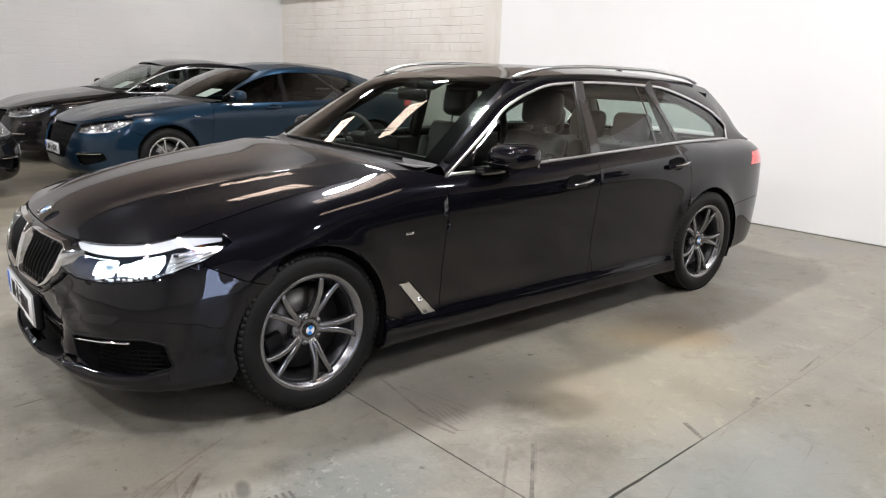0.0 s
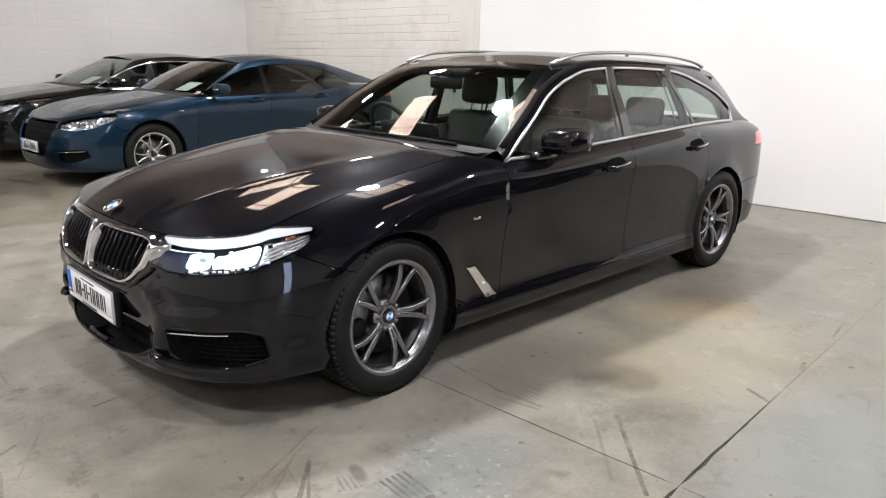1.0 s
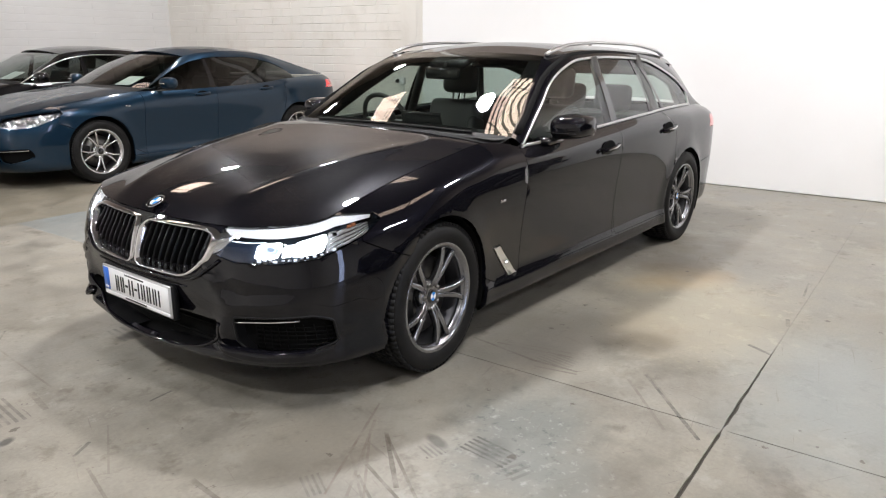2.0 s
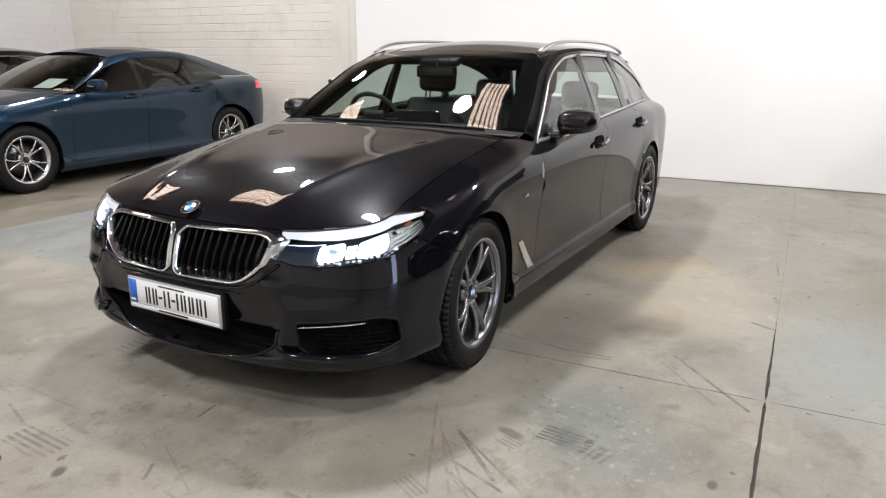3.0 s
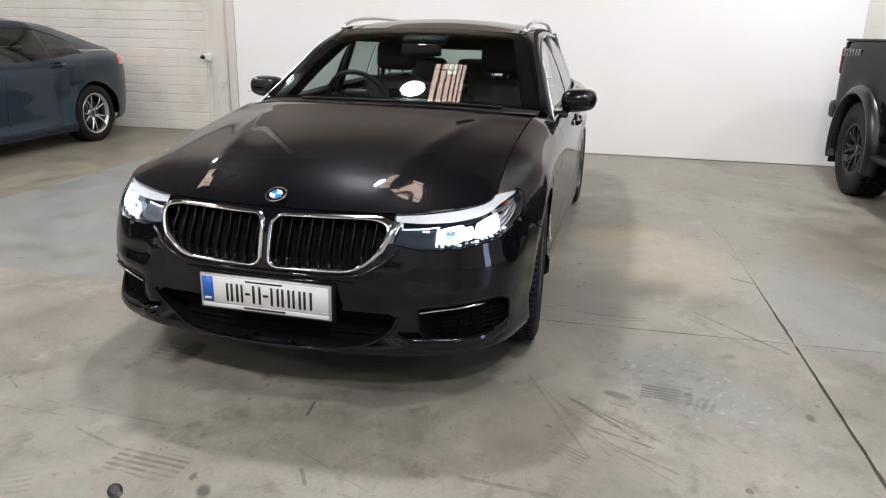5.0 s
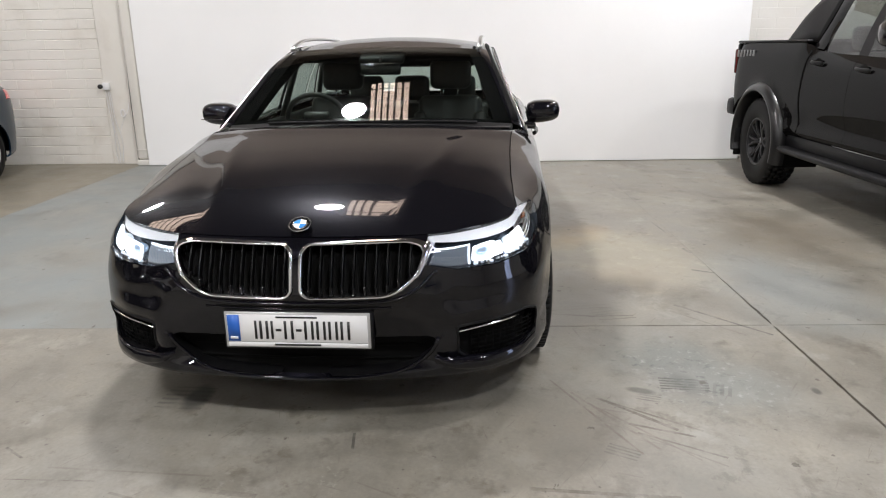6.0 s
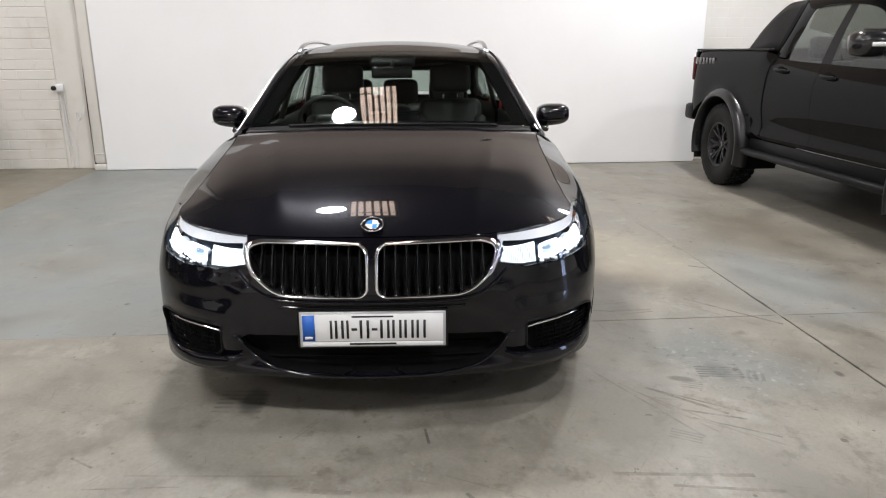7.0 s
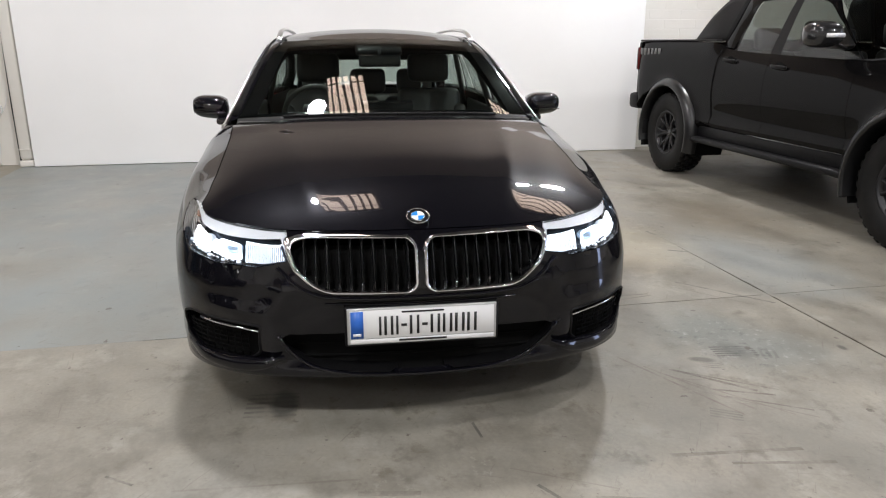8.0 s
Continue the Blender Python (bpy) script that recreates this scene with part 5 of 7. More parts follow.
part("cable_hook", tube([(-0.022, -0.165 + 0.026 * math.cos(a), -0.33 + 0.045 * math.sin(a)) for a in np.linspace(0, 2 * math.pi, 17)[:-1]], 0.014, 0.014, 6, True, up=(1, 0, 0)), WHITE, sock)


# ---- lamps under the roof ----
CLADDING = mat("brown_cladding", (0.34, 0.285, 0.24), 0.7)
for nm, args in (("cladding_east", (5.62, -11, 2.62, 5.738, 9.28, 5.8)), ("cladding_north", (-8.99, 9.22, 2.9, 5.62, 9.298, 5.8))):
    structure(nm, box(*args), CLADDING, "dark brown cladding above the painted wall", "cladding")
TUBE_GLOW = mat("warm_tube_glow", (1, 1, 1), 0.5, emit=(1.0, 0.76, 0.62), strength=8.5)
LOUVRE = mat("louvre_dark", (0.05, 0.03, 0.02), 0.6)


def bay_lamp(x, y, z, watts):
    lamp = thing("bay_lamp", ROOM @ pose(x, y, z), "round white high-bay lamp hanging under the roof, most of them added as fill", "lamp", "high-bay lamps")
    part("shade", revolve([(0.215, -0.02), (0.22, 0.02), (0.18, 0.16), (0.10, 0.22), (0.001, 0.23)], 32, "Z"), RIM, lamp)
    part("hanger", tube([(0, 0, 0.22), (0, 0, 5.8 - z)], 0.02), RIM, lamp)
    d = bpy.data.lights.new("bay_light", "AREA")
    d.shape, d.size, d.energy, d.color = "DISK", 0.40, watts, (0.995, 0.985, 1.005)
    ob = new("bay_light", d)
    ob.matrix_world = ROOM @ pose(x, y, z - 0.03)


def tube_lamp(x, y, z):
    lamp = thing("tube_lamp", ROOM @ pose(x, y, z), "slatted warm tube lamp hanging under the roof", "lamp", "tube lamps")
    part("housing", box(-0.64, -0.34, 0.03, 0.64, 0.34, 0.10, 0.01), LOUVRE, lamp)
    for k in range(6):
        yy = -0.26 + 0.104 * k
        part("lamp_tube", box(-0.60, yy - 0.034, -0.01, 0.60, yy + 0.034, 0.02, 0.01), TUBE_GLOW, lamp, "glowing warm tube")
    for k in (-0.4, 0.4):
        part("guard_bar", box(k - 0.012, -0.34, -0.03, k + 0.012, 0.34, -0.012), LOUVRE, lamp)
    for k in (-0.5, 0.5):
        part("hanger", tube([(k, 0, 0.1), (k, 0, 5.8 - z)], 0.012), RIM, lamp)


# lamps one and two are inferred; the others are unseen, added as fill
for x, y, w in ((1.78, 0.82, 225), (2.2, -6.6, 140), (4.3, 4.5, 75), (-2.6, 6.6, 130), (-0.9, -2.6, 98), (-0.9, 3.2, 45), (-4.4, -2.2, 185), (-6.6, 5.4, 230), (-3.6, 2.0, 155), (-4.8, -7.4, 140), (4.0, 7.2, 75), (3.8, -3.4, 185)):
    bay_lamp(x, y, 4.6, w)
for x, y in ((1.85, 0.25), (1.8, 3.5), (1.85, -2.75), (1.8, 6.3)):
    tube_lamp(x, y, 4.6)

# one dark chip on the floor
solid("floor_chip", moved(revolve([(0.001, 0.006), (0.02, 0.005), (0.034, 0.0)], 9, "Z"), Matrix.Diagonal((1.3, 0.7, 1, 1))), BLACK_INK, "small black scrap lying on the concrete floor", "scrap", ROOM @ pose(-1.56, 0.25, 0.0005, 0, 0, 40))


# ---- the estate car's lamps, plate and cabin ----
def on_shell(S, u, z, depth, side):
    e = 1e-3
    p = S.at(u, z)
    n = (S.at(u + e, z) - p).cross(S.at(u, z + e) - p).normalized()
    if n.dot(Vector((min(p.x, 0) * 1.5, p.y, 0))) < 0:
        n = -n
    q = p - n * depth
    return Vector((q.x, q.y * side, q.z)), Vector((n.x, n.y * side, n.z))


def aim(p, n):
    return Matrix.Translation(p) @ Vector(n).to_track_quat("Z", "Y").to_matrix().to_4x4()


def headlamps(car, S, flat, lay, lamp):
    GLOW = mat("lit_bowl", (0.85, 0.9, 1.0), 0.25, 0.3, emit=(0.82, 0.91, 1.0), strength=0.55)
    FAINT = mat("faintly_lit_reflector", (0.25, 0.33, 0.45), 0.18, 0.9, emit=(0.6, 0.78, 1.0), strength=0.5)
    FIN = mat("glare_fin_blue", (0.02, 0.035, 0.07), 0.4, 0.4)
    PLATE_GLOW = mat("glare_plate_glow", (0.9, 0.95, 1.0), 0.4, emit=(0.85, 0.93, 1.0), strength=3.4)
    house = mat("lamp_housing", (0.03, 0.04, 0.055), 0.22, 0.7)
    us = list(np.linspace(min(p[0] for p in lamp) + 0.004, max(p[0] for p in lamp) - 0.004, 80))
    run = [0.0]
    for a, b in zip(us, us[1:]):
        run.append(run[-1] + (S.at(b, 0.68) - S.at(a, 0.68)).length)
    u_of = pchip([r / run[-1] for r in run], us)

    def spot(q, t, depth, side):
        """A point inside the lamp: q along it from the grille (0) to its tip (1), t from its lower to its upper edge."""
        u = u_of(q)
        lo, hi = spans(lamp, u) or (0.62, 0.74)
        hi = min(hi, S.ztop(u) - 0.004)
        return on_shell(S, u, lo + (hi - lo) * t, depth, side)

    for side in (1, -1):
        back = part("headlamp", shaped(flat, lay, 2, S, side, gap=0.001, lip=0.0, sink=0.065), house, car, "lit headlamp under clear lens")
        part("lamp_wall", grid([[on_shell(S, u, min(z, S.ztop(u)), d, side)[0] for d in (0.0, 0.065)] for u, z in lamp[:7]]), house, back)
        part("lamp_lens", shaped(flat, lay, 2, S, side, gap=0.003, lip=0.006), LENS, back, "clear lens")
        # silver-white brow along the whole upper edge
        rows = []
        for q in np.linspace(0.01, 0.95, 34):
            low = 0.87 - 0.12 * math.sin(math.pi * min(1.0, q * 0.95)) + 0.06 * max(0.0, q - 0.75) / 0.2
            rows.append([spot(q, low + (0.985 - low) * k, 0.022 - 0.014 * k, side)[0] for k in (0, 0.33, 0.67, 1)])
        part("daytime_strip", thick(facing(grid(rows)), 0.012), DRL, back, "glowing white strip")
        # two open rings with bowls and lenses behind them
        for q0, q1, lit in ((0.255, 0.40, False), (0.475, 0.65, True)):
            shape = rounded([(q0, 0.17), (q0 + 0.01, 0.58), (q1 - 0.01, 0.64), (q1, 0.42), (q1 - 0.015, 0.19)], 0.05)
            part("light_ring", tube([spot(q, t, 0.020, side)[0] for q, t in shape], 0.010, 0.010, 6, True, up=(1, 0, 0)), LAMP_ON, back, "glowing ring")
            cq, ct = (q0 + q1) / 2, 0.40
            bowl = []
            for k in (1.0, 0.8, 0.55, 0.3, 0.02):
                bowl.append([spot(cq + (q - cq) * k, ct + (t - ct) * k, 0.024 + 0.032 * (1 - k * k), side)[0] for q, t in shape])
            part("reflector_bowl", facing(grid(bowl, close_v=True), (-3, 0.9 * side, 0.7)), GLOW, back, "lit reflector bowl")
            p, n = spot(cq - 0.01, 0.46, 0.034, side)
            m = aim(p, (n + Vector((-1.2, 0, 0))).normalized())
            r = 0.020
            part("projector", moved(revolve([(0.0005, 0.008), (r * 0.5, 0.006), (r * 0.85, 0.0), (r * 0.95, -0.02)], 28, "Z"), m @ Matrix.Diagonal((1.5, 1, 1, 1))), GLOW if lit else FAINT, back, "lit lens" if lit else "dim projector lens")
        rnd = random.Random(5)
        # bright blocks between the rings, and small ones along the lower edge
        rows = [[spot(q, t, 0.030 + 0.012 * math.cos(9 * t), side)[0] for t in np.linspace(0.18, 0.60, 8)] for q in np.linspace(0.412, 0.463, 5)]
        part("light_bar", thick(facing(grid(rows), (0, 0.5 * side, 0.65)), 0.008), LAMP_ON, back, "glowing block between the rings")
        for i in range(13):
            p, n = spot(0.27 + 0.036 * i + 0.010 * rnd.random(), 0.06 + 0.03 * rnd.random(), 0.026, side)
            part("reflector_block", moved(box(-0.0065, -0.005, -0.01, 0.0065, 0.005, 0.006, 0.002, 1), aim(p, n)), (GLOW, CHROME, CHROME)[i % 3], back)
        # an added glowing plate towards the grille, behind fins that aim ahead and inward
        # its emission stands in for the lamp's glare, which shows only from ahead
        rows = [[spot(q, t, 0.056, side)[0] for t in np.linspace(0.08, 0.80, 6)] for q in np.linspace(0.02, 0.26, 9)]
        part("glare_plate", facing(grid(rows), (0, 0, 0.6)), PLATE_GLOW, back, "added glowing plate behind fins, for the lamp's glare ahead")
        ahead = Vector((-0.978, -0.208 * side, 0))
        for i in range(20):
            q = 0.022 + 0.0118 * i
            fin = [[spot(q, t, 0.054, side)[0] + ahead * d for t in np.linspace(0.08, 0.78, 5)] for d in (0.0, 0.030)]
            part("glare_fin", thick(grid(fin), 0.0006), FIN, back)
        # chrome ribs and the amber marker towards the tip
        rows = [[spot(q, t, 0.050, side)[0] for t in np.linspace(0.08, 0.72, 5)] for q in np.linspace(0.665, 0.94, 9)]
        part("reflector_panel", facing(grid(rows), (-1, 0, 0.6)), SATIN, back)
        for i in range(8):
            rib = [spot(0.675 + 0.26 * k, 0.10 + 0.075 * i + 0.10 * k, 0.034, side)[0] for k in (0, 0.33, 0.67, 1)]
            part("reflector_rib", tube(rib, 0.006, 0.005, 6), CHROME if i % 2 else SATIN, back)
        for k, (q, t) in enumerate(((0.80, 0.68), (0.83, 0.72), (0.70, 0.55))):
            p, n = spot(q, t, 0.026, side)
            part("indicator" if k < 2 else "lamp_block", moved(box(-0.009, -0.006, -0.008, 0.009, 0.006, 0.006, 0.003), aim(p, n)), AMBER if k < 2 else GLOSS_BLACK, back, "amber indicator" if k < 2 else "")


headlamps(estate, E_SHELL, E_FLAT, E_LAY, E_LAMP)


def number_plate(parent, m, w=0.524, h=0.128, bars=True):
    """A white plate with a blue band; its writing stands as plain bars."""
    p = new("number_plate")
    p.parent, p.matrix_local = parent, m
    part("plate_holder", box(-w / 2 - 0.004, -h / 2 - 0.004, -0.010, w / 2 + 0.004, h / 2 + 0.004, 0.0, 0.004), mat("holder_grey", (0.5, 0.5, 0.5), 0.3, 0.5), p)
    part("plate_face", box(-w / 2 + 0.006, -h / 2 + 0.020, 0.0, w / 2 - 0.006, h / 2 - 0.004, 0.003, 0.001, 1), WHITE, p, "white plate with dark bars")
    part("plate_strip", box(-w / 2 + 0.006, -h / 2 + 0.001, 0.0, w / 2 - 0.006, -h / 2 + 0.017, 0.003, 0.001, 1), WHITE, p)
    part("country_band", box(-w / 2 + 0.008, -h / 2 + 0.022, 0.003, -w / 2 + 0.052, h / 2 - 0.006, 0.0045), PLATE_BLUE, p, "blue band")
    part("band_mark", box(-w / 2 + 0.016, -h / 2 + 0.030, 0.0045, -w / 2 + 0.044, -h / 2 + 0.040, 0.0055), WHITE, p)
    x = -w / 2 + 0.107
    for wide in (0.008, 0.032, 0.008, -0.02, 0.034, -0.02, 0.034, 0.034, 0.034, 0.034):
        tall = 0.07 if wide > 0 else 0.009
        zc = 0.002
        if abs(wide) < 0.01 or wide < 0:
            part("plate_bar", box(x, zc - tall / 2, 0.003, x + abs(wide), zc + tall / 2, 0.005), BLACK_INK, p)
        else:
            part("plate_bar", box(x, zc - tall / 2, 0.003, x + 0.009, zc + tall / 2, 0.005), BLACK_INK, p)
            part("plate_bar", box(x + wide - 0.009, zc - tall / 2, 0.003, x + wide, zc + tall / 2, 0.005), BLACK_INK, p)
        x += abs(wide) + 0.010
    part("plate_bar", box(-0.075, h / 2 - 0.016, 0.003, 0.075, h / 2 - 0.010, 0.0045), BLACK_INK, p)
    part("plate_bar", box(-0.085, -h / 2 + 0.006, 0.003, 0.085, -h / 2 + 0.013, 0.0045), BLACK_INK, p)
    return p


def front_facing(x, z, tilt=0.0):
    """A pose whose z looks ahead of the car (along -x), whose x runs to the car's left and whose y points up."""
    return Matrix(((0, 0, -1, x), (-1, 0, 0, 0), (0, 1, 0, z), (0, 0, 0, 1))) @ pose(0, 0, 0, tilt, 0, 0)


number_plate(estate, front_facing(-0.897, 0.413))
part("plate_bracket", box(-0.892, -0.275, 0.335, -0.86, 0.275, 0.485, 0.01), PLASTIC, estate)
for side in (1, -1):
    u = E_SHELL.u_at(0.70, x=0.5)
    part("side_mark", moved(box(-0.022, -0.004, 0, 0.022, 0.008, 0.004, 0.001, 1), Matrix.Translation((0.48, side * (E_SHELL.half(0.48, 0.70) + 0.0005), 0.70)) @ pose(0, 0, 0, -90 * side, 0, 0)), CHROME, estate, "small silver side mark")


def seat(car, x, y, w=0.50, rear=False):
    s = new("seat")
    s.parent, s.matrix_local = car, pose(x, y, 0.0 if rear else 0.07)
    part("cushion", box(-0.30, -w / 2, 0.34, 0.24, w / 2, 0.50, 0.06, 4), LEATHER, s)
    b = 0.55 if not rear else 0.50
    part("backrest", moved(join(box(-0.06, -w / 2 + 0.03, 0.0, 0.07, w / 2 - 0.03, b, 0.055, 4), box(-0.09, -w / 2, 0.05, 0.05, -w / 2 + 0.09, b - 0.12, 0.04, 3), box(-0.09, w / 2 - 0.09, 0.05, 0.05, w / 2, b - 0.12, 0.04, 3)), pose(0.27, 0, 0.46, 0, 16, 0)), LEATHER, s)
    part("headrest", moved(box(-0.05, -0.145, 0.0, 0.055, 0.145, 0.20, 0.05, 4), pose(0.44, 0, 1.03 if not rear else 0.96, 0, 8, 0)), LEATHER, s)
    for k in (-0.05, 0.05):
        part("headrest_post", tube([(0.42, k, 0.95), (0.445, k, 1.08)], 0.012), CHROME, s)
    return s


def cabin(car):
    for y in (0.38, -0.38):
        seat(car, 1.42, y)
        seat(car, 2.32, y, 0.56, True)
    seat(car, 2.32, 0.0, 0.24, True)
    rows = [[Vector((x, y, z + 0.012 * math.cos(y * 2))) for y in np.linspace(-0.78, 0.78, 17)] for x, z in ((0.62, 0.985 - 0.02), (0.80, 0.965), (0.94, 0.955), (1.0, 0.93), (1.02, 0.86), (0.98, 0.75), (0.95, 0.55))]
    part("dashboard", facing(grid(rows), (0.6, 0, 0.4)), LEATHER, car)
    part("screen_display", moved(box(-0.012, -0.15, -0.05, 0.012, 0.15, 0.05, 0.008), pose(0.955, -0.02, 0.995, 0, -12, 0)), GLOSS_BLACK, car)
    m = pose(1.09, 0.38, 0.955, 0, 0, 0) @ pose(0, 0, 0, 0, 66, 0)
    wheel_ = part("steering_wheel", moved(tube([(0.185 * math.cos(a), 0.185 * math.sin(a), 0) for a in np.linspace(0, 2 * math.pi, 40, endpoint=False)], 0.03, 0.03, 8, True), m), LEATHER, car)
    part("wheel_boss", moved(box(-0.07, -0.08, -0.03, 0.07, 0.08, 0.02, 0.02), m), LEATHER, wheel_)
    for a in (0, math.pi, -math.pi / 2):
        part("wheel_arm", moved(box(0.05, -0.018, -0.012, 0.18, 0.018, 0.008, 0.006), m @ pose(0, 0, 0, 0, 0, math.degrees(a) + 90)), SATIN, wheel_)
    part("rear_view_mirror", box(1.16, -0.125, 1.225, 1.20, 0.125, 1.295, 0.015, 3), GLOSS_BLACK, car)
    part("mirror_stem", tube([(1.18, 0, 1.27), (1.22, 0, 1.33)], 0.02), PLASTIC, car)
    for side in (1, -1):
        part("sun_visor", moved(box(-0.07, 0.09, -0.012, 0.09, 0.56, 0.012, 0.01), Matrix.Diagonal((1, side, 1, 1)) @ pose(1.42, 0, 1.318, 0, -10, 0)), DARK, car)
    part("rear_header", box(3.26, -0.50, 1.215, 3.34, 0.50, 1.32, 0.02), DARK, car)
    part("console", box(0.98, -0.13, 0.30, 1.75, 0.13, 0.58, 0.03), LEATHER, car)
    part("cabin_floor", box(0.42, -0.80, 0.22, 3.5, 0.80, 0.30), DARK, car)
    part("load_cover", box(2.78, -0.68, 0.88, 3.75, 0.68, 0.90, 0.01), LEATHER, car)
    for side in (1, -1):
        part("door_card", moved(box(0.78, 0.80, 0.30, 2.66, 0.835, 0.93, 0.015), Matrix.Diagonal((1, side, 1, 1))), LEATHER, car)
        part("b_pillar", tube([(1.83, side * 0.83, 0.9), (1.835, side * 0.67, 1.36)], 0.09, 0.04, 8, up=(0, 1, 0)), LEATHER, car)
        part("c_pillar", tube([(2.72, side * 0.79, 0.9), (2.5, side * 0.66, 1.36)], 0.07, 0.04, 8, up=(0, 1, 0)), LEATHER, car)
        part("d_pillar", tube([(3.66, side * 0.60, 0.9), (3.40, side * 0.52, 1.28)], 0.10, 0.05, 8, up=(0, 1, 0)), LEATHER, car)
    part("headlining", facing(grid([[(x, y, z - 0.03 + 0.03 * (1 - (y / 0.6) ** 2)) for y in np.linspace(-0.6, 0.6, 9)] for x, z in ((1.45, 1.37), (2.0, 1.395), (2.8, 1.385), (3.36, 1.325))]), (2, 0, 3)), mat("headlining_cloth", (0.02, 0.02, 0.021), 0.9), car)


cabin(estate)


# ---- the other vehicles ----
def greenhouse(car, S, P, colour, glass, trim_mat=None):
    """Windscreen, roof, side frames, windows and window trim of a car from its curves."""
    sym = lambda pts: pts + flip(pts[-2::-1])
    rows = coons(spline3(sym(P["base"])), spline3(sym(P["top"])), spline3([P["base"][0], P["top"][0]]), spline3(flip([P["base"][0], P["top"][0]])), 16, 20, lambda u, v, p: Vector((-0.4, 0, 0.9)) * (0.03 * 4 * u * (1 - u)))
    part("windscreen", facing(grid(rows)), glass, car)
    rs, rb = P["roof"], P["roof_back"]
    roof = facing(grid(coons(spline3(sym(P["top"])), spline3(sym(rb)), spline3(rs), spline3(flip(rs)), 24, 14, lambda u, v, p: Vector((0, 0, 0.025 * (1 - (2 * v - 1) ** 2))))))
    part("roof", thick(roof, 0.01), colour, car)
    L, U = knots(P["low"]), knots(P["up"])
    n = P["tip"]
    tz = pchip([p[0] for p in P["low"][:n]], [p[2] for p in P["low"][:n]])
    ty = pchip([p[0] for p in P["low"][:n]], [p[1] for p in P["low"][:n]])
    for side in (1, -1):
        rows = strip(L, U, 60, 6, 0.01)
        part("side_frame", facing(grid(rows if side > 0 else mirror_rows(rows)), (1.8, 0, 0.9)), colour, car)
        for name, b0, t0, b1, t1, m in P["panes"]:
            rows = []
            for i in range(13):
                t = i / 12
                xb, xt = b0 + (b1 - b0) * t, t0 + (t1 - t0) * t
                a, b = Vector((xb, S.ytop(xb) - 0.012, S.ztop(xb) - 0.004)), Vector((xt, ty(xt) - 0.010, tz(xt) + 0.004))
                rows.append([a.lerp(b, k / 6) + Vector((0, 0.012 * 4 * k / 6 * (1 - k / 6), 0)) for k in range(7)])
            part(name, facing(grid(rows if side > 0 else mirror_rows(rows)), (1.8, 0, 0.9)), m, car)
        if trim_mat:
            pts = [L(t) + Vector((0, 0.006, 0)) for t in np.linspace(0, (n - 1) / (len(P["low"]) - 1), 40)]
            pts += [Vector((x, S.ytop(x) + 0.003, S.ztop(x) + 0.004)) for x in np.linspace(P["low"][n - 1][0] - 0.05, P["low"][0][0] + 0.05, 24)]
            part("window_trim", tube([(p.x, p.y * side, p.z) for p in pts], 0.014, 0.014, 6, True, up=(0, 1, 0)), trim_mat, car)
    a, b = P["hatch"]
    rows = []
    for i in range(13):
        p = U(a + (b - a) * i / 12)
        rows.append([Vector((p.x + P.get("hatch_bow", 0.08) * (1 - (y / p.y) ** 2), y, p.z + 0.02 * (1 - (y / p.y) ** 2))) for y in np.linspace(-p.y, p.y, 11)])
    part("rear_window", facing(grid(rows)), glass, car)


def outer_parts(car, S, colour, mirror_x, mirror_z, handles, size=1.0, cap=None):
    for side in (1, -1):
        y0 = S.half(mirror_x, S.ztop(mirror_x)) if mirror_x > 0 else 0.85
        rows = []
        for i in range(13):
            t = i / 12
            k = (1 - abs(2 * t - 1) ** 3) ** (1 / 2.4)
            rows.append([(mirror_x + 0.03 * t + 0.075 * size * k * math.copysign(abs(math.cos(a)) ** 0.75, math.cos(a)), side * (y0 + 0.03 + 0.19 * size * t), mirror_z + 0.065 * size * k * math.copysign(abs(math.sin(a)) ** 0.75, math.sin(a))) for a in np.linspace(0, 2 * math.pi, 18, endpoint=False)])
        mir = part("wing_mirror", facing(grid(rows, close_v=True), (mirror_x, side * (y0 + 0.12 * size), mirror_z)), cap or colour, car)
        part("mirror_base", tube([(mirror_x - 0.02, side * (y0 - 0.02), mirror_z - 0.07 * size), (mirror_x, side * (y0 + 0.06), mirror_z - 0.045 * size)], 0.05, 0.03), PLASTIC, mir)
        part("mirror_indicator", tube([(mirror_x - 0.068 * size, side * (y0 + 0.07 + 0.1 * size * t), mirror_z - 0.005) for t in (0, 0.5, 1)], 0.012 if size < 1.2 else 0.022, 0.012 if size < 1.2 else 0.034, 6), CHROME if size < 1.2 else WHITE, mir)
        for x, z in handles:
            pts = [(x - 0.10 + 0.2 * t, side * (S.half(x, z) + 0.012 + 0.02 * math.sin(math.pi * t)), z + 0.01 * t) for t in np.linspace(0, 1, 9)]
            part("door_handle", tube(pts, 0.022, 0.03, 8), colour, car)
            part("handle_cup", moved(revolve([(0.0005, 0.003), (0.05, 0.003), (0.07, 0.001)], 20), pose(x, side * (S.half(x, z) + 0.001), z) @ Matrix.Diagonal((1.0, side, 0.6, 1))), DARK, car)


def liners(car, axles, r, y0, y1, zc):
    for cx in axles:
        for side in (1, -1):
            part("wheel_liner", join(grid([[(cx + r * math.cos(a), side * y, zc + r * math.sin(a)) for y in (y0, y1)] for a in np.linspace(-0.4, math.pi + 0.4, 24)]), grid([[(cx + r * math.cos(a), side * (y0 + 0.01), zc + r * math.sin(a) * k) for k in (0.0, 1.0)] for a in np.linspace(0, math.pi, 12)])), DARK, car)


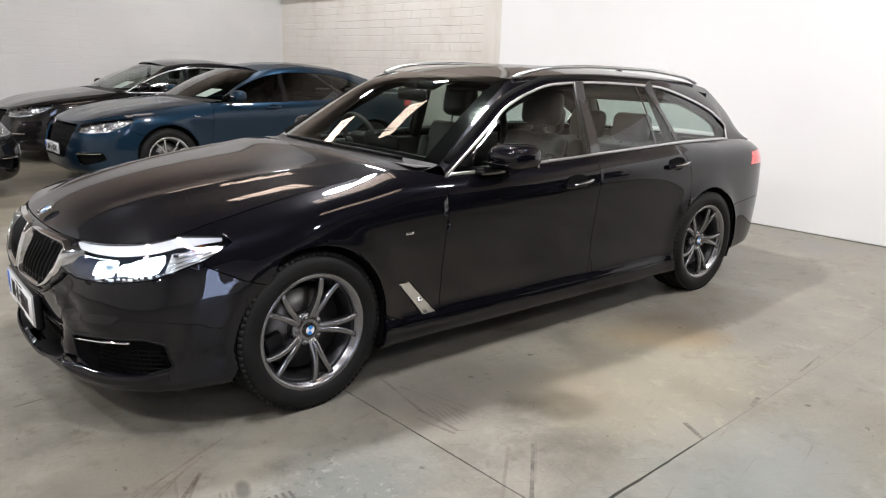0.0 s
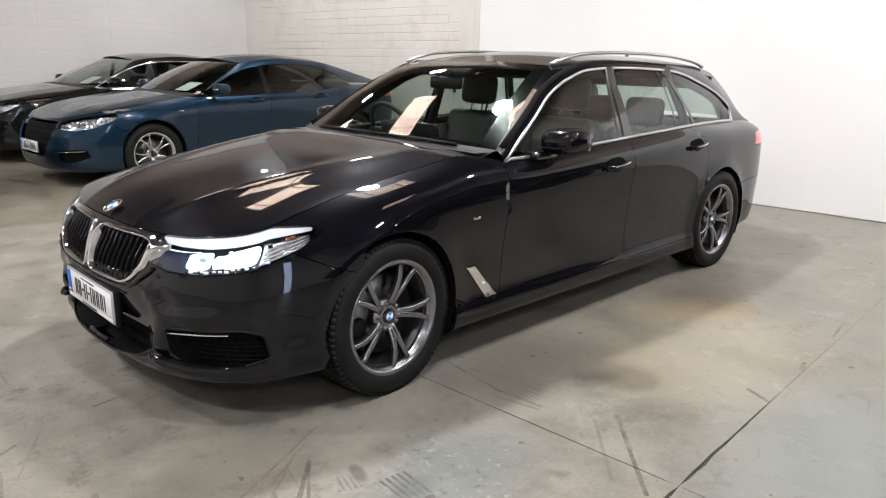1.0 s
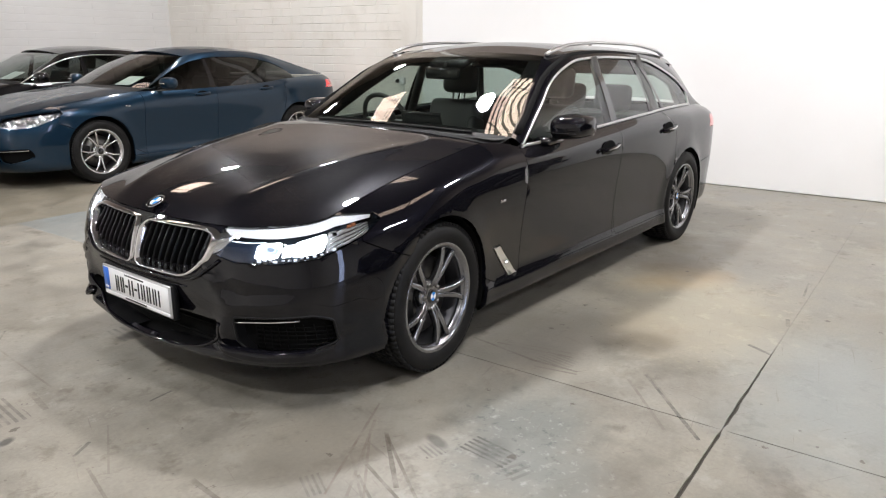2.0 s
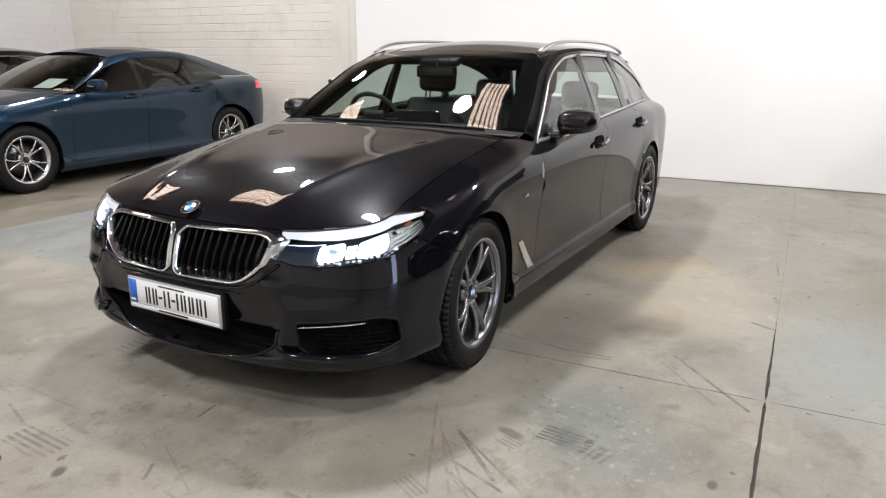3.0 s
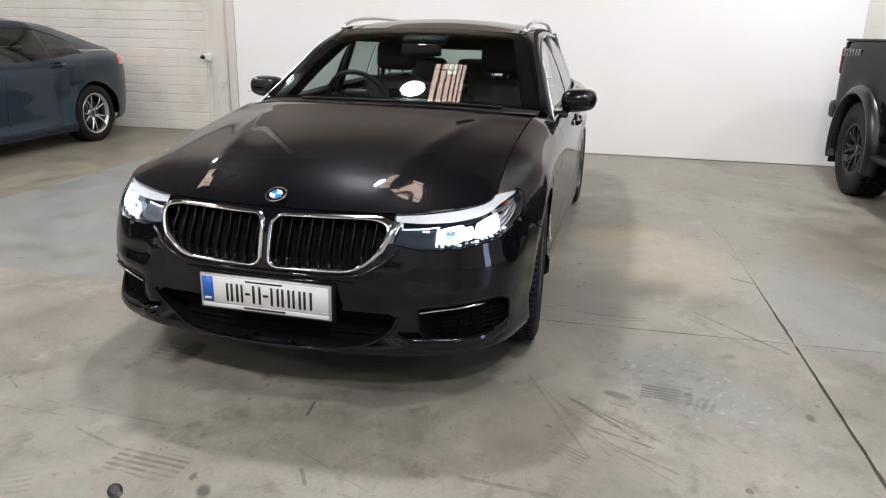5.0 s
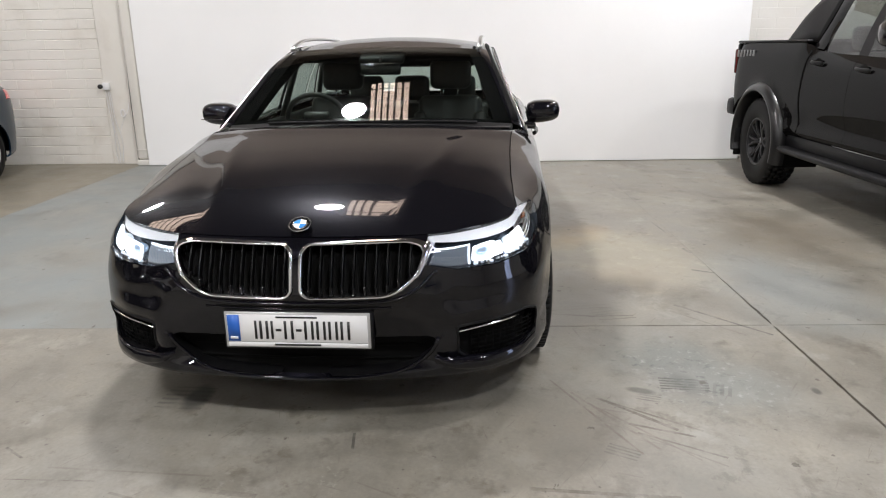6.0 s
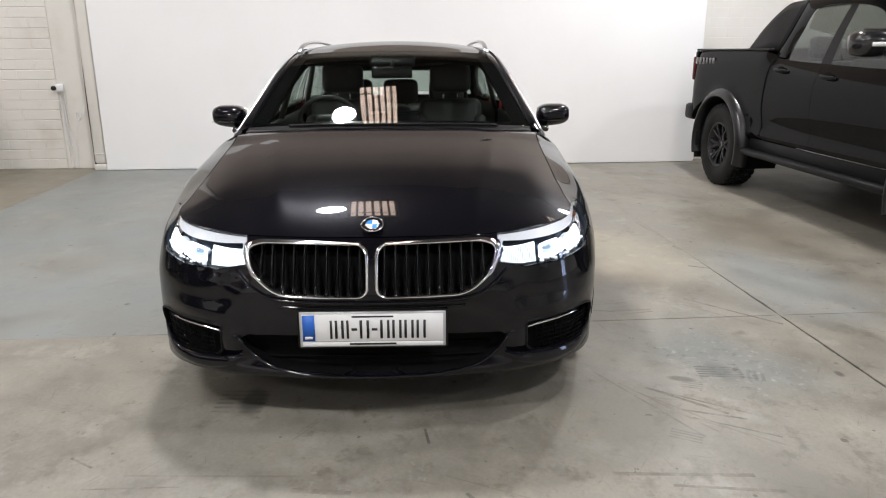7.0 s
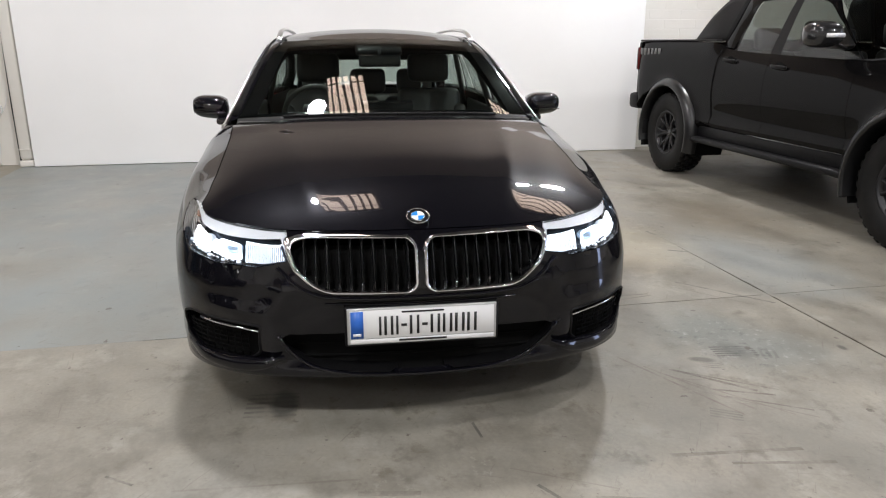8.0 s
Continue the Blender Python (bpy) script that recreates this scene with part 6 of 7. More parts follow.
def hatchback(name, label, colour, m, trim_mat, glass, bright_wheels, bumper_dark=False):
    """A five-door car with a long sloping tail."""
    car = thing(name, m, label, "car", "parked cars along the wall")
    S = Shell(
        nose=([0.15, 0.20, 0.27, 0.40, 0.55, 0.64, 0.70, 0.80], [0.84, 0.92, 0.955, 0.965, 0.94, 0.905, 0.85, 0.76]), power=([0.2, 0.5, 0.8], [3.2, 3.1, 2.7]),
        tail=([0.2, 0.4, 0.7, 0.95, 1.08], [0.80, 0.90, 0.93, 0.88, 0.80]), rear=2.95,
        zbot=([-1, 0, 0.4, 2.5, 2.9, 3.95], [0.17, 0.18, 0.16, 0.16, 0.2, 0.25]),
        ztop=([-1, -0.72, -0.5, -0.3, 0, 0.3, 0.52, 0.8, 1.5, 2.2, 2.8, 3.3, 3.95], [0.705, 0.725, 0.775, 0.825, 0.875, 0.91, 0.935, 0.93, 0.945, 0.97, 1.02, 1.045, 1.04]),
        ytop=([-1, -0.5, -0.3, -0.15, 0, 0.3, 0.52, 0.7, 1.5, 2.2, 2.8, 3.2, 3.95], [0.90, 0.90, 0.82, 0.78, 0.77, 0.775, 0.80, 0.855, 0.85, 0.83, 0.78, 0.74, 0.72]),
        width=0.926, crease=([-1, 0, 1, 2.6, 3.95], [0.66, 0.74, 0.79, 0.86, 0.88]), arches=[(0, 0.334, 0.37), (2.85, 0.334, 0.37)])
    S.taper = pchip([-1, 2.4, 3.0, 3.95], [1, 1, 0.975, 0.94])
    flat, lay = S.sheet(0.045, 20)
    lamp = [(S.u_at(z, y=v) if w == "y" else S.u_at(z, x=v), z) for w, v, z in (("y", 0.50, 0.628), ("y", 0.70, 0.612), ("x", -0.60, 0.638), ("x", -0.36, 0.745), ("x", -0.37, 0.785), ("y", 0.70, 0.755), ("y", 0.50, 0.705))]
    mouth = S.front(rounded([(0.50, 0.645), (0.44, 0.48), (0.36, 0.335), (-0.05, 0.335), (-0.05, 0.70), (0.46, 0.70)], [0.04, 0.05, 0.05, 0, 0, 0.04]))
    fog = S.front(rounded([(0.56, 0.40), (0.80, 0.42), (0.82, 0.33), (0.66, 0.27), (0.58, 0.29)], 0.03))
    for poly, tag in ((S.side(circle(0, 0.334, 0.372)), 1), (circle(2.85, 0.334, 0.372), 1), (lamp, 2), (mouth, 3), (fog, 5),
                      (S.side([(3.42, 0.88), (3.80, 0.88), (3.80, 0.99), (3.46, 0.985)]), 13),
                      ([(0.3, 0.1), (2.6, 0.1), (2.6, 0.25), (0.3, 0.25)], 9),
                      ([(S.u_at(0.64, x=-0.42), 0.64), (S.u_at(0.60, x=-0.3), 0.60), (0.3, 0.25), (0.52, 0.25), (0.54, 1.2), (S.u_at(0.8, x=-0.42), 1.2)], 6),
                      ([(0.52, 0.25), (1.50, 0.25), (1.52, 1.2), (0.54, 1.2)], 7), ([(1.50, 0.25), (2.48, 0.25), (2.62, 0.75), (2.60, 1.2), (1.52, 1.2)], 8)):
        cookie(flat, lay, poly, tag)
    for f in flat.faces:
        if f[lay] == 0 and f.calc_center_median().x > 0.9:
            f[lay] = 10
    for nm, tag in (("front_bumper", 0), ("rear_quarter", 10)):
        bm = join(shaped(flat, lay, tag, S, 1), shaped(flat, lay, tag, S, -1))
        bmesh.ops.remove_doubles(bm, verts=bm.verts[:], dist=2e-4)
        part(nm, bm, colour, car)
    for nm, tag in (("fender", 6), ("front_door", 7), ("rear_door", 8), ("sill", 9)):
        both(car, nm, flat, lay, tag, S, colour, car)
    both(car, "tail_lamp", flat, lay, 13, S, RED_LENS, car, "red tail lamp", lip=0.03)
    both(car, "lamp_shield", flat, lay, 13, S, DARK, car, lip=-0.030, sink=0.034)
    g = part("grille", join(shaped(flat, lay, 3, S, 1, gap=0, lip=0, sink=0.05), shaped(flat, lay, 3, S, -1, gap=0, lip=0, sink=0.05)), DARK, car, "black grille")
    for k in range(5):
        z = 0.40 + 0.056 * k
        ym = 0.36 + 0.12 * (z - 0.335) / 0.3
        part("grille_bar", tube([(S.at(S.u_at(z, y=abs(y)), z).x + 0.038, y, z) for y in np.linspace(-ym, ym, 15)], 0.008, 0.006, 6), DARK, g)
    for side in (1, -1):
        h = part("headlamp", shaped(flat, lay, 2, S, side, gap=0.001, lip=0, sink=0.05), mat("lamp_reflector", (0.75, 0.76, 0.78), 0.22, 0.9), car, "clear unlit headlamp")
        part("lamp_lens", shaped(flat, lay, 2, S, side, gap=0.002, lip=0.005), LENS, h)
        for i, y in enumerate((0.58, 0.66, 0.74)):
            p, n = on_shell(S, S.u_at(0.685, y=y), 0.680 + 0.012 * i, 0.025, side)
            part("projector", moved(revolve([(0.0005, 0.014), (0.022, 0.008), (0.03, -0.006)], 18, "Z"), aim(p, n)), CHROME, h)
        for i in range(5):
            p, n = on_shell(S, S.u_at(0.72, x=-0.60 + 0.04 * i), 0.70 + 0.010 * i, 0.02, side)
            part("reflector_rib", moved(box(-0.014, -0.014, -0.01, 0.014, 0.014, 0.006, 0.003, 1), aim(p, n)), CHROME, h)
        rnd = random.Random(11)
        for i in range(22):
            u = S.u_at(0.69, y=0.53) + (S.u_at(0.72, x=-0.47) - S.u_at(0.69, y=0.53)) * (i + 0.5) / 22
            lo, hi = spans(lamp, u) or (0.64, 0.72)
            p, n = on_shell(S, u, lo + (hi - lo) * rnd.uniform(0.2, 0.8), 0.022, side)
            n = (n + Vector((rnd.gauss(0, 0.35), rnd.gauss(0, 0.35), rnd.gauss(0.1, 0.35)))).normalized()
            part("reflector_facet", moved(box(-0.013, -0.013, -0.004, 0.013, 0.013, 0.003, 0.002, 1), aim(p, n)), CHROME, h)
        f = part("fog_recess", shaped(flat, lay, 5, S, side, gap=0, lip=0, sink=0.05), DARK, car)
        part("fog_strip", tube([(S.at(S.u_at(0.395, y=y), 0.395).x + 0.002, y * side, 0.39 + 0.06 * (y - 0.57)) for y in np.linspace(0.58, 0.79, 9)], 0.014, 0.014, 6), CHROME, f)
    front = [S.at(u, S.ztop(u)) for u in np.linspace(-0.43, -1, 16)]
    front = front + [Vector((p.x, -p.y, p.z)) for p in front[-2::-1]]
    sidec = [S.at(u, S.ztop(u)) for u in np.linspace(-0.43, 0.5, 18)]
    back = [Vector(p) for p in ((0.5, 0.80, 0.943), (0.36, 0.5, 0.972), (0.31, 0, 0.985), (0.36, -0.5, 0.972), (0.5, -0.80, 0.943))]

    def swell(u, v, p):
        a = abs(2 * v - 1)
        return Vector((0, 0, 0.06 * (1 - a ** 4) * (1 - (1 - u) ** 4) * (1 - u) ** 0.9 + 0.014 * math.exp(-abs(abs(p.y) - 0.42 - 0.15 * u) / 0.06) * min(1, 5 * u) * (1 - u)))
    part("bonnet", trim(facing(grid(coons(spline3(front), spline3(back), spline3(sidec), spline3(flip(sidec)), 26, 30, swell)), (0, 0, 0))), colour, car)
    P = dict(
        base=[(0.66, 0.775, 0.955), (0.50, 0.5, 0.982), (0.42, 0, 0.992)], top=[(1.30, 0.585, 1.305), (1.24, 0.3, 1.33), (1.22, 0, 1.338)],
        roof=[(1.30, 0.585, 1.305), (1.6, 0.59, 1.352), (2.0, 0.585, 1.370), (2.5, 0.565, 1.335)], roof_back=[(2.5, 0.565, 1.335), (2.52, 0.3, 1.355), (2.53, 0, 1.36)],
        low=[(0.60, 0.845, 0.945), (0.90, 0.77, 1.09), (1.15, 0.715, 1.195), (1.40, 0.68, 1.262), (1.75, 0.665, 1.298), (2.1, 0.665, 1.298), (2.45, 0.67, 1.25), (2.74, 0.69, 1.16), (2.90, 0.72, 1.065), (3.5, 0.68, 1.055)],
        up=[(0.66, 0.775, 0.955), (0.92, 0.70, 1.115), (1.12, 0.64, 1.215), (1.30, 0.585, 1.305), (1.6, 0.59, 1.352), (2.0, 0.585, 1.370), (2.5, 0.565, 1.335), (2.9, 0.555, 1.25), (3.25, 0.56, 1.155), (3.6, 0.60, 1.065)],
        tip=9, hatch=(6 / 9, 1.0), hatch_bow=0.05,
        panes=(("door_glass", 0.66, 0.66, 1.49, 1.50, glass), ("pillar_trim", 1.49, 1.50, 1.56, 1.555, GLOSS_BLACK), ("door_glass", 1.56, 1.555, 2.30, 2.25, glass), ("divider", 2.30, 2.25, 2.33, 2.28, GLOSS_BLACK), ("quarter_glass", 2.33, 2.28, 2.89, 2.89, glass)))
    greenhouse(car, S, P, colour, CLEAR, trim_mat)
    part("cowl", facing(grid(coons(spline3([p - Vector((0, 0, 0.01)) for p in back]), spline3(P["base"] + flip(P["base"][-2::-1])), spline3([(0.5, 0.80, 0.933), (0.66, 0.775, 0.955)]), spline3([(0.5, -0.80, 0.933), (0.66, -0.775, 0.955)]), 4, 16)), (0.5, 0, 0)), PLASTIC, car)
    deck = [[Vector((S.at(u, S.ztop(u)).x, S.at(u, S.ztop(u)).y * k, S.ztop(u) - 0.002)) for k in np.linspace(-1, 1, 5)] for u in np.linspace(2.95, 3.94, 12)]
    part("tailgate", facing(grid(deck), (3.4, 0, 0.5)), colour, car)
    outer_parts(car, S, colour, 0.80, 1.02, ((1.30, 0.875), (2.28, 0.905)))
    liners(car, (0, 2.85), 0.375, 0.5, 0.88, 0.334)
    part("underbody", box(0.40, -0.82, 0.16, 2.46, 0.82, 0.22, 0.02), DARK, car)
    part("front_block", box(-0.66, -0.6, 0.18, 0.4, 0.6, 0.55, 0.03), DARK, car)
    part("rear_block", box(2.4, -0.56, 0.2, 3.5, 0.56, 0.6, 0.03), DARK, car)
    for x in (0, 2.85):
        for side in (1, -1):
            wheel(car, x, 0.795 * side, 0.334, 0.232, 0.235, turn=8, pairs=5, split=0.13, twist=0.0, arm=0.75, rim_mat=RIM_BRIGHT if bright_wheels else RIM)
    for y in (0.37, -0.37):
        seat(car, 1.35, y)
        seat(car, 2.15, y, 0.56, True)
    part("dashboard", facing(grid([[Vector((x, y, z)) for y in np.linspace(-0.75, 0.75, 9)] for x, z in ((0.50, 0.955), (0.80, 0.95), (0.88, 0.90), (0.86, 0.6))]), (0.5, 0, 0.4)), LEATHER, car)
    part("parcel_shelf", box(2.42, -0.70, 0.985, 3.25, 0.70, 1.005, 0.008), LEATHER, car)
    part("cabin_floor", box(0.42, -0.78, 0.23, 3.3, 0.78, 0.30), DARK, car)
    number_plate(car, front_facing(-0.975, 0.42), 0.5, 0.115)
    part("side_mark", moved(box(-0.03, -0.004, 0, 0.03, 0.006, 0.004, 0.001, 1), Matrix.Translation((0.33, -(S.half(0.33, 0.79) + 0.0005), 0.79)) @ pose(0, 0, 0, 90, 0, 0)), CHROME, car)
    return car


BLUE_AT = ROOM @ pose(1.625, 5.60, 0)
DARK_AT = ROOM @ pose(1.48, 8.15, 0)
hatchback("hatchback_car", "metallic blue hatchback with bright alloy wheels parked by the wall", PAINT_BLUE, BLUE_AT, None, thin_glass("dark_tint", (0.065, 0.075, 0.07)), True)
saloon = hatchback("saloon_car", "near-black saloon with bright window line parked beside the wall", PAINT_BLACK, DARK_AT, SATIN, thin_glass("mid_tint", (0.35, 0.38, 0.37)), True)
facing_car = copy_thing(saloon, ROOM @ pose(-0.69, 5.64, 0, 0, 0, 180))
tagged(facing_car, "black car parked nose to nose with the blue hatchback")
for at in (BLUE_AT, DARK_AT):
    bm = grid([[(0, y, 0), (0.105, y, 0.045), (0.21, y, 0.09)] for y in np.linspace(-0.15, 0.15, 4)])
    solid("paper_sheet", thick(bm, 0.002), mat("paper", (0.75, 0.76, 0.74), 0.7), "white paper sheet lying under the windscreen", "paper", at @ pose(0.66, -0.30, 0.985), "window papers")


FLARE = mat("satin_black_flare", (0.006, 0.006, 0.0065), 0.32)
bump(FLARE, noisy(FLARE, 300.0), 0.08, 0.002)
DULL_SILVER = mat("dull_silver", (0.11, 0.11, 0.11), 0.4)


def pickup():
    car = thing("pickup_truck", ROOM @ pose(0.76, -4.44, 0), "black double-cab pickup truck with wide arches and knobbly tyres", "truck")
    B = paint("truck_black_paint", (0.0025, 0.0024, 0.0025), metal=0.0, coat=0.32)
    R = 0.425
    S = Shell(
        nose=([0.45, 0.55, 0.7, 0.9, 1.0, 1.1, 1.2], [0.80, 0.90, 0.93, 0.92, 0.90, 0.84, 0.76]), power=([0.5, 1.1], [3.6, 3.2]),
        tail=([0.45, 0.7, 1.0, 1.4], [0.98, 1.0, 1.0, 1.0]), rear=3.20,
        zbot=([-1, 0, 0.5, 2.6, 3.2, 4.2], [0.50, 0.52, 0.54, 0.54, 0.58, 0.62]),
        ztop=([-1, -0.5, -0.2, 0, 0.4, 0.62, 0.9, 1.6, 2.36, 2.46, 2.6, 3.2, 4.2], [1.05, 1.10, 1.14, 1.17, 1.22, 1.245, 1.25, 1.27, 1.31, 1.35, 1.37, 1.375, 1.37]),
        ytop=([-1, -0.5, 0, 0.5, 0.8, 2.4, 2.6, 4.2], [0.88, 0.88, 0.80, 0.81, 0.845, 0.845, 0.87, 0.87]),
        width=0.935, crease=([-1, 0, 1, 2.4, 4.2], [0.80, 0.85, 0.88, 0.92, 0.95]), arches=[(0, 0.43, 0.50), (3.22, 0.43, 0.50)], bulge=0.06)
    S.tail_power = 9.0
    flat, lay = S.sheet(0.05, 18)
    for poly, tag in ((S.side(circle(0, 0.43, 0.50)), 1), (circle(3.22, 0.43, 0.50, 40), 1), (S.front(rounded([(0.86, 0.97), (0.62, 0.93), (0.6, 1.08), (0.80, 1.1)], 0.02)), 2),
                      (S.front([(0.56, 1.02), (0.56, 0.72), (-0.05, 0.72), (-0.05, 1.02)]), 3),
                      ([(0.62, 0.2), (1.63, 0.2), (1.68, 1.5), (0.66, 1.5)], 7), ([(1.63, 0.2), (2.50, 0.2), (2.44, 0.8), (2.42, 1.6), (1.68, 1.5)], 8)):
        cookie(flat, lay, poly, tag)
    for f in flat.faces:
        if f[lay] == 0 and f.calc_center_median().x > 0.9:
            f[lay] = 10
    for nm, tag in (("front_body", 0), ("load_bed", 10)):
        bm = join(shaped(flat, lay, tag, S, 1), shaped(flat, lay, tag, S, -1))
        bmesh.ops.remove_doubles(bm, verts=bm.verts[:], dist=2e-4)
        part(nm, bm, B, car)
    both(car, "front_door", flat, lay, 7, S, B, car)
    both(car, "rear_door", flat, lay, 8, S, B, car)
    part("grille", join(shaped(flat, lay, 3, S, 1, gap=0, lip=0, sink=0.04), shaped(flat, lay, 3, S, -1, gap=0, lip=0, sink=0.04)), DARK, car)
    for side in (1, -1):
        h = part("headlamp", shaped(flat, lay, 2, S, side, gap=0, lip=0, sink=0.03), mat("truck_reflector", (0.5, 0.5, 0.5), 0.3, 0.8), car)
        part("lamp_lens", shaped(flat, lay, 2, S, side, gap=0.001, lip=0.004), LENS, h)
    front = [S.at(u, S.ztop(u)) for u in np.linspace(-0.43, -1, 12)]
    front = front + [Vector((p.x, -p.y, p.z)) for p in front[-2::-1]]
    sidec = [S.at(u, S.ztop(u)) for u in np.linspace(-0.43, 0.6, 14)]
    back = [Vector(p) for p in ((0.6, 0.83, 1.243), (0.5, 0.4, 1.275), (0.48, 0, 1.285), (0.5, -0.4, 1.275), (0.6, -0.83, 1.243))]
    part("bonnet", trim(facing(grid(coons(spline3(front), spline3(back), spline3(sidec), spline3(flip(sidec)), 18, 20, lambda u, v, p: Vector((0, 0, 0.05 * (1 - abs(2 * v - 1) ** 4) * (1 - (1 - u) ** 3) * (1 - u))))), (0, 0, 0.3))), B, car)
    glass = thin_glass("truck_tint", (0.42, 0.46, 0.44))
    P = dict(
        base=[(0.70, 0.80, 1.25), (0.55, 0.4, 1.28), (0.52, 0, 1.29)], top=[(1.28, 0.64, 1.770), (1.22, 0.3, 1.795), (1.20, 0, 1.800)],
        roof=[(1.28, 0.64, 1.770), (1.6, 0.655, 1.815), (2.0, 0.655, 1.820), (2.37, 0.645, 1.800)], roof_back=[(2.37, 0.645, 1.800), (2.39, 0.3, 1.820), (2.40, 0, 1.825)],
        low=[(0.66, 0.842, 1.252), (0.88, 0.79, 1.42), (1.08, 0.745, 1.56), (1.28, 0.71, 1.685), (1.6, 0.70, 1.730), (1.9, 0.70, 1.730), (2.10, 0.705, 1.720), (2.20, 0.735, 1.58), (2.27, 0.845, 1.31)],
        up=[(0.70, 0.80, 1.25), (0.90, 0.75, 1.42), (1.09, 0.695, 1.58), (1.28, 0.64, 1.770), (1.6, 0.655, 1.815), (1.95, 0.655, 1.820), (2.37, 0.645, 1.800), (2.44, 0.74, 1.55), (2.48, 0.83, 1.33)],
        tip=9, hatch=(6 / 8, 1.0), hatch_bow=0.02,
        panes=(("door_glass", 0.72, 0.72, 1.60, 1.56, glass), ("pillar_trim", 1.60, 1.56, 1.74, 1.66, PLASTIC), ("door_glass", 1.74, 1.66, 2.24, 2.14, glass), ("pillar_trim", 2.24, 2.14, 2.28, 2.2, B)))
    greenhouse(car, S, P, B, glass)
    part("cowl", facing(grid(coons(spline3([p - Vector((0, 0, 0.01)) for p in back]), spline3(P["base"] + flip(P["base"][-2::-1])), spline3([(0.6, 0.83, 1.233), (0.70, 0.80, 1.25)]), spline3([(0.6, -0.83, 1.233), (0.70, -0.80, 1.25)]), 4, 12)), (0.6, 0, 0)), PLASTIC, car)
    outer_parts(car, S, PLASTIC, 0.89, 1.425, ((1.50, 1.165), (2.22, 1.20)), 1.45, mat("mirror_black", (0.02, 0.02, 0.021), 0.24, 0.3, 0.6))
    # arches, steps, bed cover, roll bar
    for side in (1, -1):
        for cx in (0, 3.22):
            rows = []
            for a in np.linspace(-0.30, math.pi + 0.30, 36):
                c, s = math.cos(a), math.sin(a)
                rows.append([(cx + r * c, side * y, 0.43 + r * s) for r, y in ((0.485, 0.86), (0.487, 1.0), (0.495, 1.014), (0.515, 1.012), (0.555, 0.985), (0.575, 0.94), (0.57, 0.90))])
            part("wheel_arch_flare", facing(grid(rows), (cx, 0, 0.43)), FLARE, car)
        part("side_step", moved(box(0.52, 0.80, 0.40, 2.66, 0.985, 0.455, 0.02, 3), Matrix.Diagonal((1, side, 1, 1))), PLASTIC, car)
        part("sill_cover", moved(box(0.5, 0.78, 0.44, 2.72, 0.90, 0.58, 0.02), Matrix.Diagonal((1, side, 1, 1))), PLASTIC, car)
        part("sill_trim", tube([(0.64, side * 0.905, 0.565), (1.6, side * 0.905, 0.562), (2.46, side * 0.905, 0.58)], 0.006, 0.006, 6), SATIN, car)
        bar = strip(spline3([(2.44, 0.82, 1.385), (2.66, 0.865, 1.385), (2.895, 0.87, 1.385)]), spline3([(2.35, 0.652, 1.812), (2.58, 0.662, 1.802), (2.79, 0.77, 1.62), (2.91, 0.868, 1.40)]), 14, 6, 0.004)
        bm = facing(grid(bar if side > 0 else mirror_rows(bar)), (2.5, 0, 1.4))
        bmesh.ops.solidify(bm, geom=bm.faces[:], thickness=0.03)
        part("roll_bar", bm, PLASTIC, car)
        for i, w in enumerate((0.05, 0.045, 0.04, 0.045, 0.05, 0.05)):
            part("bed_mark", moved(box(-w * 0.7 + 0.006, -0.036, 0, w * 0.7 - 0.006, 0.036, 0.002), Matrix.Translation((3.58 + 0.082 * i, side * (S.half(3.6, 1.27) + 0.004), 1.265)) @ pose(0, 0, 0, -90 * side, 0, 0)), DULL_SILVER, car)
        part("tail_lamp", moved(box(4.12, 0.83, 1.05, 4.175, 0.888, 1.31, 0.02), Matrix.Diagonal((1, side, 1, 1))), DULL_RED, car)
        part("mud_flap", moved(box(3.70, 0.74, 0.22, 3.715, 0.98, 0.52, 0.004), Matrix.Diagonal((1, side, 1, 1))), PLASTIC, car)
    for side in (1, -1):
        part("cab_gap", tube([(2.435 + 0.03 * (0.9 - z), side * (S.half(2.43, z) + 0.001), z) for z in np.linspace(0.60, 1.30, 12)], 0.012, 0.012, 6, up=(0, 1, 0)), DARK, car)
    part("bed_cover", box(2.5, -0.885, 1.372, 4.11, 0.885, 1.395, 0.012), PLASTIC, car)
    part("rear_bumper", box(4.08, -0.88, 0.60, 4.32, 0.88, 0.78, 0.04), PLASTIC, car)
    part("tail_board", box(4.10, -0.86, 0.75, 4.18, 0.86, 1.37, 0.02), B, car)
    liners(car, (0, 3.22), 0.505, 0.55, 0.95, 0.43)
    part("chassis", box(-0.7, -0.5, 0.42, 4.1, 0.5, 0.62, 0.03), DARK, car)
    part("cabin_floor", box(0.5, -0.80, 0.56, 2.5, 0.80, 0.66), DARK, car)
    for y in (0.4, -0.4):
        s = seat(car, 1.25, y)
        s.location.z = 0.32
        s = seat(car, 1.95, y, 0.56, True)
        s.location.z = 0.34
    part("dashboard", box(0.62, -0.76, 0.9, 0.92, 0.76, 1.22, 0.06, 3), LEATHER, car)
    for x in (0, 3.22):
        for side in (1, -1):
            wheel(car, x, 0.82 * side, R, 0.225, 0.285, turn=5, pairs=6, split=0.12, twist=0.0, rim_mat=mat("truck_rim", (0.03, 0.03, 0.032), 0.35, 0.6), fat=True)
    return car


pickup()


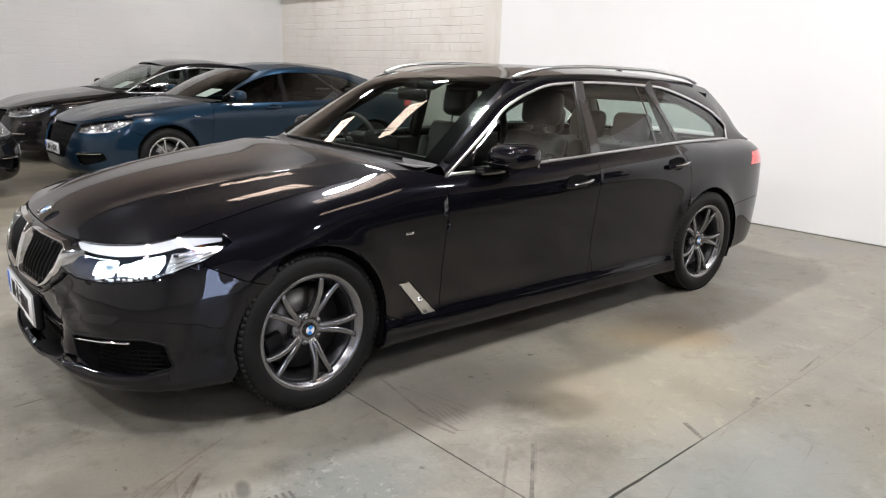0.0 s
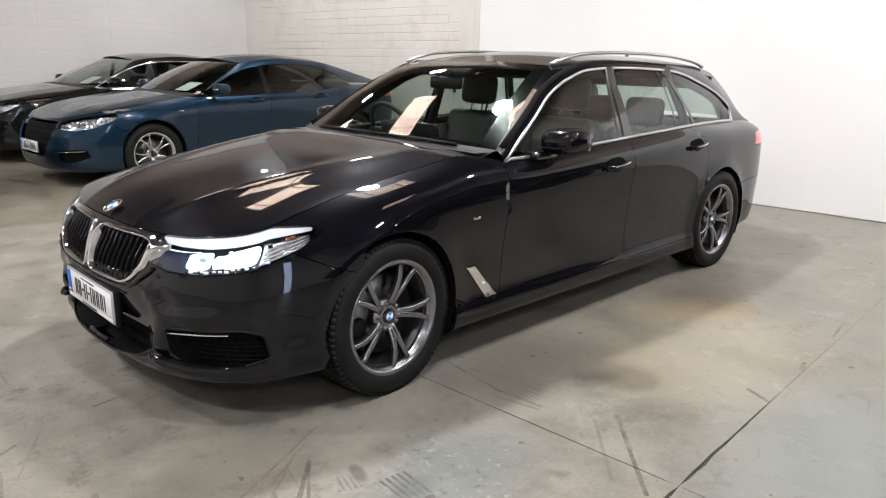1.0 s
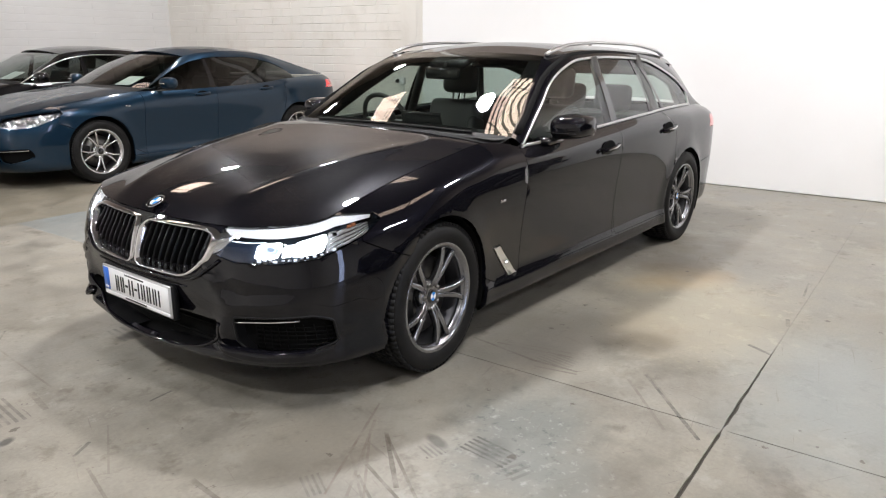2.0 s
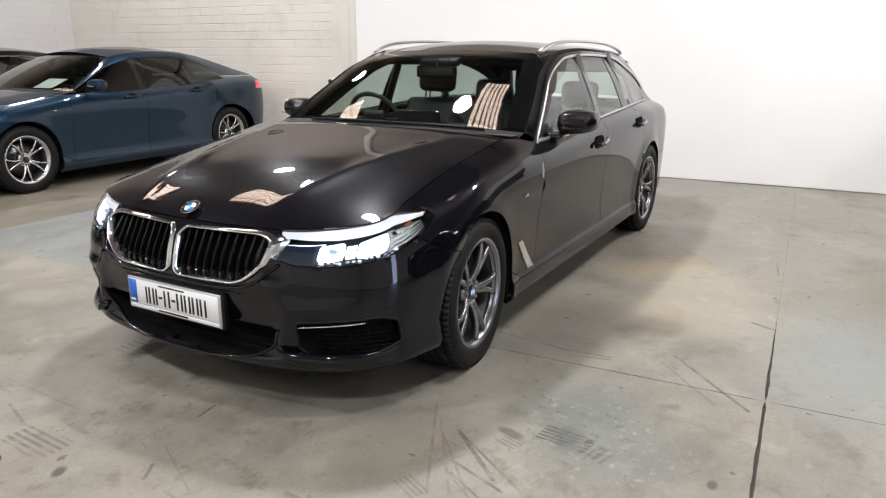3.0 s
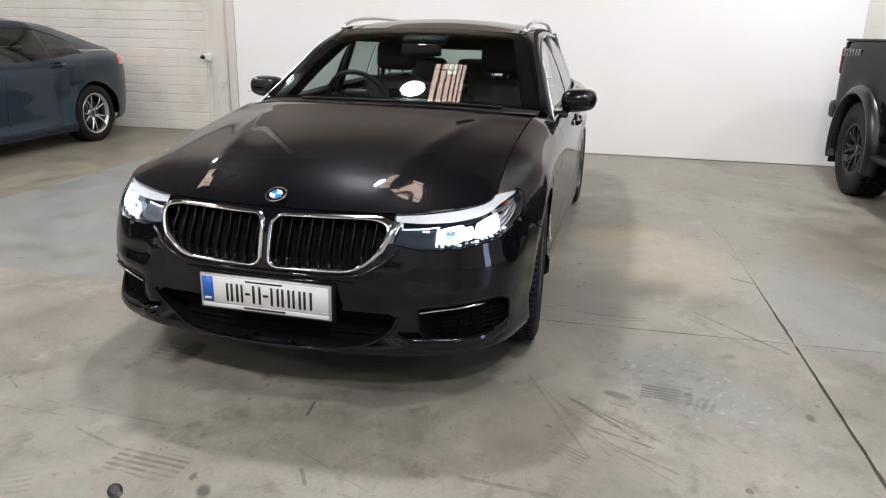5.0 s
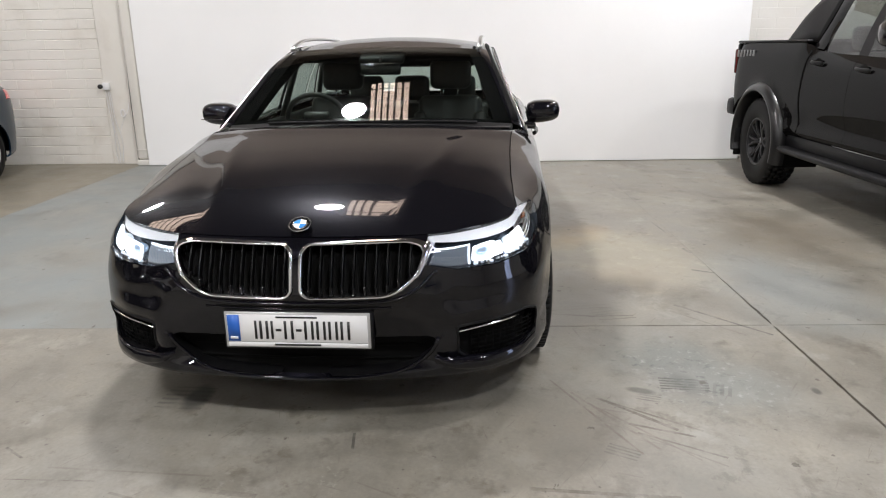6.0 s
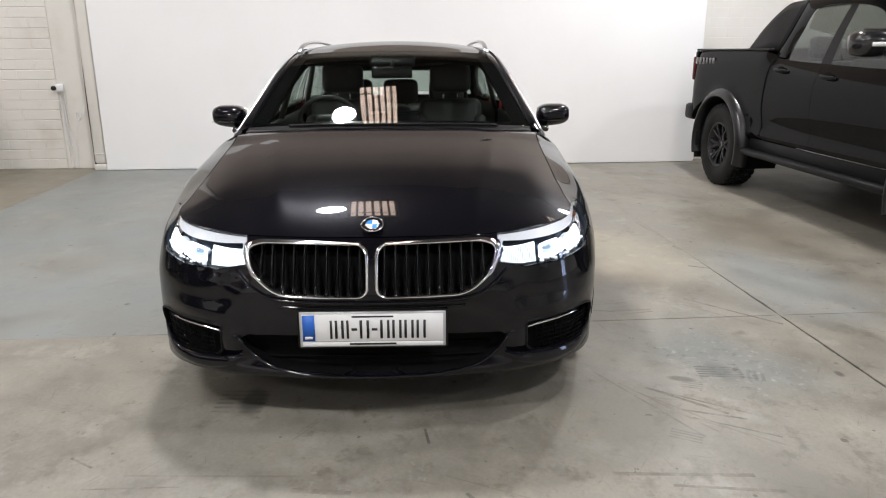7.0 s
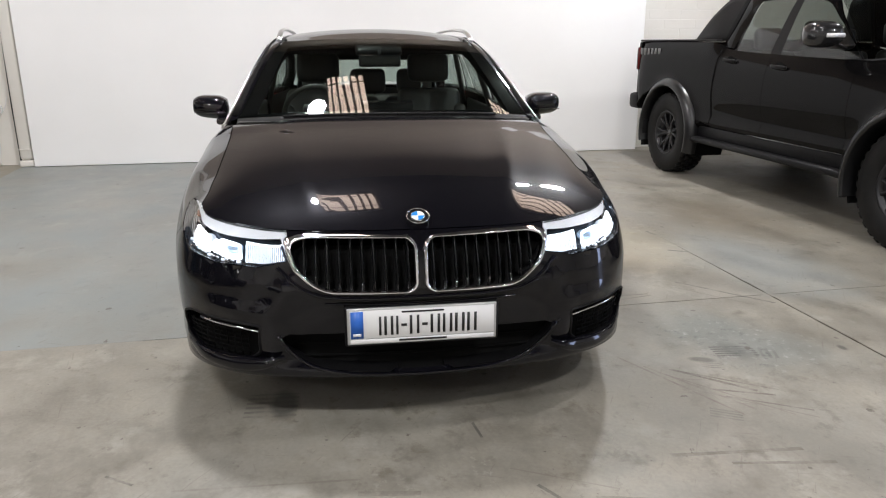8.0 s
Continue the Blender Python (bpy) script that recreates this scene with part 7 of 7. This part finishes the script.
# ---- the bricks, last ----
brick = brick_mesh(LONG - 0.001, COURSE - 0.007, 0.005)
cut = brick_mesh(LONG / 2 - 0.001, COURSE - 0.007, 0.005)
for row in range(22):
    z = COURSE * (row + 0.5)
    y = 3.91 + (0 if row % 2 else -LONG / 2) + LONG / 2
    while y < 9.1:
        if y - LONG / 2 > 3.89:
            b = new("brick", brick)
            b.parent = wall_e
            b.matrix_local = Matrix.Translation((5.7405, y, z))
        else:
            b = new("brick", cut)
            b.parent = wall_e
            b.matrix_local = Matrix.Translation((5.7405, y + LONG / 4, z))
        y += LONG


def course_sheet(along, rows, axis, at, LONG=LONG):
    """Far courses of bricks, joined."""
    vs, fs = [], []
    c, d = 0.003, 0.0022
    for row in range(*rows):
        z0, z1 = COURSE * row + 0.0013, COURSE * (row + 1) - 0.0013
        a = along[0] + (0 if row % 2 else -LONG / 2)
        while a < along[1]:
            a0, a1 = max(a + 0.0005, along[0]), min(a + LONG - 0.0005, along[1])
            if a1 - a0 > 0.03:
                k = len(vs)
                q = [(a0, z0), (a1, z0), (a1, z1), (a0, z1)]
                i = [(a0 + c, z0 + c), (a1 - c, z0 + c), (a1 - c, z1 - c), (a0 + c, z1 - c)]
                for pts, off in ((q, 0), (i, -d)):
                    vs += [(at + off, p, z) if axis == "x" else (p, at + off, z) for p, z in pts]
                f = [(7, 6, 5, 4), (0, 4, 5, 1), (1, 5, 6, 2), (2, 6, 7, 3), (3, 7, 4, 0)]
                fs += [tuple(k + n for n in (t if axis == "x" else t[::-1])) for t in f]
            a += LONG
    me = bpy.data.meshes.new("brickwork")
    me.from_pydata(vs, [], fs)
    me.materials.append(BRICK if axis == "x" else WALL_GREY)
    return me


for wall, along, rows, axis, at in ((wall_e, (-10.9, -3.93), (0, 40), "x", 5.7405), (wall_e, (3.91, 9.28), (22, 44), "x", 5.7405), (wall_n, (-8.9, 5.72), (0, 44), "y", 9.2995)):
    ob = new("brickwork", course_sheet(along, rows, axis, at, 2.2 if axis == "y" else LONG))
    ob.parent = wall
    tagged(ob, kind="stuff")
